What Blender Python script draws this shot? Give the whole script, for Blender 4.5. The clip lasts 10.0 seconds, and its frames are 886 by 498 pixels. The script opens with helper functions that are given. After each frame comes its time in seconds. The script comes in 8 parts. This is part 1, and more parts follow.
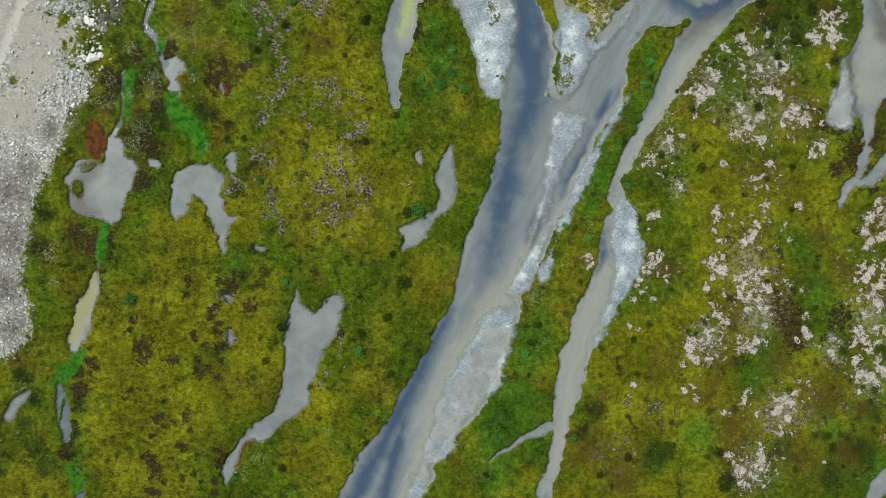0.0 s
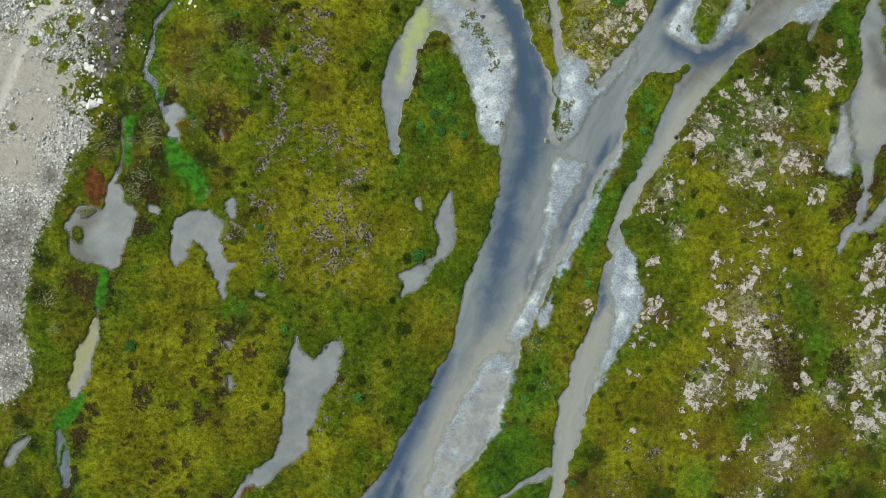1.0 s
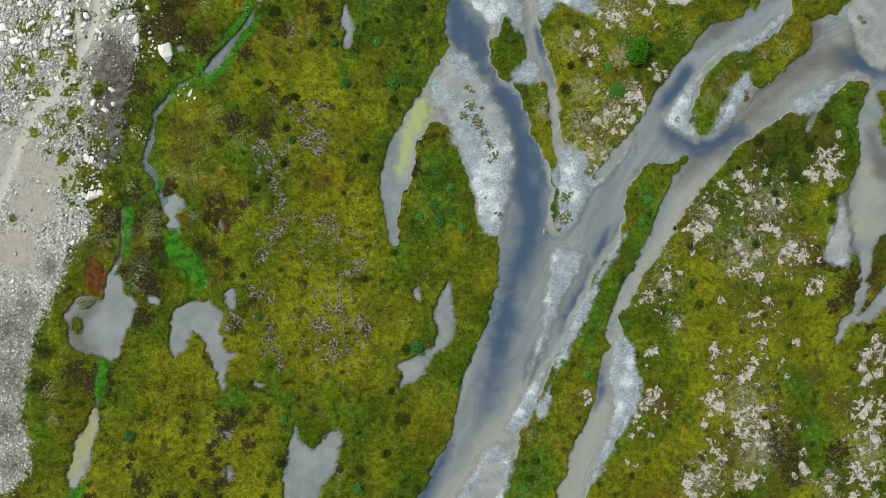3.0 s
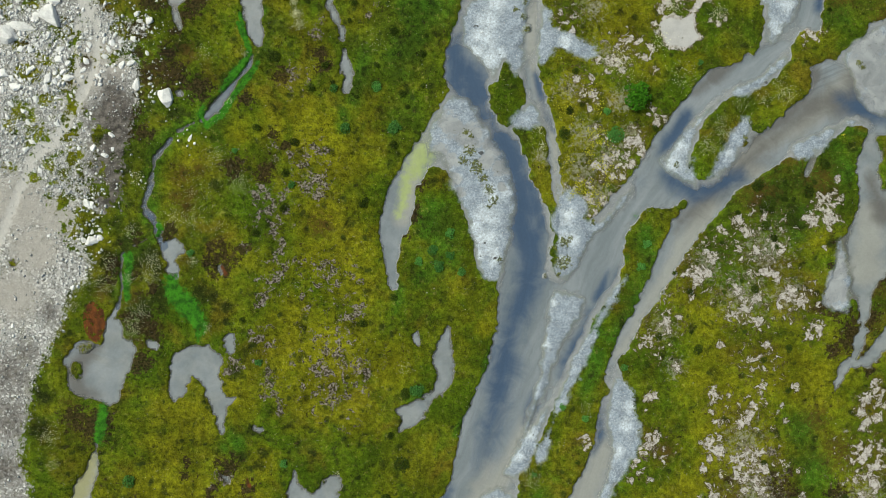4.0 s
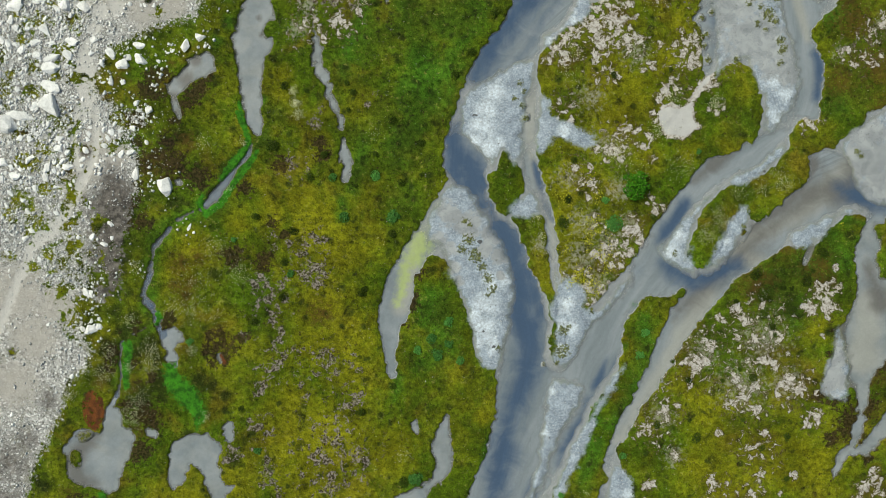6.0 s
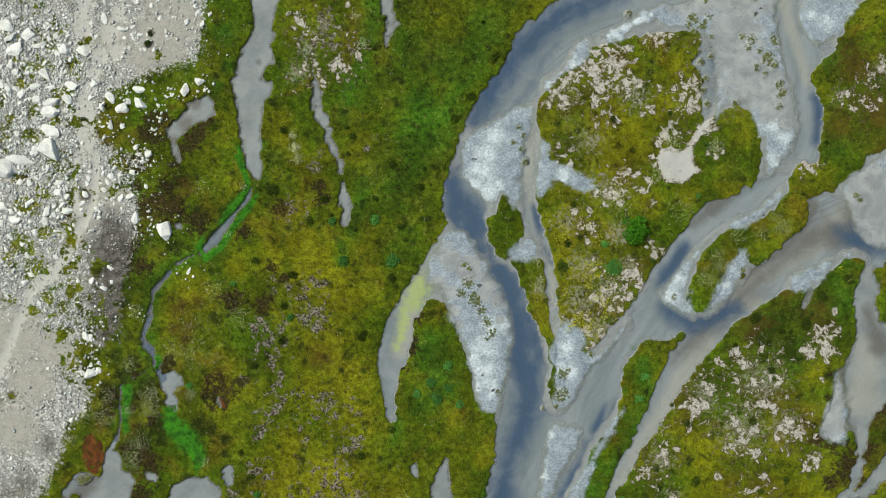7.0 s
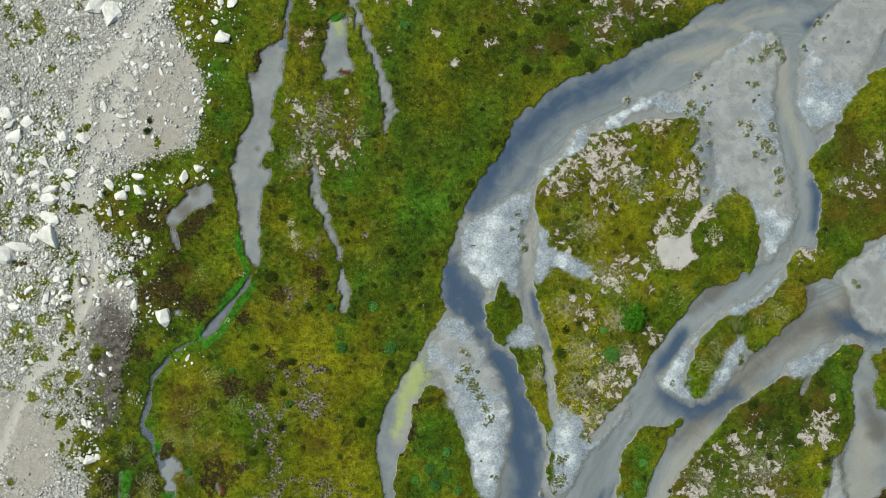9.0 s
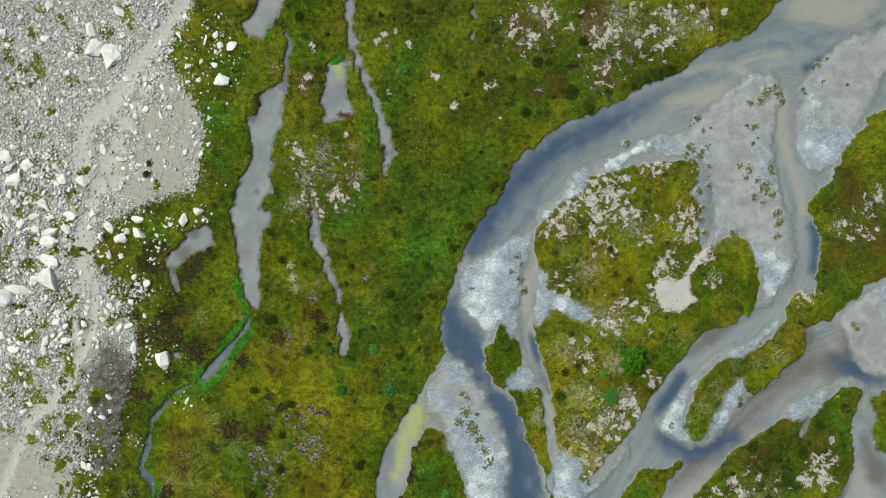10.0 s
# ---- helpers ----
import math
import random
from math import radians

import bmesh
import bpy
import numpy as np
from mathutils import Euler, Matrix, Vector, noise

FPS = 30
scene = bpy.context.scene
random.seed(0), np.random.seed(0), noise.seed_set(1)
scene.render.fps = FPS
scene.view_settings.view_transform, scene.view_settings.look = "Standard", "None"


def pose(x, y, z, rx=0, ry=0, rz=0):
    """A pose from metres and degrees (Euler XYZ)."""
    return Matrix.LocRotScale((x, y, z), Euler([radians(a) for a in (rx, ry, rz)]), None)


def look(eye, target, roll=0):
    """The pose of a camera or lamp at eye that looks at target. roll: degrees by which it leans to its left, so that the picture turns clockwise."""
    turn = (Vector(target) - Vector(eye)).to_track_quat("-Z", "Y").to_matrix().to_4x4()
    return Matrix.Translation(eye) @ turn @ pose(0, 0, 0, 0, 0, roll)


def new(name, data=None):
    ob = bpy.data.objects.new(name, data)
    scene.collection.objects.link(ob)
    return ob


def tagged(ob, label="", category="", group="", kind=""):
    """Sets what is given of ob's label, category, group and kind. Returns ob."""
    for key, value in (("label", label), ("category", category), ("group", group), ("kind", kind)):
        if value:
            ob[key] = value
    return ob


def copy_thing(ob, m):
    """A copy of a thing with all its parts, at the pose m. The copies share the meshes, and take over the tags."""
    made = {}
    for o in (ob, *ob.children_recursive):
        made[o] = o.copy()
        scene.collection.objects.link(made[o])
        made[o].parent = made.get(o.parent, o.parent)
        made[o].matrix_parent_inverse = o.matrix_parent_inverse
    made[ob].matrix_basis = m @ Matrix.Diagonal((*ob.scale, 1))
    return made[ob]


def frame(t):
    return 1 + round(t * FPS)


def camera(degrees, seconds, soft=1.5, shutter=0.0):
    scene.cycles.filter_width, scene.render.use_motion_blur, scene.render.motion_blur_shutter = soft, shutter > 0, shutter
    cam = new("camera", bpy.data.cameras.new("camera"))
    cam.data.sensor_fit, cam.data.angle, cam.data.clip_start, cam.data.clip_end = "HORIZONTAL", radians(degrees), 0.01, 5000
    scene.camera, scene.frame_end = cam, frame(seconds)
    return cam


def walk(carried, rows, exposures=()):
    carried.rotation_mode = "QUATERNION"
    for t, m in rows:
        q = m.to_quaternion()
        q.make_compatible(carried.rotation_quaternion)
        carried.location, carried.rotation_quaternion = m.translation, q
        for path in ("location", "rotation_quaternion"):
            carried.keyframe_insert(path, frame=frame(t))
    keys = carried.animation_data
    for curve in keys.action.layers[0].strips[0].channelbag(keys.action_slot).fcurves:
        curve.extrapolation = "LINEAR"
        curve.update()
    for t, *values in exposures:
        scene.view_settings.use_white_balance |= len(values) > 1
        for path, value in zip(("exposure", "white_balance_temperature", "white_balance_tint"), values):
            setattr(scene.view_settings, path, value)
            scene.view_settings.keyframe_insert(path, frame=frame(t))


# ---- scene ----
# A drone glides north at a steady height over a braided meltwater river, looking straight down.
cam = camera(72.0, 10.0, soft=0.9)


def drone(t):
    s = t / 10.0
    return pose(0.459 * s + 0.060 * s * s, 40.649 * s - 1.526 * s * s + 0.005 * s ** 3, 54.0 + 0.14 * s,
                -0.519 + 0.194 * s, -0.367 + 0.019 * s, 0.143 * s)


walk(cam, [(t * 0.5, drone(t * 0.5)) for t in range(21)], exposures=[(0.0, 0.17, 6850, -1.5), (10.0, 0.17, 6850, -1.5)])

# ---- light: bright cloud-veiled sky, soft sun from the west-north-west ----
SUN_AZIMUTH, SUN_HEIGHT = -62.0, 47.0
world = bpy.data.worlds.new("sky")
scene.world = world
world.use_nodes = True
wn = world.node_tree.nodes
sky = wn.new("ShaderNodeTexSky")
sky.sky_type = "NISHITA"
sky.sun_disc = False
sky.sun_elevation, sky.sun_rotation = radians(SUN_HEIGHT), radians(SUN_AZIMUTH)
sky.dust_density = 3.0
wn["Background"].inputs["Strength"].default_value = 0.075
world.node_tree.links.new(sky.outputs[0], wn["Background"].inputs["Color"])
sun = new("sun", bpy.data.lights.new("sun", "SUN"))
sun.data.energy, sun.data.angle, sun.data.color = 2.7, radians(24), (1.0, 0.98, 0.93)
sun.matrix_world = look((40 * math.sin(radians(SUN_AZIMUTH)), 40 * math.cos(radians(SUN_AZIMUTH)), 40 * math.tan(radians(SUN_HEIGHT))), (0, 0, 0))


# ---- materials ----
class Nodes:
    """Short hand for building a material's nodes."""

    def __init__(self, name):
        self.material = bpy.data.materials.new(name)
        self.material.use_nodes = True
        self.tree = self.material.node_tree
        self.bsdf = self.tree.nodes["Principled BSDF"]
        self.place = self.tree.nodes.new("ShaderNodeNewGeometry").outputs["Position"]

    def put(self, socket, value):
        if isinstance(value, bpy.types.NodeSocket):
            self.tree.links.new(value, socket)
        elif hasattr(socket.default_value, "__len__"):
            socket.default_value = (*value, 1.0) if len(socket.default_value) == 4 and len(value) == 3 else value
        else:
            socket.default_value = value

    def noise(self, scale, detail=3.0, rough=0.55, vector=None, warp=0.0):
        n = self.tree.nodes.new("ShaderNodeTexNoise")
        self.put(n.inputs["Vector"], vector or self.place)
        n.inputs["Scale"].default_value, n.inputs["Detail"].default_value = scale, detail
        n.inputs["Roughness"].default_value, n.inputs["Distortion"].default_value = rough, warp
        return n.outputs["Fac"]

    def cells(self, scale, out="Distance"):
        n = self.tree.nodes.new("ShaderNodeTexVoronoi")
        self.put(n.inputs["Vector"], self.place)
        n.inputs["Scale"].default_value = scale
        return n.outputs[out]

    def attr(self, name, out="Fac"):
        n = self.tree.nodes.new("ShaderNodeAttribute")
        n.attribute_name = name
        return n.outputs[out]

    def math(self, op, a, b=0.0, clamp=False):
        n = self.tree.nodes.new("ShaderNodeMath")
        n.operation, n.use_clamp = op, clamp
        self.put(n.inputs[0], a)
        self.put(n.inputs[1], b)
        return n.outputs[0]

    def step(self, value, low, high, a=0.0, b=1.0):
        n = self.tree.nodes.new("ShaderNodeMapRange")
        n.interpolation_type = "SMOOTHSTEP"
        for key, v in (("Value", value), ("From Min", low), ("From Max", high), ("To Min", a), ("To Max", b)):
            self.put(n.inputs[key], v)
        return n.outputs["Result"]

    def mix(self, fac, a, b, blend="MIX"):
        n = self.tree.nodes.new("ShaderNodeMix")
        n.data_type, n.blend_type = "RGBA", blend
        self.put(n.inputs[0], fac)
        self.put(n.inputs[6], a)
        self.put(n.inputs[7], b)
        return n.outputs[2]

    def scale_colour(self, colour, fac):
        """colour times a grey factor."""
        n = self.tree.nodes.new("ShaderNodeVectorMath")
        n.operation = "SCALE"
        self.put(n.inputs[0], colour)
        self.put(n.inputs["Scale"], fac)
        return n.outputs[0]

    def island(self):
        return self.tree.nodes["Geometry"].outputs["Random Per Island"]

    def each(self):
        return self.tree.nodes.new("ShaderNodeObjectInfo").outputs["Random"]

    def bump(self, height, strength, distance):
        n = self.tree.nodes.new("ShaderNodeBump")
        self.put(n.inputs["Height"], height)
        n.inputs["Strength"].default_value, n.inputs["Distance"].default_value = strength, distance
        self.tree.links.new(n.outputs[0], self.bsdf.inputs["Normal"])

    def done(self, colour, rough=0.9, specular=0.3):
        self.put(self.bsdf.inputs["Base Color"], colour)
        self.put(self.bsdf.inputs["Roughness"], rough)
        self.bsdf.inputs["Specular IOR Level"].default_value = specular
        return self.material


def edge(n, field, fray, low=0.40, high=0.60, scale=2.2):
    """A frayed edge round a 0 to 1 field."""
    return n.step(n.math("ADD", field, n.math("MULTIPLY", n.math("SUBTRACT", n.noise(scale, 6.0, 0.68), 0.5), fray)), low, high)


def sward(n):
    """The colour of moss, sedge and grass, with shade among the tufts painted in."""
    large, mid = n.noise(0.11, 3.0, 0.5), n.noise(0.40, 4.0, 0.56, warp=0.5)
    colour = n.mix(n.step(large, 0.38, 0.62), (0.057, 0.098, 0.004), (0.119, 0.127, 0.006))
    colour = n.mix(n.step(n.noise(0.21, 4.0, 0.6, warp=0.6), 0.48, 0.66, 0.0, 0.75), colour, (0.112, 0.090, 0.008))
    colour = n.mix(n.step(mid, 0.44, 0.64, 0.0, 0.7), colour, (0.048, 0.086, 0.004))
    colour = n.mix(n.math("MULTIPLY", edge(n, n.attr("moss"), 1.1, 0.30, 1.0, 0.9), 0.85), colour, (0.150, 0.149, 0.006))
    lush = edge(n, n.attr("lush"), 1.0, 0.25, 0.95, 0.8)
    colour = n.mix(n.math("MULTIPLY", lush, 0.72), colour, (0.036, 0.108, 0.008))
    colour = n.mix(n.math("MULTIPLY", edge(n, n.attr("sedge"), 1.2, 0.25, 0.80, 1.1), 0.88), colour, (0.018, 0.027, 0.004))
    colour = n.mix(n.math("MULTIPLY", edge(n, n.attr("meadow"), 0.8, 0.20, 0.95, 0.5), 0.72), colour, (0.040, 0.070, 0.005))
    colour = n.mix(n.step(n.noise(1.05, 3.0, 0.5), 0.58, 0.72, 0.0, 0.85), colour, (0.014, 0.024, 0.004))
    clump = n.tree.nodes.new("ShaderNodeSeparateColor")
    n.put(clump.inputs[0], n.cells(0.62, "Color"))
    ring = n.math("ADD", n.cells(0.62), n.math("MULTIPLY", n.math("SUBTRACT", n.noise(3.0, 3.0), 0.5), 0.16))
    dot = n.math("MULTIPLY", n.step(ring, 0.10, 0.27, 1.0, 0.0), n.step(clump.outputs[0], 0.62, 0.80))
    colour = n.mix(n.math("MULTIPLY", dot, 0.8), colour, (0.016, 0.027, 0.004))
    # Dark patches: deeper sedge and the shadows in the grass, as colour.
    colour = n.mix(n.step(n.noise(0.72, 5.0, 0.62, warp=0.4), 0.54, 0.71, 0.0, 0.84), colour, (0.017, 0.024, 0.004))
    colour = n.mix(n.step(n.noise(2.7, 5.0, 0.64, warp=0.3), 0.57, 0.70, 0.0, 0.5), colour, (0.205, 0.196, 0.046))
    colour = n.mix(n.step(n.noise(3.6, 4.0, 0.62), 0.60, 0.72, 0.0, 0.6), colour, (0.040, 0.026, 0.006))
    tone = n.math("MULTIPLY", n.step(n.noise(2.1, 3.0, 0.55), 0.32, 0.68, 0.70, 1.26), n.step(n.noise(7.0, 4.0, 0.64), 0.32, 0.68, 0.74, 1.24))
    tone = n.math("MULTIPLY", tone, n.step(n.noise(0.24, 4.0, 0.58), 0.34, 0.66, 0.88, 1.54))
    return n.scale_colour(colour, tone)


def ground_material():
    n = Nodes("ground")
    grain, grit = n.noise(9.0, 5.0, 0.7), n.noise(26.0, 3.0, 0.7)
    colour = sward(n)
    crust = n.noise(1.35, 8.0, 0.74, warp=0.5)
    heath = n.step(n.math("ADD", n.attr("heath"), n.math("MULTIPLY", n.math("SUBTRACT", crust, 0.5), 4.4)), 0.52, 0.66)
    twigs = n.mix(n.step(n.noise(4.6, 5.0, 0.7), 0.42, 0.60), (0.034, 0.026, 0.018), (0.290, 0.250, 0.228))
    heath = n.math("MULTIPLY", heath, n.step(n.attr("heath"), 0.03, 0.16, 0.0, 0.92))
    colour = n.mix(heath, colour, twigs)
    peat = edge(n, n.attr("peat"), 3.4, 0.34, 0.66, 2.2)
    colour = n.mix(n.math("MULTIPLY", peat, 0.90), colour, n.mix(n.step(n.noise(4.5, 5.0, 0.7), 0.40, 0.64), (0.012, 0.008, 0.004), (0.062, 0.042, 0.018)))
    thin = n.step(n.math("ADD", n.math("MULTIPLY", n.attr("thin"), 0.42), n.noise(2.4, 7.0, 0.76, warp=0.3)), 0.78, 0.94, 0.0, 0.6)
    colour = n.mix(thin, colour, n.mix(grain, (0.22, 0.21, 0.14), (0.50, 0.49, 0.43)))
    brown = edge(n, n.attr("brown"), 1.5, 0.36, 1.0)
    colour = n.mix(n.math("MULTIPLY", brown, n.step(peat, 0.0, 1.0, 0.75, 0.1)), colour, n.mix(n.noise(3.0, 6.0, 0.7), (0.045, 0.026, 0.006), (0.125, 0.076, 0.016)))
    bare_field = n.attr("bare")
    shape = n.math("MULTIPLY", n.math("SUBTRACT", n.noise(1.45, 8.0, 0.72, warp=0.5), 0.5), 4.2)
    patch = n.math("ADD", bare_field, shape)
    colour = n.mix(n.math("MULTIPLY", n.step(patch, 0.22, 0.54, 0.0, 0.72), n.step(bare_field, 0.03, 0.16)), colour, n.mix(n.step(n.noise(3.5, 6.0, 0.72), 0.36, 0.64), (0.034, 0.022, 0.008), (0.120, 0.086, 0.034)))
    bare = n.math("MULTIPLY", n.step(patch, 0.56, 0.68), n.step(bare_field, 0.03, 0.16))
    pale = n.mix(n.step(n.noise(3.4, 6.0, 0.72), 0.34, 0.58), (0.255, 0.220, 0.188), (0.565, 0.530, 0.492))
    pale = n.mix(n.step(n.noise(4.0, 6.0, 0.68, warp=0.4), 0.53, 0.62, 0.0, 0.8), pale, n.mix(n.step(grit, 0.4, 0.6), (0.075, 0.055, 0.024), (0.24, 0.20, 0.165)))
    pale = n.mix(n.step(bare_field, 0.85, 1.15), pale, n.mix(n.noise(1.2, 5.0, 0.65), (0.42, 0.41, 0.395), (0.60, 0.585, 0.565)))
    colour = n.mix(bare, colour, pale)
    stones = n.cells(7.0, "Color")
    speck = n.tree.nodes.new("ShaderNodeSeparateColor")
    n.put(speck.inputs[0], stones)
    scree = edge(n, n.attr("scree"), 2.7, 0.40, 0.66, 2.6)
    rubble = n.mix(n.step(n.noise(1.1, 7.0, 0.75), 0.34, 0.66), (0.20, 0.192, 0.178), (0.40, 0.388, 0.370))
    rubble = n.mix(n.step(n.noise(0.7, 6.0, 0.72), 0.50, 0.64, 0.0, 0.6), rubble, (0.13, 0.13, 0.05))
    rubble = n.scale_colour(rubble, n.step(n.noise(2.2, 7.0, 0.78), 0.36, 0.62, 0.50, 1.26))
    rubble = n.mix(n.step(grit, 0.47, 0.60, 0.0, 0.85), rubble, (0.70, 0.69, 0.67))
    # Dark flecks: grit, and shadows between the stones painted in.
    rubble = n.mix(n.step(n.noise(4.6, 5.0, 0.75), 0.53, 0.62, 0.0, 0.85), rubble, (0.085, 0.078, 0.062))
    rubble = n.mix(n.step(speck.outputs[0], 0.84, 0.88), rubble, (0.72, 0.71, 0.69))
    rubble = n.mix(n.math("MULTIPLY", edge(n, n.attr("fines"), 1.0, 0.36, 0.80), 0.85), rubble, n.mix(n.noise(2.0, 7.0, 0.78), (0.34, 0.312, 0.278), (0.50, 0.470, 0.430)))
    trodden = n.mix(n.noise(1.4, 7.0, 0.75), (0.46, 0.443, 0.417), (0.66, 0.636, 0.598))
    rubble = n.mix(n.math("MULTIPLY", edge(n, n.attr("track"), 0.8, 0.35, 0.70), 0.88), rubble, trodden)
    rubble = n.mix(n.math("MULTIPLY", edge(n, n.attr("soil"), 1.4, 0.22, 0.85), 0.94), rubble, n.mix(n.step(n.noise(1.4, 7.0, 0.74), 0.36, 0.68), (0.030, 0.025, 0.021), (0.20, 0.178, 0.158)))
    colour = n.mix(scree, colour, rubble)
    bar = n.step(n.math("ADD", n.attr("bar"), n.math("MULTIPLY", n.math("SUBTRACT", n.noise(1.2, 7.0, 0.72), 0.5), 0.9)), 0.24, 0.76)
    shingle = n.mix(n.step(n.noise(0.8, 8.0, 0.78), 0.34, 0.66), (0.236, 0.280, 0.335), (0.385, 0.438, 0.505))
    shingle = n.mix(n.math("MULTIPLY", edge(n, n.attr("dry"), 1.2, 0.35, 0.95, 1.2), 0.85), shingle, n.mix(n.noise(2.0, 6.0, 0.7), (0.56, 0.62, 0.68), (0.74, 0.80, 0.85)))
    shingle = n.scale_colour(shingle, n.math("MULTIPLY", n.step(n.noise(5.0, 5.0, 0.78), 0.36, 0.64, 0.74, 1.20), n.step(n.noise(1.3, 5.0, 0.7), 0.34, 0.66, 0.84, 1.12)))
    shingle = n.mix(n.step(n.noise(8.0, 4.0, 0.72), 0.54, 0.64, 0.0, 0.5), shingle, (0.70, 0.745, 0.78))
    shingle = n.mix(n.step(n.noise(6.0, 6.0, 0.75), 0.58, 0.70, 0.0, 0.5), shingle, (0.17, 0.19, 0.205))
    silt = n.mix(n.step(n.noise(0.5, 6.0, 0.62, warp=1.2), 0.34, 0.64), (0.292, 0.306, 0.318), (0.392, 0.406, 0.416))
    silt = n.mix(n.step(n.noise(1.5, 7.0, 0.7, warp=0.8), 0.53, 0.68, 0.0, 0.60), silt, (0.22, 0.236, 0.248))
    silt = n.mix(n.math("MULTIPLY", n.step(n.noise(4.2, 5.0, 0.74), 0.58, 0.66, 0.0, 0.75), n.step(n.noise(0.45, 3.0), 0.44, 0.58)), silt, (0.125, 0.122, 0.105))
    shingle = n.mix(edge(n, n.attr("mud"), 1.4, 0.36, 0.62, 0.9), shingle, silt)
    colour = n.mix(bar, colour, shingle)
    bed = n.step(n.math("ADD", n.attr("bank"), n.math("MULTIPLY", n.math("SUBTRACT", grain, 0.5), 0.30)), -0.10, 0.0)
    floor_pale = n.mix(n.step(n.attr("silt"), 0.4, 0.9), n.mix(grain, (0.110, 0.110, 0.092), (0.200, 0.198, 0.178)), n.mix(grain, (0.25, 0.262, 0.270), (0.34, 0.352, 0.362)))
    # Broken dark rim: peaty undercut turf plus the bank's shadow, painted into the colour.
    shaded_peat_edge = n.mix(n.math("MULTIPLY", n.step(n.noise(0.8, 4.0), 0.42, 0.62, 0.08, 0.8), n.step(n.attr("silt"), 0.3, 1.0, 1.0, 0.45)), colour, n.mix(grain, (0.016, 0.014, 0.007), (0.060, 0.050, 0.028)))
    mud = n.mix(n.step(n.attr("bank"), -0.06, 0.03), shaded_peat_edge, floor_pale)
    colour = n.mix(n.math("MULTIPLY", bed, n.math("SUBTRACT", 1.0, bar)), colour, mud)
    tuft = n.step(n.math("ADD", n.attr("scrub"), n.math("MULTIPLY", n.math("SUBTRACT", n.noise(4.2, 6.0, 0.74, warp=0.4), 0.5), 3.4)), 0.50, 0.72, 0.0, 0.92)
    tuft = n.math("MULTIPLY", tuft, n.step(n.attr("scrub"), 0.05, 0.30))
    colour = n.mix(tuft, colour, n.mix(n.step(n.noise(5.0, 5.0, 0.7), 0.38, 0.62), (0.030, 0.036, 0.008), (0.150, 0.165, 0.018)))
    algae = edge(n, n.attr("algae"), 1.3, 0.40, 0.72, 3.0)
    colour = n.mix(algae, colour, n.mix(n.step(n.noise(1.6, 6.0, 0.72), 0.34, 0.66), (0.020, 0.075, 0.008), (0.058, 0.235, 0.014)))
    rust = edge(n, n.attr("rust"), 0.8, 0.38, 0.70)
    colour = n.mix(rust, colour, n.mix(n.step(n.noise(1.3, 5.0), 0.35, 0.7), (0.075, 0.030, 0.012), (0.185, 0.062, 0.018)))
    n.bump(n.math("ADD", n.math("MULTIPLY", grain, 1.0), n.math("MULTIPLY", grit, 0.5)), 0.55, 0.06)
    return n.done(colour, 0.95, 0.12)


def water_material():
    """Silty meltwater: clear over the shoals, milky where it is deep."""
    n = Nodes("silty_water")
    flow = n.attr("flow", "Vector")
    streak = n.noise(1.0, 5.0, 0.6, vector=flow)
    swirl = n.noise(0.45, 4.0, 0.6, warp=0.9)
    milk = n.mix(n.step(streak, 0.35, 0.68), (0.196, 0.225, 0.243), (0.278, 0.306, 0.326))
    deep = n.step(n.math("ADD", n.attr("deep"), n.math("MULTIPLY", n.math("SUBTRACT", n.math("ADD", streak, swirl), 1.0), 0.75)), 0.16, 0.95)
    tan = n.step(n.math("ADD", n.attr("tan"), n.math("MULTIPLY", n.math("SUBTRACT", swirl, 0.5), 0.8)), 0.15, 0.85)
    colour = n.mix(n.math("MULTIPLY", tan, 0.7), milk, (0.375, 0.368, 0.325))
    murk = n.step(n.math("ADD", n.attr("murk"), n.math("MULTIPLY", n.math("SUBTRACT", swirl, 0.5), 0.9)), 0.2, 0.9)
    colour = n.mix(n.math("MULTIPLY", murk, 0.85), colour, (0.135, 0.128, 0.118))
    colour = n.mix(n.math("MULTIPLY", deep, 0.95), colour, (0.048, 0.086, 0.155))
    weed = edge(n, n.attr("weed"), 1.3, 0.18, 0.95)
    colour = n.mix(n.math("MULTIPLY", weed, 0.7), colour, (0.42, 0.51, 0.14))
    ochre = edge(n, n.attr("ochre"), 1.0, 0.20, 0.80, 1.4)
    colour = n.mix(n.math("MULTIPLY", ochre, 0.85), colour, (0.36, 0.35, 0.17))
    colour = n.scale_colour(colour, n.step(n.noise(5.0, 6.0, 0.8), 0.30, 0.70, 0.95, 1.05))
    colour = n.scale_colour(colour, n.step(n.noise(2.6, 7.0, 0.68, vector=flow, warp=0.6), 0.30, 0.70, 0.95, 1.05))
    ripple = n.tree.nodes.new("ShaderNodeTexNoise")
    n.put(ripple.inputs["Vector"], n.place)
    ripple.inputs["Scale"].default_value, ripple.inputs["Detail"].default_value = 3.0, 3.0
    n.bump(ripple.outputs["Fac"], 0.10, 0.05)
    n.done(colour, 0.12, 0.5)
    clear = n.tree.nodes.new("ShaderNodeBsdfTransparent")
    blend = n.tree.nodes.new("ShaderNodeMixShader")
    n.put(blend.inputs[0], n.step(n.attr("depth"), 0.0, 0.19, 0.12, 0.97))
    n.tree.links.new(clear.outputs[0], blend.inputs[1])
    n.tree.links.new(n.bsdf.outputs[0], blend.inputs[2])
    n.tree.links.new(blend.outputs[0], n.tree.nodes["Material Output"].inputs["Surface"])
    return n.material


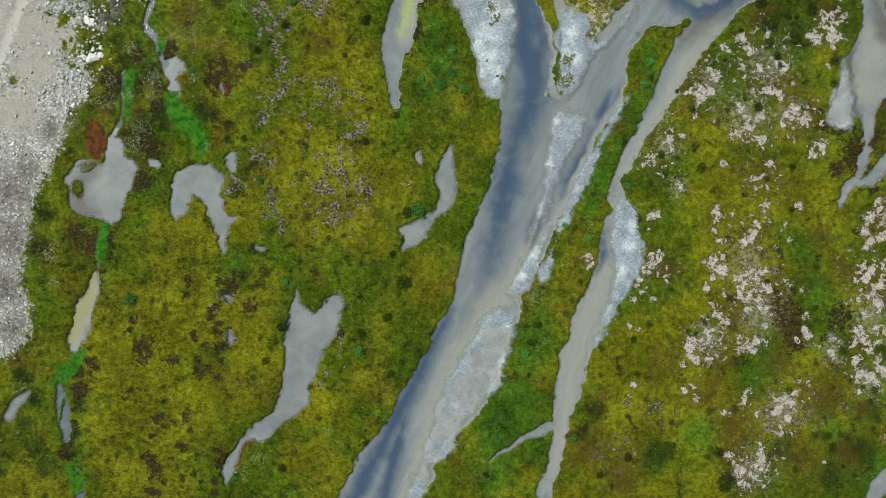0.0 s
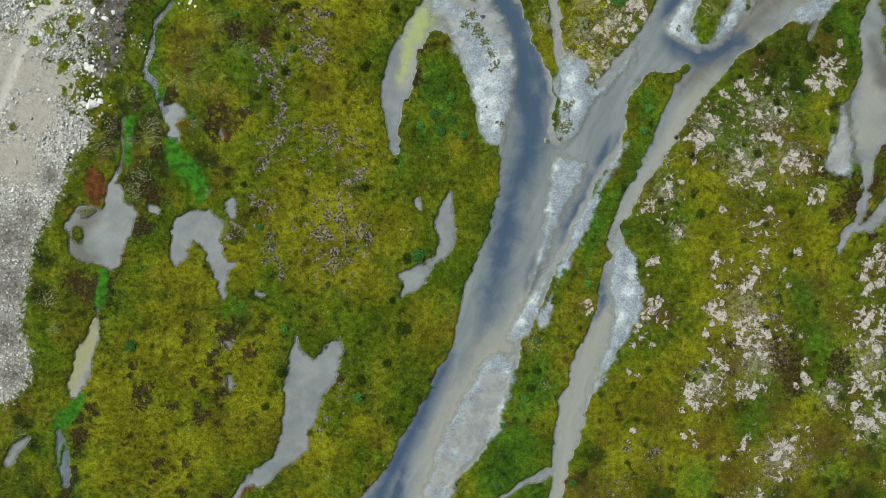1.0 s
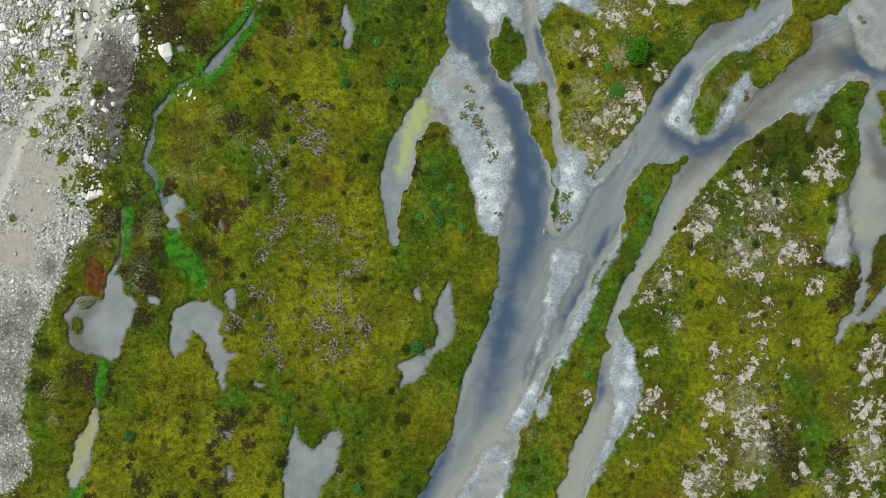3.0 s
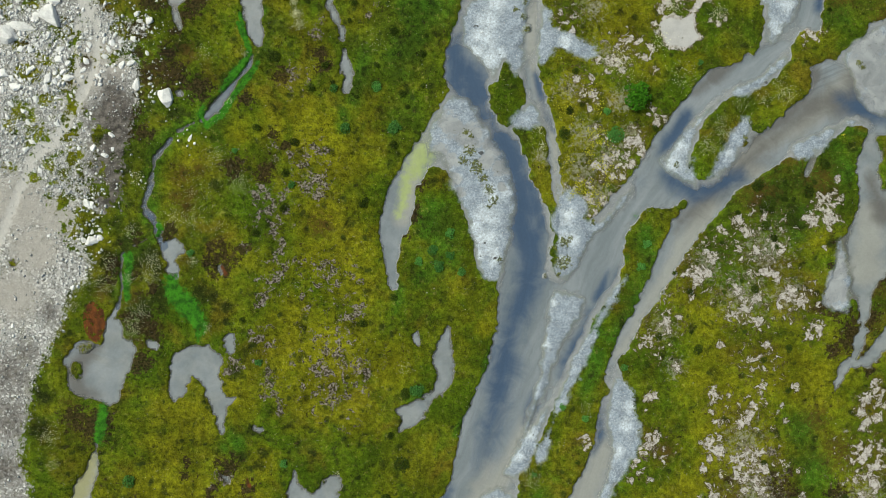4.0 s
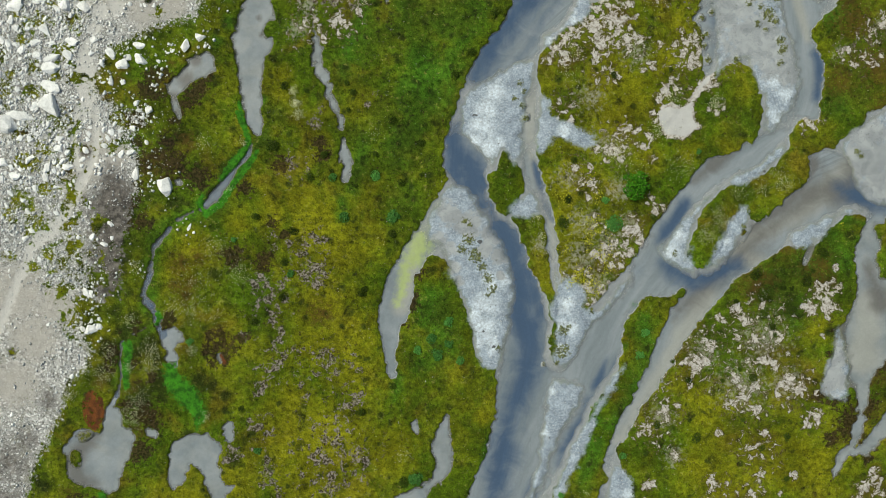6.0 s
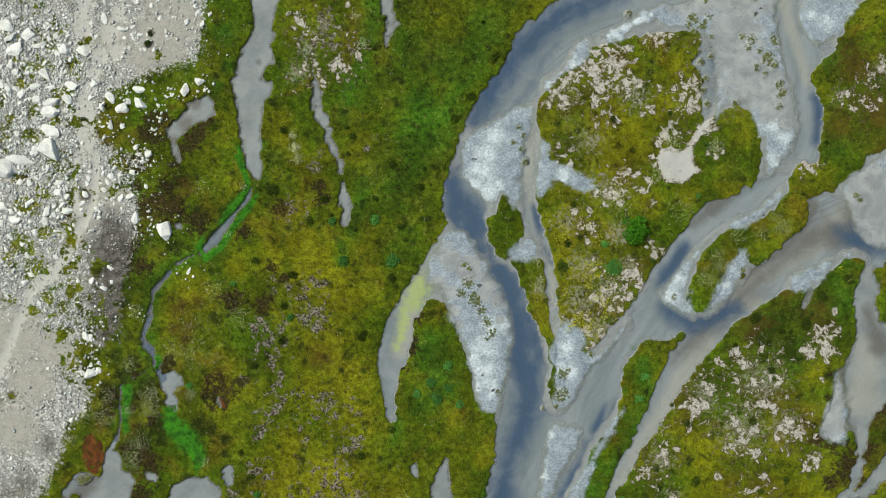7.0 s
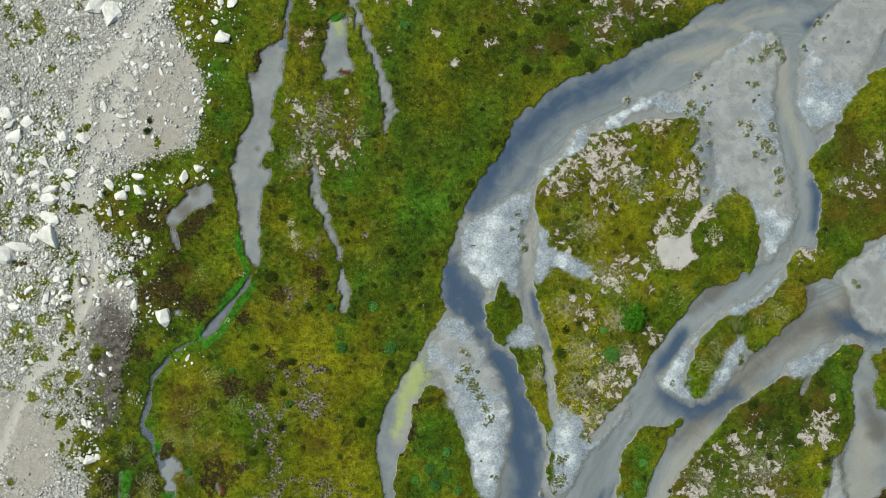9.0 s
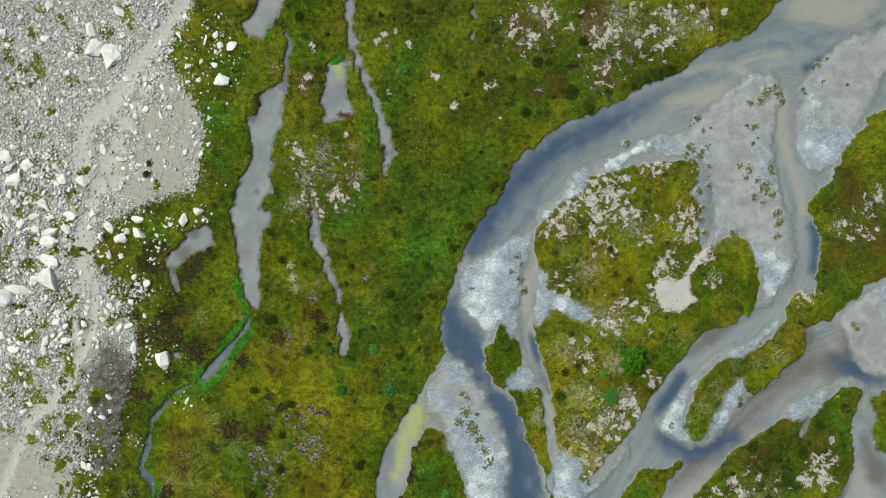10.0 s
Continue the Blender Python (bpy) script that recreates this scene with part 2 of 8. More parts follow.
def grass_material():
    n = Nodes("grass_blades")
    colour = n.scale_colour(sward(n), n.step(n.island(), 0.0, 1.0, 0.66, 1.40))
    n.bsdf.inputs["Subsurface Weight"].default_value = 0.0
    return n.done(colour, 0.85, 0.12)


def rock_material(name, pale, dark):
    n = Nodes(name)
    body = n.mix(n.step(n.noise(1.6, 6.0, 0.7), 0.30, 0.62), dark, pale)
    body = n.mix(n.step(n.noise(7.0, 5.0, 0.7), 0.56, 0.72, 0.0, 0.55), body, (0.22, 0.215, 0.20))
    body = n.scale_colour(body, n.step(n.each(), 0.0, 1.0, 0.90, 1.05))
    n.bump(n.noise(6.0, 6.0, 0.7), 0.6, 0.08)
    return n.done(body, 0.85, 0.3)


def pebble_material(name, low, high):
    n = Nodes(name)
    return n.done(n.mix(n.island(), low, high), 0.85, 0.3)


def leaf_material(name, dark, light):
    n = Nodes(name)
    colour = n.mix(n.island(), dark, light)
    colour = n.scale_colour(colour, n.step(n.each(), 0.0, 1.0, 0.75, 1.3))
    return n.done(colour, 0.8, 0.12)


GROUND, WATER, GRASS = ground_material(), water_material(), grass_material()
BOULDER = rock_material("boulder_rock", (0.90, 0.89, 0.87), (0.68, 0.67, 0.65))
STONE = pebble_material("scree_stone", (0.45, 0.445, 0.43), (0.90, 0.89, 0.87))
FRAGMENT = pebble_material("rock_fragment", (0.60, 0.59, 0.57), (0.92, 0.91, 0.89))
SHINGLE = pebble_material("river_shingle", (0.16, 0.18, 0.195), (0.70, 0.72, 0.735))
WILLOW = leaf_material("willow_leaf", (0.020, 0.040, 0.004), (0.060, 0.090, 0.008))
BIRCH = leaf_material("bush_leaf", (0.018, 0.075, 0.003), (0.055, 0.180, 0.008))
HERB = leaf_material("herb_leaf", (0.045, 0.150, 0.024), (0.115, 0.300, 0.060))
BARK = pebble_material("bark", (0.05, 0.035, 0.02), (0.10, 0.075, 0.05))
COTTON = pebble_material("cotton_head", (0.80, 0.80, 0.42), (0.95, 0.95, 0.74))
WET_ROCK = rock_material("wet_rock", (0.12, 0.125, 0.13), (0.06, 0.062, 0.06))
PETAL = pebble_material("yellow_petal", (0.44, 0.44, 0.02), (0.68, 0.64, 0.05))


# ---- the ground: one sheet, finest where the drone passes ----
def spacing(low, high, step, reach):
    far, gap = [], step
    while not far or far[-1] < reach:
        gap *= 1.45
        far.append((far[-1] if far else 0.0) + gap)
    far = np.array(far)
    return np.concatenate([low - far[::-1], np.arange(low, high + step / 2, step), high + far])


XS, YS = spacing(-42.0, 42.0, 0.12, 1600.0), spacing(-24.0, 65.0, 0.12, 1600.0)
NX, NY = len(XS), len(YS)
GX, GY = np.meshgrid(XS, YS)


def fbm(x, y, size, octaves=3, seed=0, rough=0.5):
    """Value noise of a grain size in metres, from 0 to 1."""
    total, weight, amp = 0.0, 0.0, 1.0
    for k in range(octaves):
        u, v = x / size * 2 ** k + 17.3 * k, y / size * 2 ** k - 9.1 * k
        iu, iv = np.floor(u).astype(np.int64), np.floor(v).astype(np.int64)
        fu, fv = u - iu, v - iv
        fu, fv = fu * fu * (3 - 2 * fu), fv * fv * (3 - 2 * fv)

        def corner(a, b):
            h = (a * 374761393 + b * 668265263 + (seed + 7 * k) * 974711) & 0x7FFFFFFF
            h = ((h ^ (h >> 13)) * 1274126177) & 0x7FFFFFFF
            return ((h ^ (h >> 16)) & 0xFFFFF) / 0xFFFFF
        low = corner(iu, iv) * (1 - fu) + corner(iu + 1, iv) * fu
        high = corner(iu, iv + 1) * (1 - fu) + corner(iu + 1, iv + 1) * fu
        total, weight = total + amp * (low * (1 - fv) + high * fv), weight + amp
        amp *= rough
    return total / weight


FAR = -4.0


def window(points, margin=4.0):
    p = np.array([q[:2] for q in points])
    i0, i1 = np.searchsorted(XS, [p[:, 0].min() - margin, p[:, 0].max() + margin])
    j0, j1 = np.searchsorted(YS, [p[:, 1].min() - margin, p[:, 1].max() + margin])
    return slice(j0, j1), slice(i0, i1)


def rounded(points, closed, steps=4):
    """Points on a smooth curve through the given ones (any number of values a point)."""
    p = np.array(points, float)
    n, out = len(p), []
    for i in range(n if closed else n - 1):
        q = [p[(i + k) % n] if closed else p[min(max(i + k, 0), n - 1)] for k in (-1, 0, 1, 2)]
        for s in range(steps):
            t = s / steps
            c = 0.5 * (2 * q[1] + (q[2] - q[0]) * t + (2 * q[0] - 5 * q[1] + 4 * q[2] - q[3]) * t * t + (3 * q[1] - q[0] - 3 * q[2] + q[3]) * t ** 3)
            out.append(c)
    if not closed:
        out.append(p[-1])
    return np.array(out)


def outline(*points):
    """Distance in metres to a rounded outline, positive inside it."""
    field = np.full((NY, NX), FAR)
    w = window(points)
    x, y = GX[w], GY[w]
    p = rounded(points, True, 3)
    best, inside = np.full(x.shape, 1e9), np.zeros(x.shape, bool)
    for (ax, ay), (bx, by) in zip(p, np.roll(p, -1, 0)):
        dx, dy = bx - ax, by - ay
        t = np.clip(((x - ax) * dx + (y - ay) * dy) / (dx * dx + dy * dy + 1e-12), 0, 1)
        best = np.minimum(best, (x - ax - t * dx) ** 2 + (y - ay - t * dy) ** 2)
        if ay != by:
            inside ^= ((ay > y) != (by > y)) & (x < dx * (y - ay) / dy + ax)
    best = np.sqrt(best)
    field[w] = np.where(inside, best, -best)
    return np.maximum(field, FAR)


def stroke(*points):
    """Distance to a line of changing width (x, y, width), positive inside it."""
    field = np.full((NY, NX), FAR)
    w = window(points)
    x, y = GX[w], GY[w]
    best = np.full(x.shape, FAR)
    p = rounded(points, False, 3)
    for (ax, ay, aw), (bx, by, bw) in zip(p[:-1], p[1:]):
        dx, dy = bx - ax, by - ay
        t = np.clip(((x - ax) * dx + (y - ay) * dy) / (dx * dx + dy * dy + 1e-12), 0, 1)
        best = np.maximum(best, (aw + t * (bw - aw)) / 2 - np.sqrt((x - ax - t * dx) ** 2 + (y - ay - t * dy) ** 2))
    field[w] = best
    return field


def soft(*points):
    """A line with a soft edge: 1 along its middle, 0 past its width."""
    half = max(q[2] for q in points) / 2
    return np.clip(0.5 + stroke(*points) / (half * 2.0), 0, 1)


def spots(*points):
    """Soft round patches (x, y, radius): 1 in the middle, 0.5 at the radius."""
    field = np.zeros((NY, NX))
    for cx, cy, r in points:
        w = window([(cx, cy)], 2.0 * r)
        d = np.hypot(GX[w] - cx, GY[w] - cy) / r
        field[w] = np.maximum(field[w], np.clip(1.0 - 0.5 * d, 0, 1))
    return field


def ramp(v, low, high):
    t = np.clip((v - low) / (high - low), 0, 1)
    return t * t * (3 - 2 * t)


def most(*fields):
    return np.maximum.reduce(fields)


# the river's braided corridor, bank by bank
WEST_BANK = (
    (39.74, 72.11), (33.23, 64.06), (30.73, 61.04), (28.98, 58.78), (27.72, 57.77), (23.95, 56.50), (21.95, 54.74), (18.18, 52.97), (14.17, 50.95),
    (11.66, 50.04), (9.66, 48.43), (7.15, 46.41), (6.15, 43.90), (3.90, 40.89), (2.41, 37.87), (1.31, 34.86), (0.81, 32.34), (0.67, 30.33), (0.82,
    29.43), (-0.58, 27.06), (-2.23, 24.55), (-3.33, 22.79), (-4.33, 20.77), (-4.83, 18.76), (-5.04, 18.51), (-5.09, 16.52), (-4.64, 14.53), (-4.30,
    12.79), (-3.95, 12.04), (-3.55, 12.64), (-3.50, 14.53), (-3.20, 16.02), (-2.45, 17.62), (-2.10, 19.51), (-1.95, 21.00), (-1.42, 21.18), (-1.07,
    22.38), (-0.22, 22.94), (0.79, 22.28), (1.70, 20.62), (2.24, 19.27), (2.94, 17.28), (3.39, 15.29), (3.64, 13.94), (4.54, 12.95), (5.39, 12.95),
    (5.34, 9.56), (4.80, 7.06), (4.45, 5.06), (3.40, 3.06), (2.40, 0.56))
SOUTH_BANKS = (
    (2.40, 0.56), (1.90, -1.44), (1.15, -4.95), (0.15, -6.55), (-0.61, -8.46), (-1.86, -10.97), (-3.61, -13.47), (-4.87, -15.98), (-6.88, -18.50),
    (-8.13, -21.01), (-8.99, -22.62), (-10.90, -26.04), (-16.94, -36.11), (-24.02, -53.81), (-15.98, -53.86), (-8.91, -36.15), (-3.12, -26.06),
    (-2.12, -23.04), (-0.36, -20.93), (-0.56, -19.42), (1.15, -17.00), (2.65, -16.00), (4.41, -13.59), (4.66, -12.68), (5.56, -10.47), (6.16, -8.06),
    (6.91, -6.96), (7.41, -4.95), (8.41, -2.95), (9.16, -1.44), (10.41, 1.56), (11.66, 4.07), (12.66, 6.07), (13.41, 7.57), (13.91, 9.32), (14.91,
    10.82), (16.16, 12.32), (16.55, 14.07), (16.75, 16.06), (17.24, 17.46), (17.99, 18.71), (19.14, 19.26), (20.65, 19.26), (22.00, 19.76))
EAST_CHANNEL = (
    (21.25, 18.56), (20.25, 16.57), (19.41, 14.57), (18.91, 12.82), (18.06, 11.42), (17.17, 9.57), (16.17, 7.82), (15.42, 6.07), (14.92, 4.32),
    (15.18, 2.82), (14.48, 1.56), (14.18, -0.44), (13.93, -1.69), (13.43, -3.05), (12.68, -4.70), (11.68, -7.06), (11.39, -8.57), (10.58, -9.88),
    (10.69, -11.23), (10.19, -13.50), (9.79, -15.26), (10.09, -17.02), (9.59, -19.54), (8.79, -21.66), (8.44, -23.32), (7.19, -27.10), (5.18, -33.67),
    (2.16, -48.89), (5.19, -48.90), (7.70, -33.68), (8.70, -26.60), (9.70, -23.07), (10.45, -21.05), (11.20, -18.03), (11.70, -15.51), (12.80,
    -12.49), (13.50, -10.08), (14.10, -8.37), (14.80, -7.17), (15.60, -6.06), (16.70, -4.05), (17.70, -1.84))
EAST_BANK = (
    (17.70, -1.84), (17.70, 0.06), (17.59, 1.56), (17.18, 3.07), (16.38, 4.32), (16.07, 5.47), (17.17, 7.07), (18.17, 9.07), (19.42, 10.82), (20.52,
    12.32), (21.52, 14.07), (22.76, 16.07), (24.01, 17.57), (25.26, 19.07), (26.31, 20.32), (27.91, 21.57), (30.18, 23.21), (32.05, 24.02), (33.57,
    24.48), (33.97, 24.07), (34.58, 24.93), (35.99, 26.10), (37.00, 26.60), (38.62, 26.35), (42.07, 26.10), (52.23, 24.85), (82.79, 28.94), (87.24,
    86.47), (107.23, 116.70), (76.75, 116.36), (54.27, 86.22))
corridor = outline(*WEST_BANK, *SOUTH_BANKS, *EAST_CHANNEL, *EAST_BANK)
island = outline(
    (11.55, 43.06), (13.30, 45.06), (15.30, 45.82), (18.06, 46.33), (20.57, 46.84), (22.84, 46.60), (23.60, 45.85), (22.85, 43.85), (23.86, 42.60),
    (23.62, 40.84), (24.13, 39.08), (26.14, 39.94), (28.16, 39.35), (28.68, 37.34), (28.94, 35.33), (28.20, 32.81), (27.71, 32.92), (26.46, 32.07),
    (24.45, 31.41), (23.19, 30.41), (21.94, 28.90), (20.69, 27.40), (19.69, 25.89), (17.44, 22.38), (16.19, 20.87), (15.44, 20.12), (14.14, 18.55),
    (12.64, 17.80), (11.64, 18.29), (11.13, 20.53), (10.81, 22.12), (10.65, 25.12), (9.89, 28.12), (8.98, 31.37), (8.78, 32.62), (9.38, 33.12),
    (10.63, 33.53), (11.38, 33.63), (10.63, 34.63), (9.47, 35.37), (9.66, 36.79), (9.15, 38.29), (8.95, 39.79), (9.54, 41.30))
right_land = outline(
    (77.23, 71.34), (57.04, 58.16), (40.28, 51.55), (38.87, 49.94), (36.96, 48.52), (36.06, 46.41), (35.11, 44.74), (33.86, 43.73), (33.46, 42.37),
    (34.18, 40.87), (34.49, 38.95), (34.25, 36.94), (33.91, 35.17), (32.74, 35.09), (31.98, 34.79), (31.58, 33.69), (31.14, 32.43), (30.49, 31.33),
    (29.39, 30.37), (28.08, 29.57), (27.07, 29.32), (25.47, 28.86), (24.21, 27.65), (23.26, 26.15), (22.77, 24.64), (22.32, 23.54), (22.57, 22.33),
    (23.28, 21.73), (24.29, 21.88), (24.79, 22.64), (25.34, 23.74), (25.99, 25.05), (26.64, 26.41), (27.49, 26.66), (28.25, 26.06), (29.10, 26.21),
    (30.31, 27.17), (31.36, 28.17), (32.32, 28.93), (33.32, 29.88), (33.11, 31.59), (34.51, 32.39), (35.62, 32.50), (36.32, 33.50), (38.03, 34.71),
    (39.94, 36.22), (51.64, 38.76), (71.74, 54.38))
small_island = outline(
    (6.12, 32.32), (6.73, 31.37), (7.38, 30.82), (7.93, 29.62), (7.98, 28.82), (7.38, 27.77), (6.64, 26.52), (5.78, 26.51), (5.13, 27.51), (4.63,
    29.01), (4.77, 30.11), (5.42, 30.42), (5.67, 31.37))
strip_island = outline(
    (6.54, 26.32), (7.64, 26.42), (9.45, 26.40), (9.78, 24.62), (10.02, 22.62), (10.35, 20.11), (10.73, 19.04), (10.64, 17.30), (11.44, 15.55),
    (11.24, 14.06), (10.49, 13.16), (10.09, 14.80), (10.34, 16.80), (10.03, 18.44), (9.63, 19.43), (9.26, 20.71), (8.65, 21.21), (8.20, 22.11), (7.90,
    23.61), (7.24, 25.12))
bar_a = outline(
    (6.92, 39.64), (8.43, 39.89), (8.18, 37.38), (7.94, 34.37), (7.70, 32.26), (6.85, 31.25), (5.94, 32.25), (5.19, 30.84), (4.58, 31.24), (3.42,
    32.75), (2.57, 34.26), (2.36, 35.86), (3.16, 37.37), (4.66, 38.63))
bar_b = outline(
    (0.97, 29.01), (2.67, 28.36), (3.83, 26.71), (4.88, 24.96), (5.84, 23.46), (6.44, 21.61), (6.80, 19.10), (6.49, 18.28), (6.19, 16.04), (5.59,
    13.55), (4.64, 13.05), (3.64, 13.94), (3.14, 16.53), (2.24, 19.27), (1.44, 21.25), (1.13, 22.10), (0.13, 23.85), (-0.73, 24.20), (-0.23, 26.10),
    (0.37, 27.85))
bar_c = outline(
    (10.40, 11.81), (11.90, 11.66), (13.10, 11.12), (12.65, 9.77), (11.76, 7.97), (10.61, 5.67), (9.51, 2.96), (8.61, 0.71), (7.46, -1.59), (8.06,
    0.56), (8.61, 2.56), (9.11, 4.77), (9.40, 7.52), (9.80, 9.76))
bar_s = outline(
    (14.26, 8.67), (13.76, 7.32), (12.66, 5.07), (11.57, 2.57), (10.42, -0.44), (9.42, -2.95), (9.02, -2.70), (10.16, 0.56), (11.41, 3.57), (12.41,
    6.07), (13.41, 7.82))
bar_t = outline(
    (35.86, 16.55), (36.65, 14.86), (36.89, 12.84), (36.67, 11.16), (36.00, 10.14), (34.30, 10.75), (34.79, 12.84), (35.46, 14.86))
bar_e = outline(
    (16.18, 4.17), (17.29, 3.07), (17.69, 1.56), (17.80, 0.06), (18.00, -1.95), (16.80, -4.05), (15.40, -6.21), (14.30, -8.47), (13.50, -9.07),
    (14.60, -6.46), (15.44, -3.70), (15.34, -0.44), (15.53, 1.56))
bar_f = outline(
    (31.09, 32.08), (28.88, 30.17), (26.72, 29.36), (24.56, 28.56), (23.46, 26.85), (22.66, 24.89), (22.32, 23.14), (22.78, 21.73), (21.07, 22.03),
    (19.85, 23.53), (20.95, 24.74), (22.86, 26.85), (25.26, 28.76), (28.48, 31.07), (30.28, 32.38))
bar_j = outline(
    (36.02, 33.10), (39.94, 35.82), (44.57, 37.23), (44.64, 27.70), (40.00, 27.44), (38.32, 28.19), (37.31, 29.69), (36.79, 30.94))
bar_k = outline(
    (11.13, 20.78), (12.63, 20.04), (12.89, 17.55), (11.89, 16.05), (11.64, 13.56), (10.89, 13.31), (10.64, 15.55), (11.14, 18.04))
bar_l = outline(
    (9.30, 37.04), (10.16, 36.79), (10.31, 35.28), (11.57, 34.69), (13.34, 33.64), (14.19, 32.78), (13.09, 32.68), (11.58, 33.28), (10.32, 33.68),
    (9.97, 32.78), (9.32, 32.02), (8.81, 33.27), (9.06, 35.78))
bar_m = outline(
    (27.30, 27.17), (27.91, 26.42), (26.41, 23.41), (25.16, 22.41), (24.15, 21.90), (24.90, 23.66), (26.15, 25.67))
bar_n = outline(
    (6.57, 26.62), (7.32, 27.62), (8.32, 28.38), (9.07, 27.38), (9.22, 26.63), (7.82, 26.48))
bar_o = outline(
    (15.41, 11.57), (16.66, 13.07), (16.16, 11.57), (15.41, 10.32), (14.16, 8.57), (14.06, 9.07))
bar_q = outline(
    (32.05, 23.72), (33.97, 24.73), (35.99, 26.35), (38.41, 26.75), (36.99, 27.21), (34.47, 25.94), (31.95, 24.73))
bar_d = outline(
    (5.41, -5.60), (3.65, -6.96), (1.90, -10.47), (-0.11, -14.48), (-1.61, -19.01), (-2.77, -23.04), (-4.38, -28.08), (-3.88, -28.58), (-2.11,
    -23.04), (-0.86, -21.03), (-0.61, -19.62), (1.15, -18.11), (2.15, -16.60), (4.41, -13.59), (5.46, -12.48), (6.46, -8.56), (6.26, -6.46))
bar_r = outline(
    (9.41, 1.31), (8.06, -0.94), (6.41, -3.45), (5.76, -4.55), (6.91, -4.55), (8.01, -3.45), (9.01, -1.19), (10.01, 0.81))
bar_h = outline(
    (14.87, 45.95), (15.71, 46.80), (17.06, 47.65), (18.42, 48.33), (20.28, 48.98), (21.02, 48.71), (19.77, 48.10), (18.42, 47.42), (17.41,
    46.74), (16.39, 46.06), (15.38, 45.72))
bar_x = outline(
    (11.66, 43.74), (12.50, 45.10), (13.41, 45.84), (13.62, 44.93), (12.67, 43.68), (11.66, 43.00), (10.65, 42.32), (9.91, 41.54), (9.70,
    42.22), (10.64, 43.06))
bar_i = outline(
    (19.77, 48.00), (21.80, 49.19), (23.15, 50.54), (25.86, 52.58), (27.88, 54.62), (29.24, 54.96), (30.60, 53.78), (30.62, 50.91), (30.37,
    46.85), (31.34, 43.46), (32.56, 39.40), (32.06, 36.69), (30.71, 34.99), (29.42, 34.24), (29.00, 37.36), (28.58, 38.88), (27.62, 40.47),
    (26.09, 40.33), (25.24, 39.38), (24.74, 38.70), (25.06, 42.09), (24.19, 46.15))
bar_g = outline(
    (32.32, 50.92), (32.81, 54.13), (34.84, 56.34), (37.55, 58.04), (42.47, 59.41), (42.49, 56.71), (40.26, 53.99), (38.44, 51.28), (36.76,
    47.88), (35.41, 45.85), (33.44, 45.44), (32.34, 47.53))
bar_y = outline(
    (10.53, 21.87), (11.94, 19.10), (14.06, 18.00), (16.32, 20.01), (17.17, 20.82), (15.97, 18.50), (13.66, 16.49), (12.16, 13.97), (11.06,
    12.96), (10.15, 13.97), (11.55, 16.09), (10.29, 17.59), (10.78, 19.61))
bars = most(bar_a, bar_b, bar_c, bar_d, bar_e, bar_f, bar_g, bar_h, bar_i, bar_j, bar_k, bar_l, bar_m, bar_n, bar_o, bar_q, bar_r, bar_s, bar_t, bar_x, bar_y)
islet_a = outline(
    (-31.98, 5.59), (-31.63, 5.14), (-31.64, 4.34), (-31.99, 4.00), (-32.33, 4.44), (-32.33, 5.19))
islet_b = outline(
    (-15.08, 43.34), (-14.58, 43.54), (-14.08, 43.09), (-14.28, 42.29), (-14.88, 42.14), (-15.23, 42.74))
islet_c = outline(
    (27.20, 25.57), (27.61, 25.17), (27.21, 24.72), (26.80, 25.12))
islet_d = outline(
    (39.43, 25.85), (40.04, 25.54), (40.15, 24.74), (39.54, 24.43), (39.08, 25.09))
islet_e = outline(
    (39.65, 23.72), (41.07, 24.08), (41.59, 21.30), (40.07, 20.79), (39.35, 22.31))
islet_f = outline(
    (10.53, 36.87), (12.04, 36.47), (14.65, 34.87), (14.66, 33.87), (12.14, 34.82), (10.83, 35.37), (10.43, 35.97))
islet_g = outline(
    (10.44, 33.76), (11.54, 33.26), (13.56, 32.46), (14.66, 31.96), (11.55, 31.56), (10.14, 32.11))
islets = most(islet_a, islet_b, islet_c, islet_d, islet_e, islet_f, islet_g)
pools = []
pools.append(("pond_iron", outline(
    (-28.73, 9.77), (-27.99, 8.87), (-27.65, 7.78), (-26.86, 7.28), (-26.96, 6.04), (-27.61, 4.30), (-27.97, 2.30), (-28.77, 1.81), (-30.01, 2.05),
    (-31.50, 2.55), (-32.34, 3.05), (-32.73, 4.54), (-32.82, 5.79), (-31.97, 7.03), (-31.22, 7.63), (-29.74, 7.03), (-29.43, 9.02))))
pools.append(("pond_boot", outline(
    (-21.29, 7.09), (-19.55, 6.64), (-18.91, 5.55), (-19.06, 4.05), (-18.72, 2.56), (-17.92, 2.46), (-18.37, 1.56), (-18.88, 0.06), (-18.93, -1.04),
    (-19.57, 0.06), (-20.31, 2.06), (-21.05, 3.80), (-21.90, 4.55), (-22.05, 3.05), (-22.90, 2.31), (-23.55, 2.31), (-23.64, 4.55), (-23.53, 6.04),
    (-22.54, 6.54))))
pools.append(("pond_yellow", outline(
    (-30.28, -3.08), (-29.89, -3.93), (-30.55, -5.93), (-31.06, -7.93), (-31.81, -9.53), (-32.56, -9.52), (-32.80, -8.42), (-32.29, -6.43), (-31.79,
    -4.93), (-31.03, -3.68))))
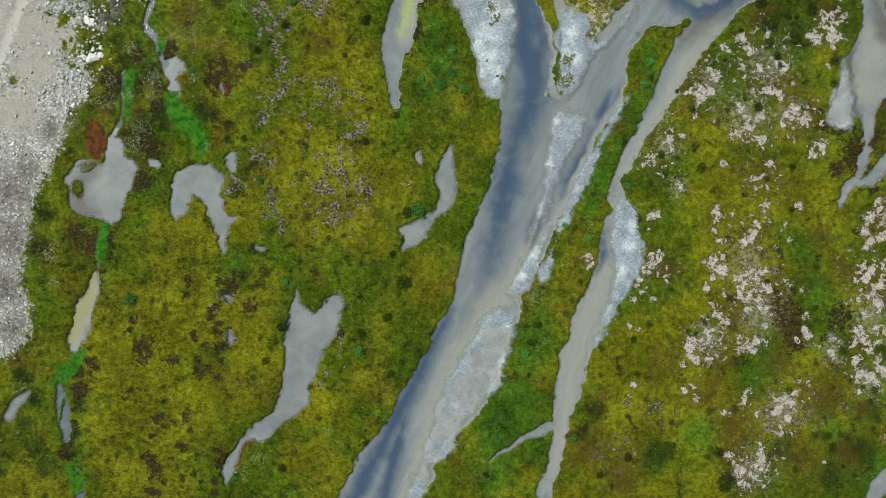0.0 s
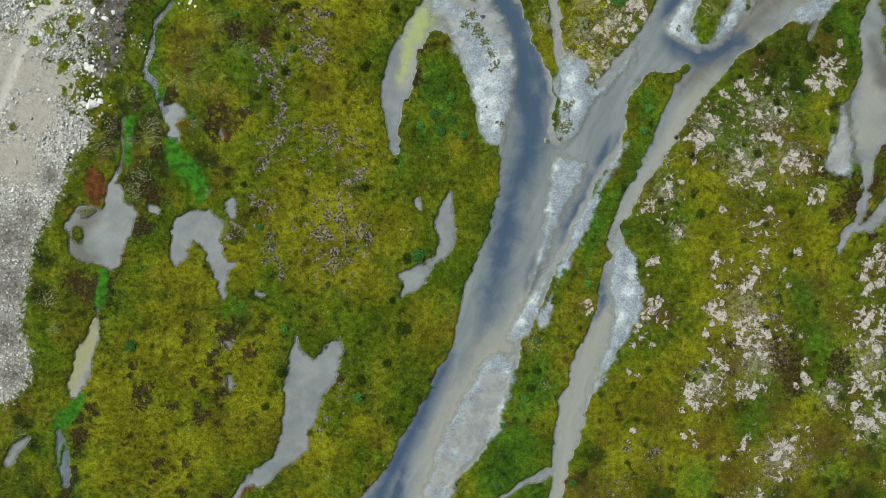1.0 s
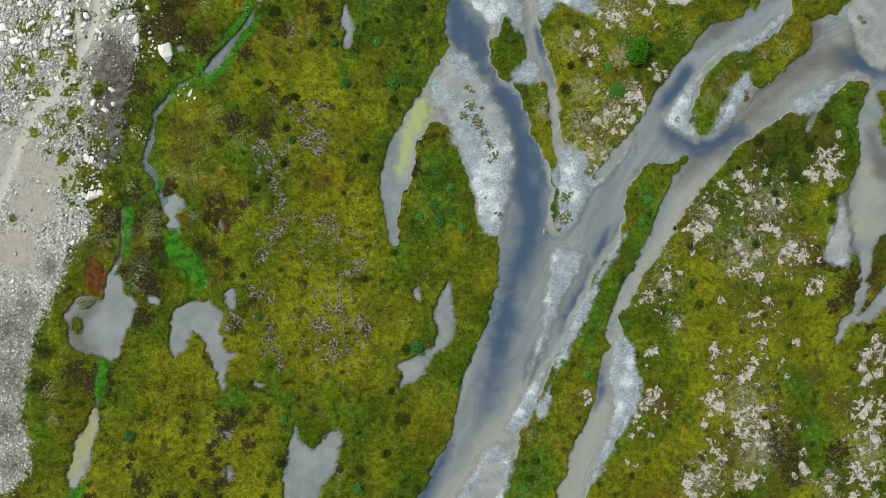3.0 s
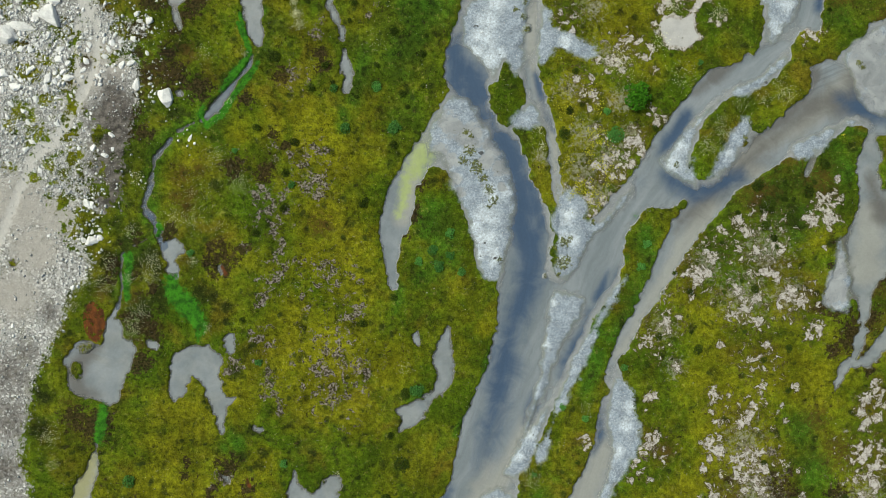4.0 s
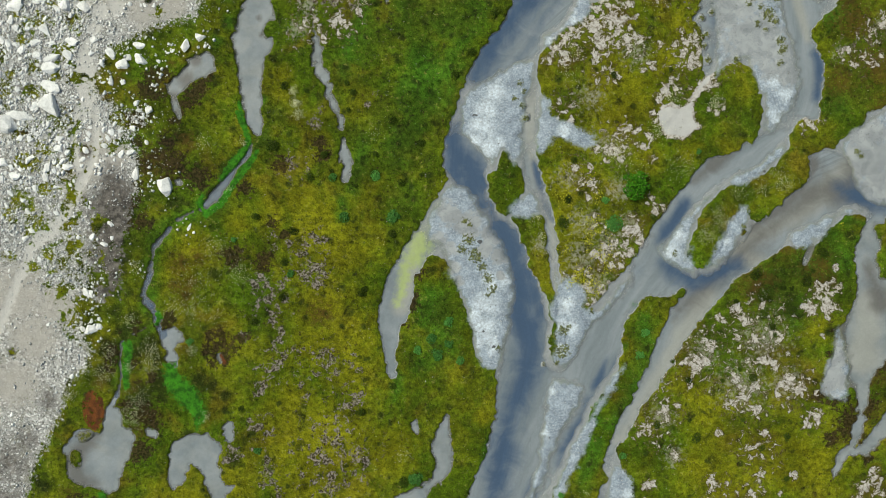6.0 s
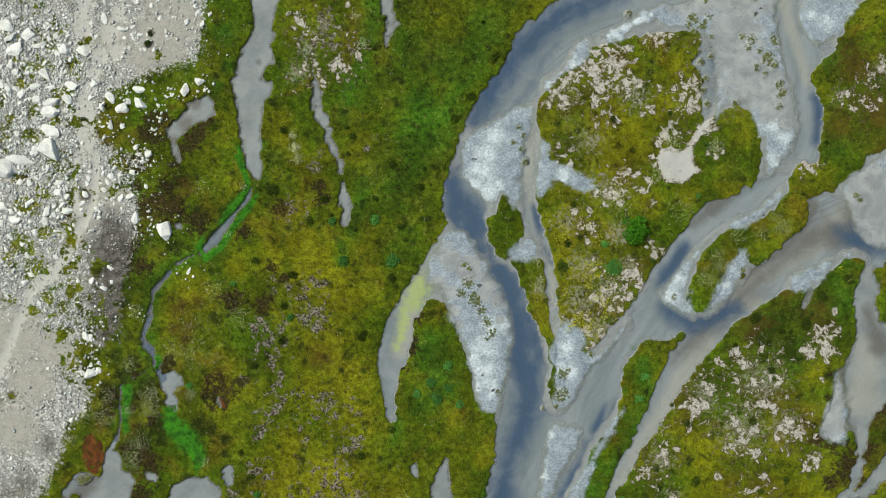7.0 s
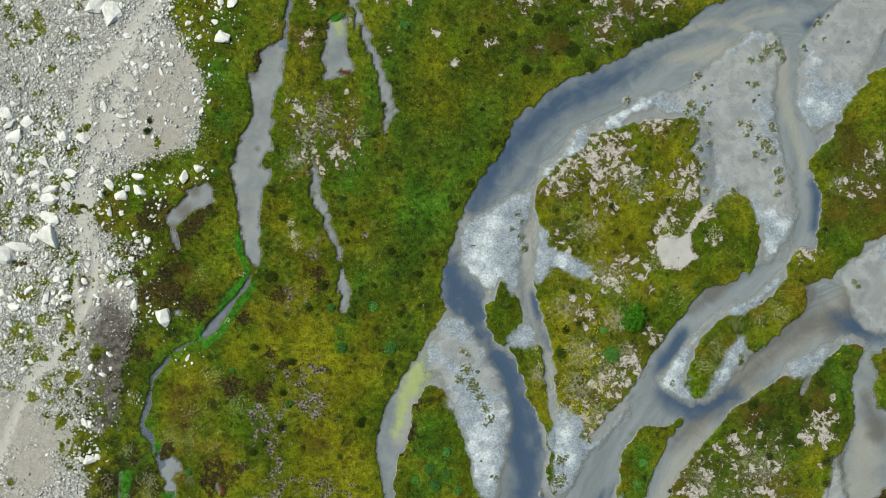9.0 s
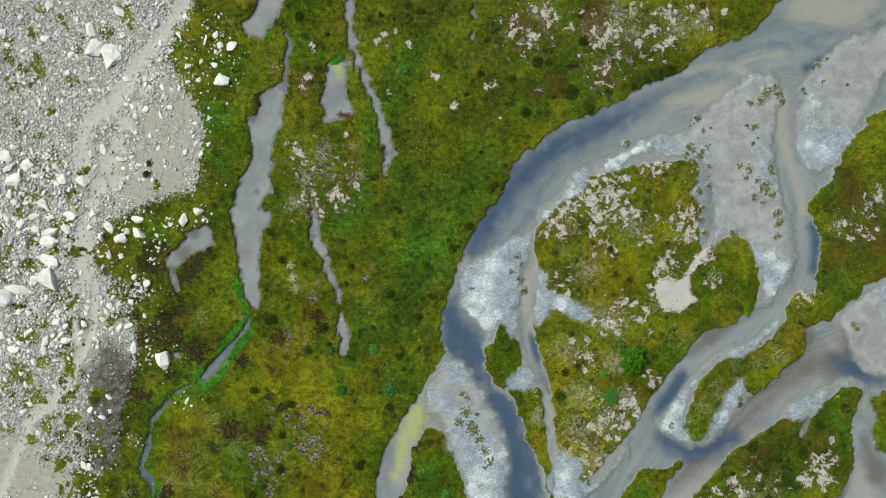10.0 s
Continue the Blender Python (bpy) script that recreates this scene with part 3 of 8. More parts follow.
pools.append(("pond_fork", outline(
    (-12.70, -4.14), (-12.16, -5.19), (-11.11, -6.24), (-10.11, -4.94), (-9.36, -4.34), (-8.51, -4.94), (-8.71, -6.44), (-9.36, -7.95), (-10.12,
    -9.45), (-10.87, -11.45), (-11.57, -12.96), (-11.63, -14.21), (-12.88, -15.47), (-14.38, -16.32), (-15.89, -17.72), (-17.14, -17.82), (-17.79,
    -19.07), (-18.14, -20.48), (-18.90, -21.79), (-19.29, -20.73), (-18.89, -19.22), (-17.63, -17.22), (-15.38, -15.21), (-14.38, -13.96), (-13.87,
    -11.95), (-13.76, -8.44), (-13.36, -6.94))))
pools.append(("pond_hook", outline(
    (0.65, 8.46), (1.15, 8.31), (1.40, 6.56), (1.45, 4.31), (0.45, 2.56), (-0.75, 1.81), (-1.06, 0.81), (-2.36, -0.44), (-3.41, -0.64), (-3.21, 0.31),
    (-3.60, 1.46), (-1.85, 2.06), (-0.60, 3.06), (0.15, 4.31), (-0.40, 6.06))))
pools.append(("pond_long", outline(
    (-13.14, 53.34), (-13.39, 50.84), (-13.49, 49.59), (-14.09, 48.84), (-14.24, 46.34), (-14.58, 45.24), (-14.18, 43.74), (-14.98, 43.59), (-15.13,
    42.74), (-14.38, 41.94), (-14.48, 41.14), (-15.18, 40.23), (-15.33, 38.33), (-15.38, 34.82), (-15.62, 33.57), (-16.33, 33.82), (-17.13, 35.82),
    (-17.48, 38.83), (-17.83, 41.33), (-17.63, 43.83), (-16.88, 45.33), (-16.13, 47.34), (-16.39, 48.83), (-16.54, 50.58), (-15.64, 50.84), (-15.39,
    52.58), (-14.39, 53.09))))
pools.append(("pond_arm", outline(
    (-19.58, 40.92), (-19.68, 39.32), (-21.12, 38.32), (-22.77, 37.01), (-23.87, 37.01), (-23.97, 38.01), (-22.87, 38.81), (-21.87, 40.07), (-20.63,
    40.82))))
pools.append(("pond_square", outline(
    (-9.50, 55.11), (-8.90, 55.56), (-7.80, 55.66), (-7.80, 53.36), (-7.65, 52.62), (-7.29, 50.87), (-8.29, 50.16), (-9.64, 50.06), (-9.89, 51.86),
    (-9.65, 53.36))))
pools.append(("pond_north", outline(
    (-15.65, 62.81), (-13.40, 61.82), (-13.40, 60.58), (-14.20, 58.93), (-15.09, 57.53), (-16.39, 57.72), (-17.19, 58.51), (-16.09, 59.57), (-15.65,
    60.82))))
pools.append(("pond_dot", stroke(
    (-18.40, 7.79, 1.00), (-18.56, 6.94, 1.30))))
pools.append(("pond_dot", stroke(
    (-25.17, 7.14, 0.80), (-24.87, 6.99, 0.80))))
pools.append(("pond_dot", stroke(
    (-16.09, -0.29, 0.70), (-15.79, -0.39, 0.70))))
pools.append(("pond_dot", stroke(
    (-2.10, 7.90, 0.70), (-1.80, 7.41, 0.80))))
pools.append(("pond_dot", stroke(
    (-18.94, -4.69, 0.70), (-18.49, -4.94, 0.80))))
pools.append(("pond_dot", stroke(
    (-18.45, -7.94, 0.70), (-18.46, -8.64, 1.10))))
pools.append(("pond_dot", stroke(
    (-19.38, 14.20, 0.45), (-18.98, 13.51, 0.50))))
pools.append(("pond_dot", stroke(
    (-22.79, 29.55, 0.60), (-22.69, 29.25, 0.70))))
pools.append(("stream_edge", stroke(
    (-36.41, -13.22, 0.70), (-37.31, -14.02, 1.10), (-38.11, -15.32, 1.10))))
pools.append(("stream_brook", stroke(
    (-13.15, 57.84, 0.70), (-12.80, 57.09, 0.70), (-13.00, 55.59, 0.50), (-13.24, 53.34, 0.60))))
pools.append(("stream_brook", stroke(
    (-30.38, -2.93, 0.70), (-30.18, -1.93, 0.40))))
pools.append(("stream_brook", stroke(
    (-33.67, -12.67, 0.60), (-33.43, -14.43, 1.20), (-33.19, -15.93, 1.30), (-33.05, -17.18, 0.70))))
pools.append(("stream_brook", stroke(
    (-32.27, -19.94, 0.60), (-31.87, -21.45, 1.00), (-31.64, -23.46, 0.70))))
pools.append(("stream_brook", stroke(
    (-29.30, 8.79, 0.38), (-28.46, 9.90, 0.42), (-28.02, 11.24, 0.38), (-27.88, 12.58, 0.33), (-28.01, 13.41, 0.38), (-27.87, 14.25, 0.25),
    (-27.77, 14.92, 0.38), (-27.43, 15.49, 0.25), (-26.59, 15.92, 0.27), (-25.76, 16.43, 0.21))))
pools.append(("stream_brook", stroke(
    (-16.38, 32.84, 0.40), (-16.42, 32.54, 0.57), (-16.82, 31.52, 0.54), (-17.43, 30.84, 0.48), (-18.17, 30.07, 0.86), (-19.11, 28.71, 1.09),
    (-20.02, 27.63, 0.98), (-20.86, 26.95, 0.52))))
pools.append(("stream_brook", stroke(
    (-21.53, 26.75, 0.34), (-22.21, 26.41, 0.40), (-22.95, 25.94, 0.37))))
pools.append(("stream_brook", stroke(
    (-23.49, 25.26, 0.32), (-24.39, 24.31, 0.67), (-24.83, 23.74, 0.59), (-25.03, 22.89, 0.43), (-25.24, 21.54, 0.46), (-25.51, 20.36, 0.49),
    (-25.84, 19.51, 0.59), (-25.57, 18.67, 0.81), (-25.07, 17.99, 0.59), (-24.50, 17.14, 0.49))))
pools.append(("stream_brook", stroke(
    (-25.64, 20.43, 0.59), (-25.91, 19.43, 0.73), (-25.25, 18.43, 0.70), (-24.98, 17.76, 0.49), (-24.59, 16.70, 0.38), (-24.32, 15.93, 0.43))))
pools.append(("pond_neck", outline(
    (-24.32, 16.03), (-23.25, 16.43), (-22.25, 15.83), (-22.29, 15.16), (-23.06, 14.86), (-22.96, 13.92), (-23.06, 13.02), (-23.73, 13.02),
    (-24.06, 14.42), (-24.43, 15.36))))
pools.append(("stream_side", stroke(
    (9.79, -16.31, 1.20), (8.68, -16.92, 1.00), (7.68, -17.17, 0.70), (6.42, -18.12, 0.60), (6.02, -18.37, 0.70), (5.17, -18.77, 0.40), (4.41, -19.53,
    0.25))))
pools.append(("stream_east", stroke(
    (40.02, 28.88, 0.80), (39.43, 26.35, 1.50), (38.53, 23.82, 2.00), (38.14, 22.05, 1.50))))
pools.append(("stream_east", outline(
    (37.60, 22.84), (37.47, 19.35), (36.83, 17.20), (35.88, 16.50), (35.59, 14.60), (34.94, 12.60), (34.45, 10.99), (34.96, 10.49), (36.26, 10.70),
    (37.27, 11.10), (37.73, 9.60), (37.29, 7.34), (36.85, 5.99), (35.90, 4.68), (35.45, 2.87), (36.30, 3.98), (37.25, 5.38), (38.10, 7.09), (38.39,
    8.49), (38.88, 11.60), (40.03, 13.35), (42.28, 15.61), (42.23, 23.10), (39.20, 23.59))))
pools.append(("stream_east", stroke(
    (37.31, 5.18, 0.60), (38.56, 5.84, 1.20), (40.07, 7.34, 1.50), (42.32, 9.60, 3.00))))
pools.append(("stream_reed", stroke(
    (-7.61, 62.35, 0.70), (-7.51, 59.86, 0.75), (-7.30, 57.86, 0.85), (-6.80, 55.62, 0.85), (-5.90, 53.37, 0.90), (-5.09, 51.38, 1.00), (-4.39, 49.28,
    0.90), (-3.98, 47.48, 1.20), (-4.28, 45.87, 0.65), (-4.48, 44.77, 0.40))))
pools.append(("stream_reed", stroke(
    (-10.78, 43.60, 0.44), (-10.48, 40.75, 0.97), (-10.08, 39.09, 1.14), (-9.47, 37.34, 1.06), (-8.97, 36.24, 0.88), (-8.57, 35.09, 0.79), (-8.42,
    34.13, 0.40))))
pools.append(("stream_reed", stroke(
    (-8.17, 33.43, 0.39), (-8.11, 32.33, 0.86), (-7.96, 30.82, 1.01), (-8.11, 29.82, 0.78), (-8.26, 29.01, 0.31))))
pools.append(("stream_reed", stroke(
    (3.59, 62.16, 0.40), (3.55, 59.91, 0.40), (3.50, 58.66, 0.30), (3.41, 57.11, 0.30))))
pools.append(("stream_edge", stroke(
    (38.75, -22.75, 1.50), (39.75, -21.38, 2.00), (42.53, -19.62, 3.00))))
pools.append(("stream_edge", stroke(
    (-23.22, 36.81, 0.80), (-23.02, 36.06, 0.90), (-22.72, 35.11, 0.70))))
pools.append(("stream_edge", stroke(
    (33.67, 24.43, 0.80), (33.17, 23.06, 0.75), (32.87, 22.20, 0.60))))
scree = outline(
    (-229.25, 203.46), (-3.71, 208.31), (-19.39, 80.69), (-21.13, 60.79), (-22.62, 58.04), (-23.22, 56.29), (-22.47, 54.30), (-21.63, 52.31), (-20.28,
    50.07), (-20.58, 46.82), (-21.13, 44.07), (-23.37, 43.41), (-26.36, 42.20), (-28.85, 40.80), (-29.45, 38.80), (-28.61, 36.30), (-25.62, 35.05),
    (-27.11, 33.55), (-26.37, 31.55), (-26.57, 28.79), (-26.97, 26.28), (-27.62, 23.77), (-27.87, 20.76), (-28.37, 18.50), (-30.87, 17.25), (-30.44,
    14.48), (-31.20, 12.50), (-32.29, 11.90), (-32.69, 10.51), (-33.30, 8.52), (-34.45, 6.03), (-35.46, 4.29), (-35.97, 1.55), (-36.48, -0.94),
    (-36.74, -3.43), (-35.96, -5.42), (-36.28, -8.42), (-38.28, -10.17), (-43.76, -13.41), (-64.00, -53.55), (-237.44, -127.67))
darksoil = outline(
    (-28.80, 30.93), (-27.16, 29.54), (-26.17, 28.05), (-26.58, 25.55), (-26.78, 22.56), (-27.19, 19.56), (-27.99, 18.06), (-29.58, 18.81), (-30.57,
    20.06), (-30.31, 24.05), (-30.65, 27.04), (-29.80, 29.28))
rust = outline(
    (-31.06, 10.26), (-29.62, 10.41), (-29.33, 9.52), (-29.38, 8.62), (-29.93, 7.33), (-30.82, 7.68), (-31.26, 9.02))
track = soft(
    (-21.87, 61.46, 1.01), (-22.71, 59.44, 1.15), (-24.22, 57.42, 1.21), (-25.90, 55.40, 1.48), (-27.24, 53.04, 1.69), (-28.58, 51.36, 1.55),
    (-30.09, 50.34, 1.42), (-30.86, 49.16, 1.21), (-31.10, 47.31, 1.35), (-31.10, 45.63, 1.89))
track = most(track, soft(
    (-30.87, 39.08, 1.95), (-30.77, 37.06, 1.85), (-31.01, 35.54, 1.35)))
track = most(track, soft(
    (-31.61, 35.71, 0.54), (-31.95, 33.69, 0.54), (-31.79, 31.33, 0.61), (-31.45, 30.49, 0.54)))
track = most(track, soft(
    (-30.00, 35.71, 0.61), (-29.94, 33.69, 0.67), (-30.21, 31.50, 0.67), (-30.95, 29.91, 0.81), (-31.96, 27.95, 0.88), (-32.80, 26.43, 0.88)))
track = most(track, soft(
    (-32.80, 26.43, 0.88), (-33.64, 25.25, 1.15), (-34.81, 24.41, 1.21), (-35.65, 23.56, 1.15), (-36.26, 21.87, 0.94), (-37.00, 20.35, 0.88),
    (-37.85, 18.16, 0.88), (-39.02, 15.45, 0.88)))
track = most(track, soft(
    (-27.24, 54.72, 0.40), (-27.64, 52.70, 0.47), (-28.25, 50.68, 0.40)))
deep = soft(
    (39.83, 58.08, -1.00), (35.80, 56.55, -0.40), (31.76, 57.29, -0.50), (27.73, 56.52, -0.30), (24.21, 54.75, 0.00), (20.70, 52.73, 0.50), (14.68,
    49.70, 2.30), (10.66, 47.68, 2.50), (6.66, 43.90, 3.00), (3.66, 39.38, 3.00), (2.06, 34.86, 2.40), (1.67, 31.34, 2.30), (2.79, 27.82, 2.80),
    (5.21, 24.81, 3.00), (6.73, 21.78, 3.00), (7.49, 18.26, 3.50), (8.39, 15.55, 3.30), (7.89, 12.06, 3.00), (6.40, 8.06, 2.50), (5.90, 4.56, 2.70),
    (4.90, 0.06, 1.80), (3.65, -4.45, 0.40))
deep = most(deep, soft(
    (1.15, -5.85, 0.70), (-0.61, -9.21, 1.30), (-3.11, -14.23, 1.70), (-5.37, -18.50, 1.80), (-7.63, -22.77, 1.50), (-9.90, -26.55, 1.50)))
deep = most(deep, soft(
    (-2.76, -14.48, 0.50), (-3.87, -18.50, 1.20), (-4.88, -22.53, 1.50)))
deep = most(deep, soft(
    (16.05, 13.32, 0.80), (14.26, 9.07, 1.30), (12.91, 7.07, 1.50), (11.16, 4.32, 0.80)))
deep = most(deep, soft(
    (20.08, 22.30, 1.20), (22.61, 21.04, 2.30), (26.90, 21.90, 1.30)))
deep = most(deep, soft(
    (35.97, 28.87, 1.00), (38.00, 28.37, 2.50), (40.79, 27.62, 1.50), (44.09, 27.47, 1.50)))
deep = most(deep, soft(
    (33.87, 40.97, 1.00), (34.19, 39.46, 1.20), (33.90, 36.94, 0.80)))
deep = most(deep, soft(
    (8.88, 31.12, 0.90), (9.64, 28.12, 1.00), (10.40, 26.12, 0.60)))
deep = most(deep, soft(
    (22.20, 27.40, 1.20), (20.70, 25.14, 1.30), (19.45, 23.88, 0.90)))
deep = most(deep, soft(
    (14.98, 2.32, 0.40), (14.68, 0.56, 1.20), (14.38, -1.19, 0.90), (13.94, -2.70, 0.30)))
deep = most(deep, soft(
    (33.28, 55.04, 1.00), (35.30, 55.65, 1.70), (37.81, 57.32, 1.20), (39.82, 59.08, 0.70)))
deep = most(deep, soft(
    (8.66, 1.81, 0.30), (8.31, 1.06, 0.90), (7.86, 0.06, 0.50)))
deep = most(deep, soft(
    (2.28, 30.34, 2.50), (4.20, 26.82, 3.20), (6.47, 23.55, 3.20), (7.64, 19.26, 3.20)))
deep = most(deep, soft(
    (2.46, 37.60, 1.50), (1.46, 34.10, 2.20), (2.27, 31.36, 2.90), (3.97, 29.36, 2.80), (5.28, 27.01, 2.60), (6.49, 24.86, 2.50), (7.39, 23.01, 2.00),
    (8.50, 20.36, 2.20), (9.16, 17.85, 2.50)))
deep = most(deep, soft(
    (13.76, 9.95, 1.01), (12.99, 7.93, 1.69), (12.15, 6.58, 1.48), (11.30, 5.40, 0.81)))
deep = most(deep, soft(
    (8.84, 2.71, 0.81), (8.44, 1.36, 1.21), (8.17, 0.28, 0.81)))
deep = most(deep, soft(
    (15.17, 13.48, 0.54), (14.67, 12.14, 1.01), (14.16, 11.13, 0.81)))
deep = most(deep, 0.55 * soft(
    (19.74, 54.58, 1.69), (22.45, 55.94, 2.36), (25.15, 57.31, 2.70), (27.86, 58.16, 2.70), (30.57, 59.02, 2.36), (33.30, 58.02, 1.35)))
deep = most(deep, 0.55 * soft(
    (32.28, 57.00, 1.01), (34.66, 58.02, 1.21), (36.69, 58.20, 1.01), (40.22, 60.42, 1.69)))
deep = most(deep, 0.55 * soft(
    (24.54, 45.14, 1.01), (24.82, 42.09, 1.21), (25.41, 39.38, 1.21)))
deep = most(deep, 0.55 * soft(
    (5.92, 38.83, 1.35), (8.62, 42.04, 1.35), (9.62, 44.41, 1.69), (10.97, 45.77, 1.35)))
deep = most(deep, 0.55 * soft(
    (17.18, 20.54, 1.35), (18.53, 22.58, 1.35), (19.88, 24.62, 1.01)))
tan = soft(
    (4.65, -3.95, 1.50), (3.65, -7.46, 2.50), (1.15, -10.97, 2.00), (-0.36, -15.49, 2.00), (-1.86, -20.02, 1.50))
tan = most(tan, soft(
    (14.94, -2.45, 2.00), (13.19, -6.46, 2.20), (11.69, -10.98, 2.20), (11.20, -15.51, 1.80), (9.95, -21.56, 1.20)))
tan = most(tan, soft(
    (24.16, 19.07, 2.00), (21.66, 15.07, 2.00), (19.17, 10.57, 1.70), (16.67, 6.57, 1.70)))
tan = most(tan, soft(
    (31.75, 59.55, 1.00), (33.25, 60.31, 2.50), (36.79, 60.07, 2.50), (38.82, 58.58, 1.00)))
tan = most(tan, soft(
    (20.70, 51.98, 1.00), (25.73, 52.75, 1.50), (28.75, 53.51, 1.00)))
tan = most(tan, soft(
    (31.97, 20.79, 1.00), (26.89, 23.56, 1.20), (31.94, 26.34, 1.50), (35.96, 29.88, 2.00), (36.97, 31.40, 1.50)))
tan = most(tan, soft(
    (38.48, 18.60, 2.50), (38.26, 13.60, 3.00)))
tan = most(tan, soft(
    (-30.19, -3.43, 1.50), (-31.30, -6.18, 2.20), (-32.21, -9.03, 2.00)))
tan = most(tan, soft(
    (-1.33, 24.80, 1.00), (-2.08, 22.79, 1.20), (-2.32, 20.77, 1.50), (-3.07, 18.25, 1.50)))
tan = most(tan, soft(
    (8.41, 0.06, 1.50), (6.91, -3.20, 1.70), (5.41, -5.20, 1.80), (3.40, -8.21, 2.00), (1.15, -11.97, 2.00), (-0.61, -16.50, 2.00), (-2.11,
    -21.02, 1.80), (-3.12, -23.54, 1.50)))
tan = most(tan, soft(
    (6.41, -6.46, 1.00), (6.01, -9.47, 0.90), (5.26, -12.23, 0.70)))
tan = most(tan, soft(
    (32.94, 60.38, 1.35), (34.64, 59.88, 1.69), (36.68, 60.06, 2.02), (39.40, 60.07, 2.02)))
tan = most(tan, soft(
    (27.20, 55.46, 0.67), (28.89, 56.31, 0.81), (30.93, 56.32, 0.54)))
tan = most(tan, soft(
    (22.45, 54.59, 0.67), (25.84, 55.28, 0.81), (27.88, 54.45, 0.61)))
tan = most(tan, soft(
    (31.29, 52.60, 0.67), (30.97, 49.22, 1.01), (32.01, 45.84, 0.81), (33.05, 42.11, 0.67)))
tan = most(tan, soft(
    (8.80, 38.84, 1.15), (8.47, 36.13, 1.15), (8.31, 33.76, 1.08), (8.82, 31.06, 1.08), (9.34, 28.68, 1.01), (9.85, 26.99, 0.88), (10.54, 24.62,
    0.81), (10.65, 21.90, 0.81), (11.07, 19.86, 0.81)))
murk = soft(
    (36.97, 31.40, 2.00), (36.88, 28.87, 3.50), (33.95, 28.62, 2.50), (31.18, 26.34, 1.80), (28.16, 24.07, 1.50), (25.39, 21.29, 2.00), (21.87, 18.26,
    1.50))
murk = most(murk, soft(
    (37.75, 28.12, 2.50), (36.48, 28.37, 3.00)))
murk = most(murk, soft(
    (39.83, 18.77, 2.00), (38.55, 21.80, 1.00)))
murk = most(murk, soft(
    (33.51, 31.19, 2.00), (31.51, 28.17, 2.00), (28.00, 25.66, 2.00), (24.99, 23.14, 2.00)))
murk = most(murk, soft(
    (28.45, 35.18, 1.30), (25.95, 32.17, 1.50), (22.95, 29.66, 1.00)))
weed = soft(
    (0.57, 28.42, 0.40), (-0.73, 25.81, 1.20), (-1.22, 24.05, 2.20), (-1.93, 22.69, 2.00))
silt_bed = soft(
    (-30.53, -2.50, 0.67), (-30.87, -3.85, 1.35), (-31.55, -5.53, 1.55), (-32.23, -7.38, 1.35), (-32.57, -8.39, 0.81))
algae = soft(
    (-23.51, 12.91, 1.30), (-23.36, 11.76, 1.60), (-22.27, 10.42, 1.70), (-21.28, 9.13, 1.20), (-21.09, 7.79, 0.60))
algae = most(algae, soft(
    (-27.61, 14.98, 0.60), (-27.22, 13.99, 0.80), (-27.48, 12.50, 0.70), (-27.33, 11.26, 0.70)))
algae = most(algae, soft(
    (-29.52, 1.56, 0.80), (-29.67, 0.06, 1.00), (-30.03, -1.44, 0.70)))
algae = most(algae, soft(
    (-31.56, -9.43, 0.80), (-32.31, -10.68, 1.30), (-33.56, -11.17, 0.80)))
algae = most(algae, soft(
    (-31.87, -20.45, 0.70), (-32.13, -21.95, 0.80)))
algae = most(algae, soft(
    (-24.48, 17.47, 0.50), (-24.73, 16.73, 0.40)))
algae = most(algae, soft(
    (-17.38, 36.42, 0.40), (-17.03, 34.57, 0.55), (-16.57, 33.07, 0.55), (-16.97, 32.21, 0.60), (-18.12, 31.11, 0.45), (-19.12, 29.55, 0.30)))
algae = most(algae, soft(
    (-15.77, 32.06, 0.40), (-16.77, 30.71, 0.70), (-17.87, 29.20, 0.60), (-18.97, 27.39, 0.50), (-20.37, 26.49, 0.70)))
algae = most(algae, soft(
    (-20.62, 28.04, 0.50), (-20.87, 27.39, 0.70)))
algae = most(algae, soft(
    (-14.50, 57.83, 0.60), (-14.69, 57.63, 0.50)))
algae = most(algae, soft(
    (-8.90, 55.46, 0.80), (-8.10, 55.66, 0.40)))
algae = most(algae, soft(
    (-17.56, 35.57, 0.40), (-17.09, 34.39, 0.47), (-16.59, 33.11, 0.47)))
algae = most(algae, soft(
    (-16.82, 32.30, 0.40), (-17.56, 31.18, 0.54), (-18.23, 30.51, 0.47), (-19.01, 29.59, 0.34)))
algae = most(algae, soft(
    (-17.76, 29.59, 0.47), (-18.57, 28.38, 0.40), (-19.45, 27.23, 0.54), (-20.29, 26.68, 0.54), (-20.86, 27.36, 0.34)))
algae = most(algae, soft(
    (-24.73, 17.65, 0.40), (-24.50, 17.14, 0.34)))
algae = most(algae, soft(
    (-24.58, 17.83, 0.34), (-24.35, 17.36, 0.40)))
algae = most(algae, soft(
    (-23.43, 12.82, 1.15), (-23.10, 11.75, 1.42), (-21.93, 10.91, 1.42), (-21.10, 9.57, 1.21), (-20.67, 8.57, 0.81), (-21.21, 7.56, 0.34)))
algae = most(algae, soft(
    (-27.10, 15.09, 0.67), (-27.20, 13.92, 0.81), (-27.54, 12.75, 0.40)))
algae = most(algae, soft(
    (-32.24, -10.07, 0.88), (-32.42, -10.91, 1.15), (-33.09, -11.76, 0.94), (-33.93, -12.09, 0.67)))
algae = most(algae, soft(
    (-33.27, -13.78, 0.34), (-33.62, -15.63, 0.27)))
algae = most(algae, soft(
    (-32.63, -19.86, 0.81), (-32.13, -20.70, 1.15), (-31.64, -21.72, 0.67)))
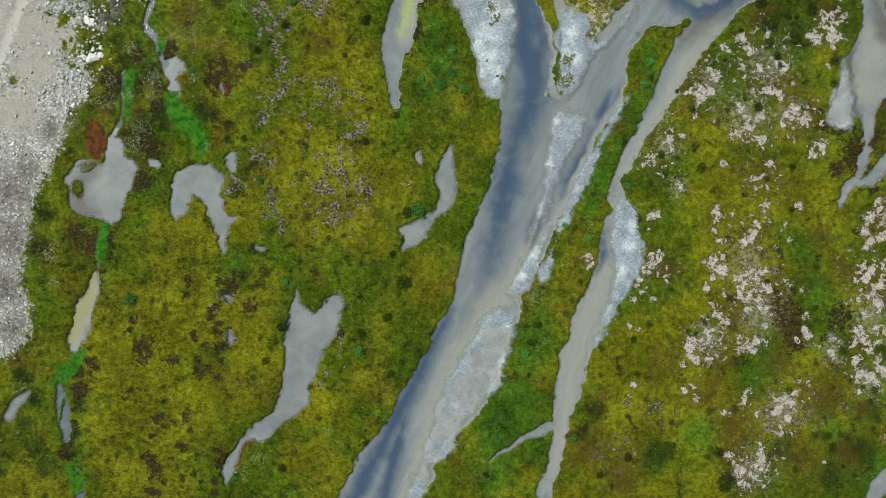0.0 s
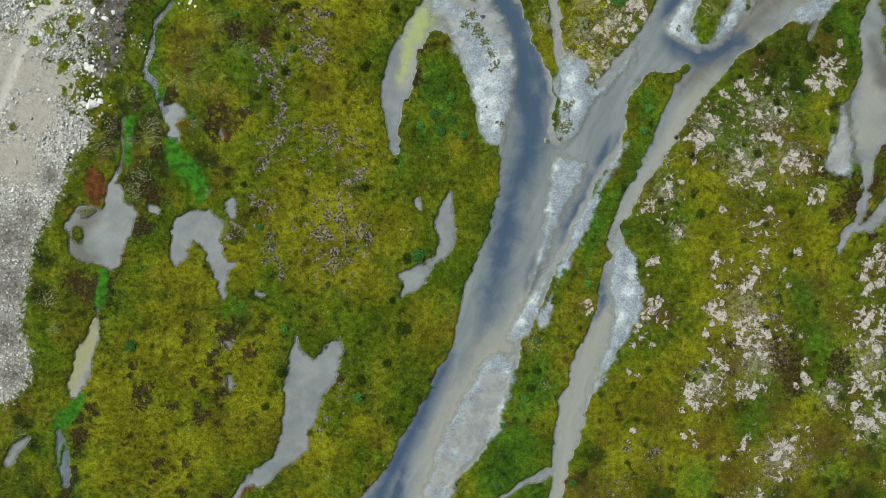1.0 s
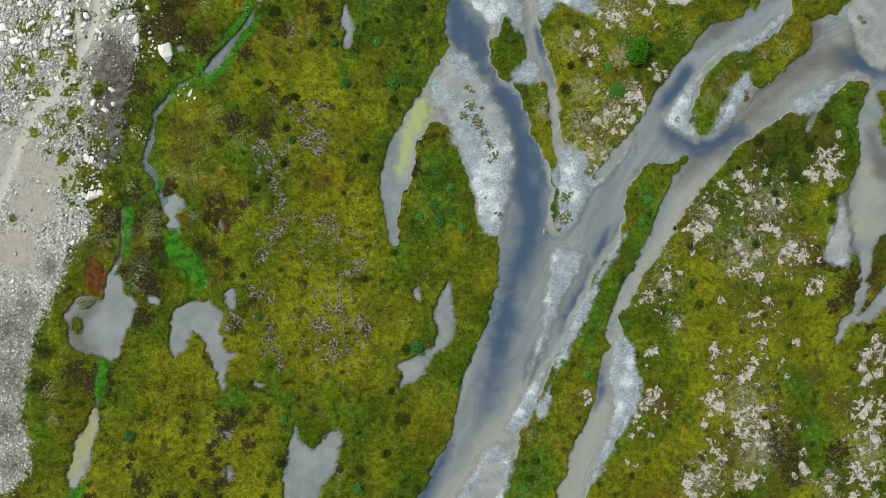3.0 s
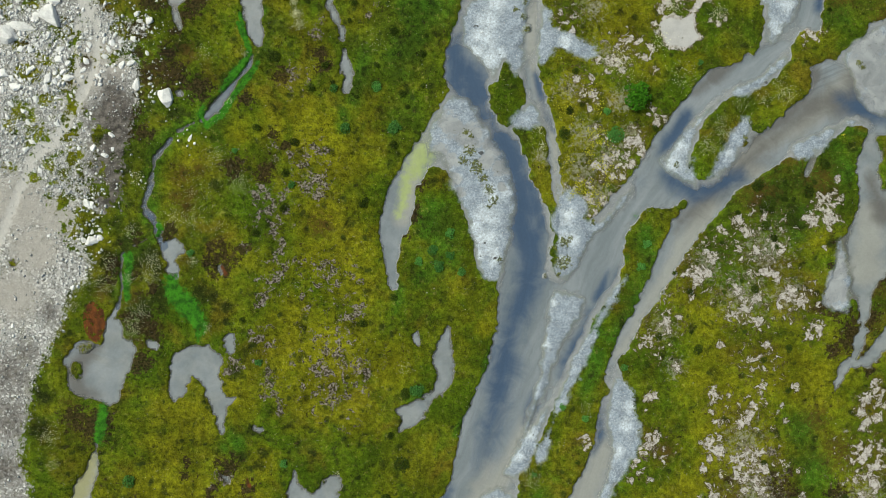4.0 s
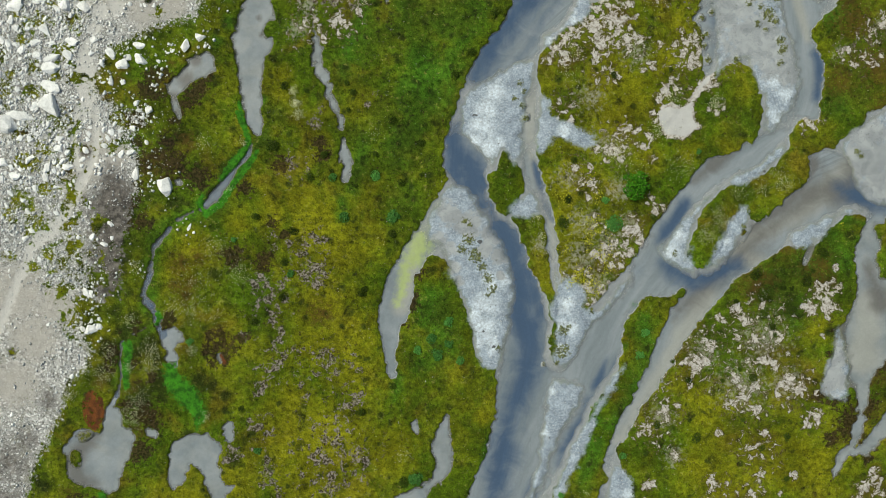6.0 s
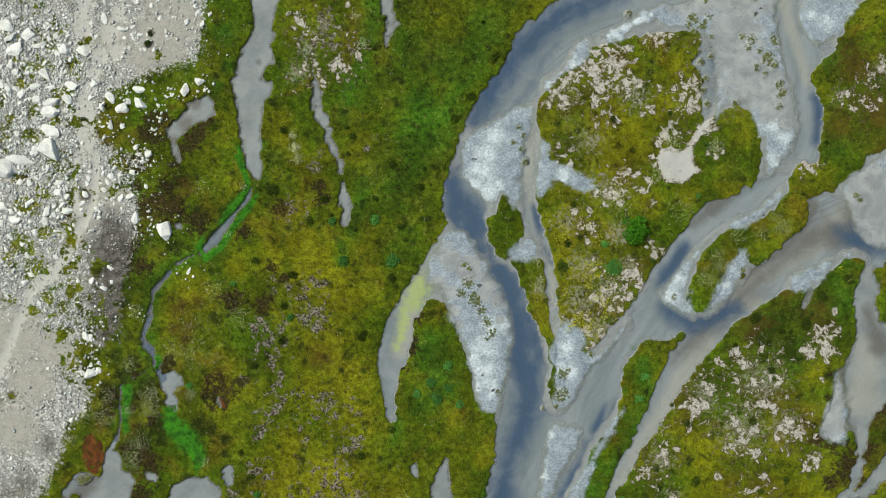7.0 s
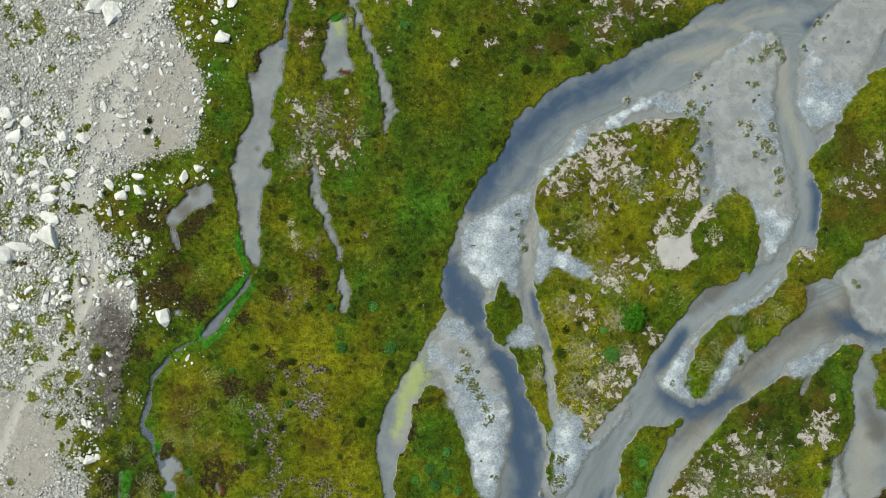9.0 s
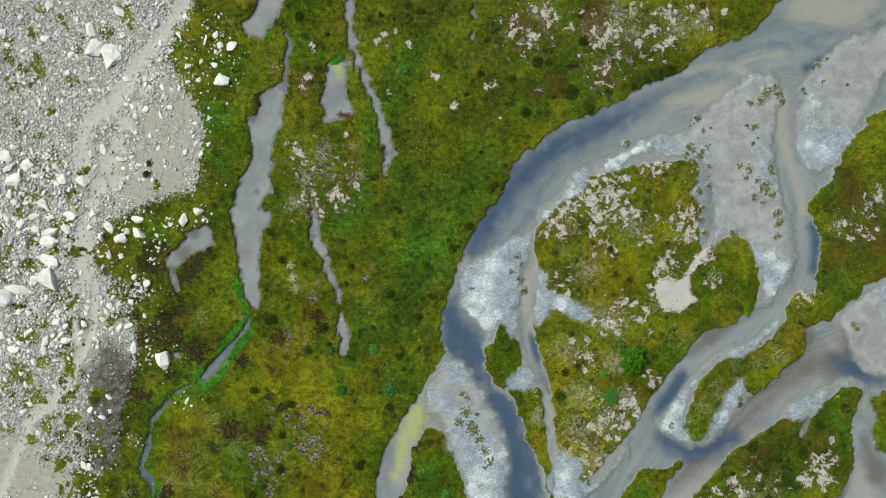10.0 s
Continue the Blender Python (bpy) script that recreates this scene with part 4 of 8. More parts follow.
lush = soft(
    (35.48, 25.84, 0.70), (38.01, 25.85, 0.70), (39.29, 24.33, 0.80))
lush = most(lush, soft(
    (4.65, 6.56, 0.70), (3.65, 2.06, 0.80), (2.15, 0.06, 0.70), (1.55, -0.94, 0.60)))
lush = most(lush, soft(
    (-0.85, 18.52, 3.50), (0.65, 15.53, 3.50), (-0.85, 13.54, 3.00)))
lush = most(lush, soft(
    (18.65, 17.06, 2.00), (18.66, 14.07, 2.50), (17.16, 10.07, 2.00), (15.67, 7.57, 1.80)))
lush = most(lush, soft(
    (14.17, 6.07, 2.00), (13.17, 3.07, 2.00)))
lush = most(lush, soft(
    (4.16, -17.01, 3.00), (6.17, -14.50, 2.50), (7.67, -12.49, 2.00), (8.69, -18.53, 3.00)))
lush = most(lush, soft(
    (-3.35, 12.04, 1.50), (-3.60, 10.05, 0.80)))
lush = most(lush, soft(
    (-2.10, 2.56, 1.30), (-1.60, 3.06, 1.20)))
lush = most(lush, soft(
    (-13.60, -3.44, 0.80), (-13.45, -3.69, 0.80)))
lush = most(lush, soft(
    (-3.38, 45.88, 2.00), (-1.36, 39.87, 4.00), (-1.85, 34.85, 4.00), (1.65, 40.88, 3.00), (4.15, 44.40, 2.00)))
lush = most(lush, soft(
    (-8.36, 27.81, 1.00), (-8.10, 26.30, 0.80)))
lush = most(lush, soft(
    (34.91, 36.94, 0.80), (34.41, 35.93, 0.80)))
lush = most(lush, soft(
    (-6.87, -9.45, 1.20), (-7.17, -9.55, 1.10)))
lush = most(lush, soft(
    (35.42, -16.57, 3.00), (38.48, -20.11, 4.00)))
lush = most(lush, soft(
    (-14.87, 33.82, 1.00), (-16.37, 31.81, 1.80), (-18.37, 29.80, 2.00), (-19.62, 28.05, 2.30), (-21.87, 26.29, 1.80), (-23.87, 25.28, 1.80), (-25.12,
    22.77, 1.80), (-25.27, 20.76, 1.80), (-25.47, 18.25, 2.00)))
lush = most(lush, soft(
    (-25.31, 19.45, 1.80), (-24.98, 16.73, 2.00), (-27.47, 14.49, 1.80), (-27.98, 11.51, 1.80)))
lush = most(lush, soft(
    (-29.52, 1.56, 1.30), (-30.03, -1.44, 1.30)))
lush = most(lush, soft(
    (-33.57, -12.42, 1.80), (-33.09, -16.43, 2.00), (-32.12, -20.45, 2.20)))
lush = most(lush, soft(
    (-1.40, 56.89, 3.00), (-4.39, 50.88, 3.50), (-6.38, 44.37, 2.50), (-8.38, 39.35, 2.00)))
lush = most(lush, soft(
    (-6.36, 32.83, 1.50), (-7.36, 28.81, 1.50)))
lush = most(lush, soft(
    (9.17, -6.46, 3.00), (7.42, -11.48, 3.50), (6.17, -15.50, 4.00), (4.67, -21.04, 4.50)))
flow_main = (
    (42.85, 59.60), (35.80, 56.55), (30.75, 57.03), (26.73, 55.01), (21.71, 52.48), (14.68, 49.70), (10.66, 47.68), (6.66, 43.90), (3.66, 39.38),
    (2.06, 34.86), (1.67, 31.34), (2.79, 27.82), (5.21, 24.81), (6.73, 21.78), (7.49, 18.26), (8.39, 15.55), (7.15, 10.06), (5.65, 3.06), (3.65,
    -2.44), (0.65, -8.46), (-2.36, -14.48), (-6.38, -21.52), (-11.91, -28.56))
flow_east = (
    (43.06, 28.88), (36.99, 28.37), (31.94, 25.33), (26.90, 22.05), (22.65, 18.57), (19.17, 11.57), (15.92, 6.57), (14.68, 0.56), (13.19, -5.96),
    (11.44, -12.99), (9.70, -21.05), (7.69, -28.62))
flow_arm = (
    (34.32, 51.03), (31.82, 45.99), (32.87, 38.95), (31.47, 35.69), (28.47, 31.67), (23.95, 29.16), (20.45, 24.64), (17.45, 20.62), (14.64, 16.06),
    (12.15, 10.07), (10.16, 4.57), (7.16, -0.94))
FLOW_LINES = (flow_main, flow_east, flow_arm)
bare = spots(
    (34.48, 19.57, 0.88), (33.58, 18.22, 0.74), (35.10, 18.40, 0.74), (35.60, 20.08, 0.40), (35.43, 20.25, 0.47), (34.07, 20.24, 0.40), (32.90,
    18.39, 0.34), (29.17, 19.56, 0.40), (29.00, 18.38, 0.40), (26.64, 18.21, 0.54), (27.49, 17.20, 0.47), (25.46, 17.20, 0.47), (29.35, 17.54,
    0.40), (30.20, 15.69, 0.54), (30.88, 15.59, 0.34), (28.34, 15.86, 0.27), (29.70, 14.52, 0.34), (29.37, 13.67, 0.54), (30.38, 13.17, 0.40),
    (28.34, 15.35, 0.27), (26.82, 15.52, 0.27), (23.95, 15.18, 0.40), (23.61, 13.66, 0.67), (23.11, 13.16, 0.54), (22.43, 13.49, 0.40), (24.46,
    14.51, 0.34), (24.62, 15.35, 0.34), (21.92, 13.33, 0.27), (22.61, 11.48, 0.27), (26.84, 11.82, 0.34))
bare = most(bare, spots(
    (27.35, 9.97, 0.67), (26.68, 9.80, 0.47), (27.69, 10.81, 0.40), (28.36, 11.15, 0.40), (26.00, 9.46, 0.34), (28.87, 11.48, 0.34), (30.90,
    11.15, 0.47), (31.41, 11.82, 0.47), (32.26, 11.15, 0.61), (32.93, 11.83, 0.40), (30.57, 10.64, 0.40), (32.77, 10.65, 0.47), (33.63, 8.29,
    0.67), (33.29, 7.78, 0.54), (34.14, 8.79, 0.40), (28.71, 9.12, 0.47), (28.71, 8.62, 0.27), (20.42, 9.28, 0.40), (20.59, 8.61, 0.40), (20.08,
    8.78, 0.34), (21.43, 9.62, 0.27), (19.07, 7.43, 0.40), (18.73, 7.09, 0.34), (18.06, 7.09, 0.27), (25.16, 7.10, 0.34), (21.28, 5.07, 0.40),
    (28.73, 5.08, 0.54), (28.22, 5.75, 0.27), (29.40, 7.10, 0.40), (29.74, 6.76, 0.27)))
bare = most(bare, spots(
    (28.91, 3.22, 0.40), (31.86, 3.22, 0.34), (24.50, 2.88, 0.40), (18.92, 2.37, 0.47), (19.42, 2.71, 0.27), (24.68, 2.04, 0.34), (27.40, 0.35,
    0.61), (27.90, 1.19, 0.47), (28.07, 1.87, 0.34), (27.06, 0.01, 0.40), (24.85, 0.18, 0.34), (30.78, 1.70, 0.20), (30.96, 0.35, 0.27), (18.58,
    1.36, 0.20), (34.61, 15.70, 0.27), (31.40, 14.18, 0.20), (38.25, 2.21, 0.67), (39.10, 2.72, 0.61), (37.92, 1.36, 0.54), (39.45, 1.70, 0.47),
    (39.28, 0.69, 0.47), (38.27, 0.01, 0.61), (39.26, 3.73, 0.34), (24.69, -1.84, 0.74), (25.20, -2.52, 0.61), (24.01, -1.50, 0.47), (24.36,
    -3.03, 0.34), (23.68, -3.87, 0.34), (19.27, -1.17, 0.54), (18.76, -1.84, 0.47)))
bare = most(bare, spots(
    (18.25, -2.35, 0.34), (17.75, -3.19, 0.27), (17.25, -4.88, 0.27), (18.94, -4.89, 0.27), (16.91, -7.25, 0.27), (17.59, -7.59, 0.27), (12.84,
    -1.50, 0.40), (13.35, -1.84, 0.34), (13.18, -1.17, 0.27), (27.75, -3.03, 0.88), (27.08, -3.87, 0.74), (28.10, -4.55, 0.81), (29.11, -3.88,
    0.54), (28.61, -5.23, 0.61), (29.12, -6.08, 0.47), (27.08, -4.89, 0.40), (26.39, -3.03, 0.27), (28.77, -2.52, 0.40), (27.42, -5.91, 0.34),
    (24.71, -6.24, 0.47), (25.39, -6.92, 0.47), (24.37, -5.57, 0.34), (25.22, -7.60, 0.34), (24.04, -7.77, 0.47), (23.70, -8.61, 0.47), (22.51,
    -8.95, 0.54), (22.01, -9.63, 0.40), (22.69, -10.31, 0.54), (23.88, -10.48, 0.40), (21.84, -10.65, 0.34)))
bare = most(bare, spots(
    (26.76, -8.62, 0.40), (27.44, -9.13, 0.61), (28.46, -8.62, 0.47), (27.95, -9.64, 0.40), (26.76, -9.47, 0.34), (29.14, -8.79, 0.27), (29.13,
    -7.26, 0.34), (30.13, -3.54, 0.34), (30.81, -3.37, 0.27), (32.51, -4.22, 0.27), (32.69, -6.59, 0.34), (32.53, -7.61, 0.34), (32.87, -8.45,
    0.54), (31.85, -8.62, 0.27), (37.94, -2.52, 0.81), (38.96, -2.19, 0.74), (37.61, -3.54, 0.61), (38.63, -4.22, 0.74), (39.48, -3.54, 0.47),
    (37.45, -4.90, 0.40), (38.98, -5.24, 0.47), (37.97, -6.25, 0.40), (37.29, -7.78, 0.54), (37.98, -8.63, 0.54), (39.00, -7.78, 0.54), (38.33,
    -9.48, 0.47), (39.00, -8.97, 0.47), (37.14, -10.33, 0.47), (37.66, -11.35, 0.54), (38.51, -11.86, 0.47)))
bare = most(bare, spots(
    (39.36, -11.35, 0.54), (38.86, -12.88, 0.40), (38.00, -12.37, 0.40), (36.98, -11.68, 0.34), (37.50, -13.04, 0.34), (35.26, -8.63, 0.40),
    (34.92, -9.64, 0.40), (35.27, -10.32, 0.27), (35.60, -9.31, 0.27), (22.70, -13.70, 0.34), (21.85, -13.02, 0.27), (22.53, -12.68, 0.27),
    (26.95, -13.88, 0.47), (27.46, -13.37, 0.40), (27.29, -14.56, 0.40), (25.60, -15.06, 0.34), (25.77, -15.40, 0.27), (28.32, -15.24, 0.27),
    (30.35, -14.05, 0.61), (31.03, -13.54, 0.47), (31.20, -14.39, 0.54), (30.19, -14.90, 0.47), (31.04, -15.58, 0.40), (31.71, -13.38, 0.34),
    (30.20, -16.77, 0.34), (30.53, -16.26, 0.27), (30.70, -15.75, 0.34), (32.90, -13.72, 0.20), (25.61, -18.80, 0.40), (25.95, -19.49, 0.34)))
bare = most(bare, spots(
    (26.81, -20.00, 0.61), (28.51, -19.83, 0.67), (27.15, -20.85, 0.61), (28.00, -20.51, 0.54), (27.50, -21.70, 0.40), (28.50, -18.98, 0.40),
    (29.19, -19.49, 0.47), (28.67, -18.13, 0.34), (17.27, -12.50, 0.34), (16.93, -13.52, 0.20), (39.67, -17.47, 0.27), (39.57, -17.13, 0.20),
    (19.81, -10.64, 0.20), (34.30, -19.50, 0.17), (-10.78, 56.64, 0.34), (-11.12, 53.95, 0.34), (-11.62, 53.10, 0.27), (-11.95, 47.38, 0.40),
    (-12.46, 46.87, 0.34), (-11.45, 47.72, 0.27), (-12.11, 43.00, 0.40), (-11.44, 43.34, 0.34), (-12.12, 45.19, 0.27), (-8.41, 43.68, 0.54),
    (-7.90, 43.35, 0.40), (-8.91, 43.34, 0.34), (-8.74, 42.67, 0.27), (-6.89, 44.36, 0.34), (-7.06, 45.37, 0.27), (-7.74, 48.91, 0.27)))
bare = most(bare, spots(
    (-5.06, 57.17, 0.34), (-4.39, 57.85, 0.27), (-4.22, 56.84, 0.27), (-2.20, 56.85, 0.27), (0.17, 54.16, 0.34), (-3.38, 58.02, 0.20), (-4.04,
    52.80, 0.27), (-10.60, 43.68, 0.34), (-10.26, 43.00, 0.34), (-9.92, 41.99, 0.34), (7.21, 59.58, 0.40), (7.04, 58.40, 0.40), (6.88, 57.90,
    0.40), (8.06, 58.24, 0.34), (8.73, 57.74, 0.47), (7.72, 57.23, 0.34), (8.40, 56.89, 0.34), (8.90, 59.93, 0.27), (9.91, 59.93, 0.47), (10.08,
    58.92, 0.47), (10.92, 59.60, 0.34), (10.42, 60.10, 0.27), (12.27, 60.11, 0.27), (12.28, 58.43, 0.27), (14.31, 57.43, 0.61), (15.33, 57.60,
    0.61), (16.00, 57.94, 0.47), (14.14, 57.93, 0.34), (12.95, 59.95, 0.27), (16.16, 60.30, 0.27)))
bare = most(bare, spots(
    (17.69, 60.31, 0.40), (18.36, 60.48, 0.27), (20.73, 60.15, 0.40), (19.72, 59.81, 0.27), (21.08, 59.14, 0.34), (20.40, 58.13, 0.40), (19.39,
    58.46, 0.34), (20.75, 57.29, 0.47), (19.73, 56.78, 0.40), (19.05, 58.12, 0.27), (21.08, 57.63, 0.27), (18.71, 57.78, 0.34), (18.04, 57.27,
    0.27), (20.07, 56.61, 0.34), (17.03, 56.59, 0.34), (16.35, 56.25, 0.27), (15.34, 54.90, 0.34), (14.32, 54.90, 0.27), (15.17, 54.39, 0.27),
    (12.97, 55.90, 0.27), (14.33, 53.72, 0.20), (13.99, 53.04, 0.20), (5.20, 53.34, 0.34), (4.70, 53.17, 0.27), (1.83, 51.47, 0.34), (5.88,
    50.65, 0.20), (25.82, 60.01, 0.27), (24.12, 60.00, 0.34), (22.77, 60.33, 0.34), (21.41, 59.99, 0.27)))
bare = most(bare, spots(
    (24.47, 58.48, 0.20), (18.38, 55.93, 0.27), (16.01, 56.93, 0.34), (16.68, 58.45, 0.27), (14.36, 45.44, 0.61), (13.69, 44.76, 0.47), (15.38,
    44.94, 0.54), (16.06, 44.09, 0.54), (15.05, 43.42, 0.47), (11.99, 44.76, 0.40), (11.66, 43.74, 0.47), (10.98, 42.73, 0.40), (11.33, 41.71,
    0.40), (12.67, 44.08, 0.34), (13.86, 42.57, 0.54), (15.05, 41.72, 0.47), (14.38, 40.71, 0.40), (15.73, 42.74, 0.54), (17.09, 41.39, 0.40),
    (18.10, 42.07, 0.40), (19.78, 45.80, 0.34), (20.80, 46.48, 0.40), (19.10, 46.30, 0.34), (18.43, 45.79, 0.27), (17.07, 45.11, 0.34), (17.76,
    44.10, 0.27), (12.68, 43.07, 0.27), (10.31, 41.20, 0.40), (9.81, 40.02, 0.40), (10.99, 40.36, 0.34)))
bare = most(bare, spots(
    (12.68, 41.04, 0.34), (12.01, 40.02, 0.34), (21.16, 41.74, 0.40), (22.85, 42.08, 0.47), (23.20, 41.07, 0.47), (22.18, 40.73, 0.40), (23.87,
    41.75, 0.34), (24.22, 40.73, 0.40), (22.53, 39.71, 0.34), (21.84, 42.08, 0.27), (23.20, 39.88, 0.34), (21.16, 40.73, 0.27), (19.80, 41.74,
    0.34), (19.13, 39.87, 0.34), (18.45, 39.36, 0.27), (17.08, 43.08, 0.27), (36.46, 41.11, 0.47), (37.15, 40.09, 0.34), (38.50, 42.13, 0.34),
    (38.17, 40.77, 0.27), (38.85, 40.09, 0.40), (36.13, 40.26, 0.27), (39.85, 43.83, 0.34), (39.51, 43.49, 0.27), (40.03, 42.81, 0.27), (39.53,
    40.77, 0.27), (15.41, 38.52, 0.40), (14.39, 38.35, 0.34), (21.17, 38.19, 0.54), (23.89, 38.03, 0.54)))
bare = most(bare, spots(
    (24.57, 38.37, 0.40), (20.33, 37.51, 0.40), (19.82, 36.84, 0.40), (19.49, 35.48, 0.34), (19.66, 34.80, 0.27), (25.26, 36.17, 0.34), (24.92,
    35.66, 0.27), (24.24, 35.66, 0.27), (18.14, 33.78, 0.47), (18.82, 33.44, 0.40), (18.48, 32.60, 0.34), (17.80, 33.78, 0.34), (16.44, 34.12,
    0.34), (17.12, 34.29, 0.27), (15.77, 32.42, 0.47), (15.09, 32.42, 0.34), (14.24, 32.42, 0.34), (16.28, 31.58, 0.34), (15.09, 31.40, 0.27),
    (16.45, 32.76, 0.34), (19.17, 31.58, 0.34), (19.53, 27.34, 0.47), (20.04, 27.17, 0.34), (18.84, 27.68, 0.27), (19.36, 26.66, 0.34), (19.18,
    28.02, 0.27), (13.75, 29.37, 0.40), (14.09, 28.69, 0.34), (13.58, 28.01, 0.27), (12.38, 30.72, 0.34)))
bare = most(bare, spots(
    (12.73, 29.71, 0.27), (17.15, 25.98, 0.27), (16.82, 24.96, 0.40), (17.50, 25.30, 0.47), (18.01, 24.96, 0.40), (17.84, 24.28, 0.40), (16.82,
    23.94, 0.40), (15.80, 24.28, 0.40), (15.13, 23.43, 0.47), (14.11, 22.92, 0.40), (14.79, 22.75, 0.40), (16.15, 22.92, 0.47), (17.17, 23.26,
    0.47), (16.49, 22.24, 0.40), (15.64, 22.07, 0.34), (15.46, 24.62, 0.27), (18.35, 23.94, 0.34), (12.42, 20.88, 0.34), (12.08, 20.20, 0.40),
    (12.77, 19.18, 0.47), (13.79, 18.84, 0.47), (14.46, 19.86, 0.40), (13.44, 20.20, 0.40), (15.14, 19.52, 0.34), (15.48, 20.54, 0.27), (14.13,
    17.82, 0.34), (12.60, 18.16, 0.40), (33.09, 34.83, 0.47), (33.77, 35.17, 0.34), (33.44, 34.49, 0.34)))
bare = most(bare, spots(
    (32.58, 34.49, 0.27), (35.56, 21.91, 0.27), (11.02, 34.11, 0.47), (11.69, 34.45, 0.40), (10.67, 34.78, 0.34)))
heath = spots(
    (-15.54, 20.79, 0.40), (-15.21, 20.12, 0.34), (-15.88, 20.29, 0.34), (-14.88, 18.96, 0.40), (-15.55, 18.29, 0.34), (-14.55, 17.79, 0.34),
    (-15.05, 18.12, 0.27), (-13.20, 20.80, 0.34), (-10.86, 20.97, 0.67), (-11.86, 21.14, 0.47), (-10.19, 20.47, 0.34), (-13.72, 16.11, 0.40),
    (-13.88, 15.11, 0.47), (-13.38, 14.11, 0.34), (-14.22, 13.10, 0.40), (-14.56, 12.43, 0.47), (-15.57, 11.42, 0.47), (-15.74, 10.75, 0.34),
    (-15.23, 11.93, 0.34), (-13.89, 13.44, 0.34), (-9.86, 14.28, 0.40), (-10.03, 13.44, 0.54), (-9.53, 12.94, 0.47), (-8.69, 12.61, 0.40),
    (-10.37, 13.94, 0.34), (-9.19, 13.78, 0.34), (-7.68, 13.28, 0.34), (-7.18, 13.95, 0.27), (-6.85, 12.61, 0.27), (-10.54, 12.44, 0.34))
heath = most(heath, spots(
    (-11.88, 11.43, 0.27), (-11.21, 10.42, 0.34), (-11.55, 9.75, 0.27), (-7.35, 10.43, 0.40), (-6.85, 9.76, 0.47), (-7.69, 9.59, 0.40), (-8.36,
    9.42, 0.34), (-6.51, 10.43, 0.27), (-9.20, 8.08, 0.47), (-9.54, 7.07, 0.47), (-8.87, 7.41, 0.34), (-9.88, 6.40, 0.40), (-9.04, 6.06, 0.40),
    (-10.21, 5.39, 0.47), (-9.54, 4.72, 0.47), (-10.55, 4.38, 0.40), (-8.54, 4.72, 0.40), (-7.86, 5.39, 0.40), (-7.19, 4.72, 0.47), (-6.85,
    5.39, 0.34), (-8.20, 3.71, 0.40), (-9.21, 3.20, 0.47), (-10.22, 3.20, 0.40), (-8.88, 2.36, 0.40), (-9.55, 2.03, 0.34), (-7.19, 3.37, 0.40),
    (-6.18, 4.72, 0.34), (-5.85, 2.70, 0.27), (-10.89, 2.70, 0.34), (-10.89, 5.05, 0.34)))
heath = most(heath, spots(
    (-7.86, 7.41, 0.27), (-8.53, 6.73, 0.34), (-7.53, 6.23, 0.27), (-14.92, 4.71, 0.34), (-14.75, 3.71, 0.40), (-14.59, 2.70, 0.34), (-13.92,
    1.35, 0.40), (-14.08, 2.03, 0.27), (-15.43, 2.36, 0.34), (-15.92, 7.40, 0.47), (-15.58, 7.74, 0.40), (-16.59, 7.57, 0.34), (-16.42, 8.24,
    0.27), (-15.08, 7.06, 0.27), (-17.77, 5.38, 0.47), (-18.27, 5.72, 0.40), (-17.26, 5.05, 0.27), (-18.44, 4.71, 0.34), (-16.90, 15.77, 0.34),
    (-16.73, 15.44, 0.27), (-8.89, -9.59, 0.27), (-8.72, -8.75, 0.27), (-8.56, -8.24, 0.20), (-9.91, -11.62, 0.27), (-10.58, -12.46, 0.27),
    (-8.22, -10.95, 0.20), (-18.80, -4.70, 0.61), (-19.81, -5.54, 0.34), (-18.48, -8.23, 0.54), (-9.76, 47.89, 0.54)))
heath = most(heath, spots(
    (-9.76, 47.22, 0.54), (-9.25, 46.04, 0.47), (-9.76, 45.36, 0.47), (-10.27, 46.54, 0.40), (-8.92, 45.03, 0.40), (-10.77, 45.36, 0.34),
    (-11.78, 45.70, 0.34), (-11.11, 44.69, 0.27), (-7.40, 44.87, 0.34), (-10.60, 41.32, 0.34), (-10.76, 34.74, 0.40), (-10.42, 34.40, 0.34),
    (-12.44, 30.68, 0.47), (-12.77, 30.51, 0.34), (-14.46, 24.59, 0.40), (-14.62, 25.61, 0.27), (-10.74, 24.43, 0.47), (-9.90, 24.26, 0.34),
    (-11.75, 23.24, 0.54), (-12.09, 22.90, 0.40), (-10.74, 21.72, 0.67), (-10.06, 21.21, 0.47), (-12.09, 21.21, 0.34), (-10.57, 20.19, 0.34),
    (-9.73, 22.57, 0.27), (-12.94, 23.92, 0.27), (-15.97, 20.53, 0.40), (-15.13, 20.19, 0.47), (-13.78, 20.19, 0.40), (-14.79, 19.18, 0.40)))
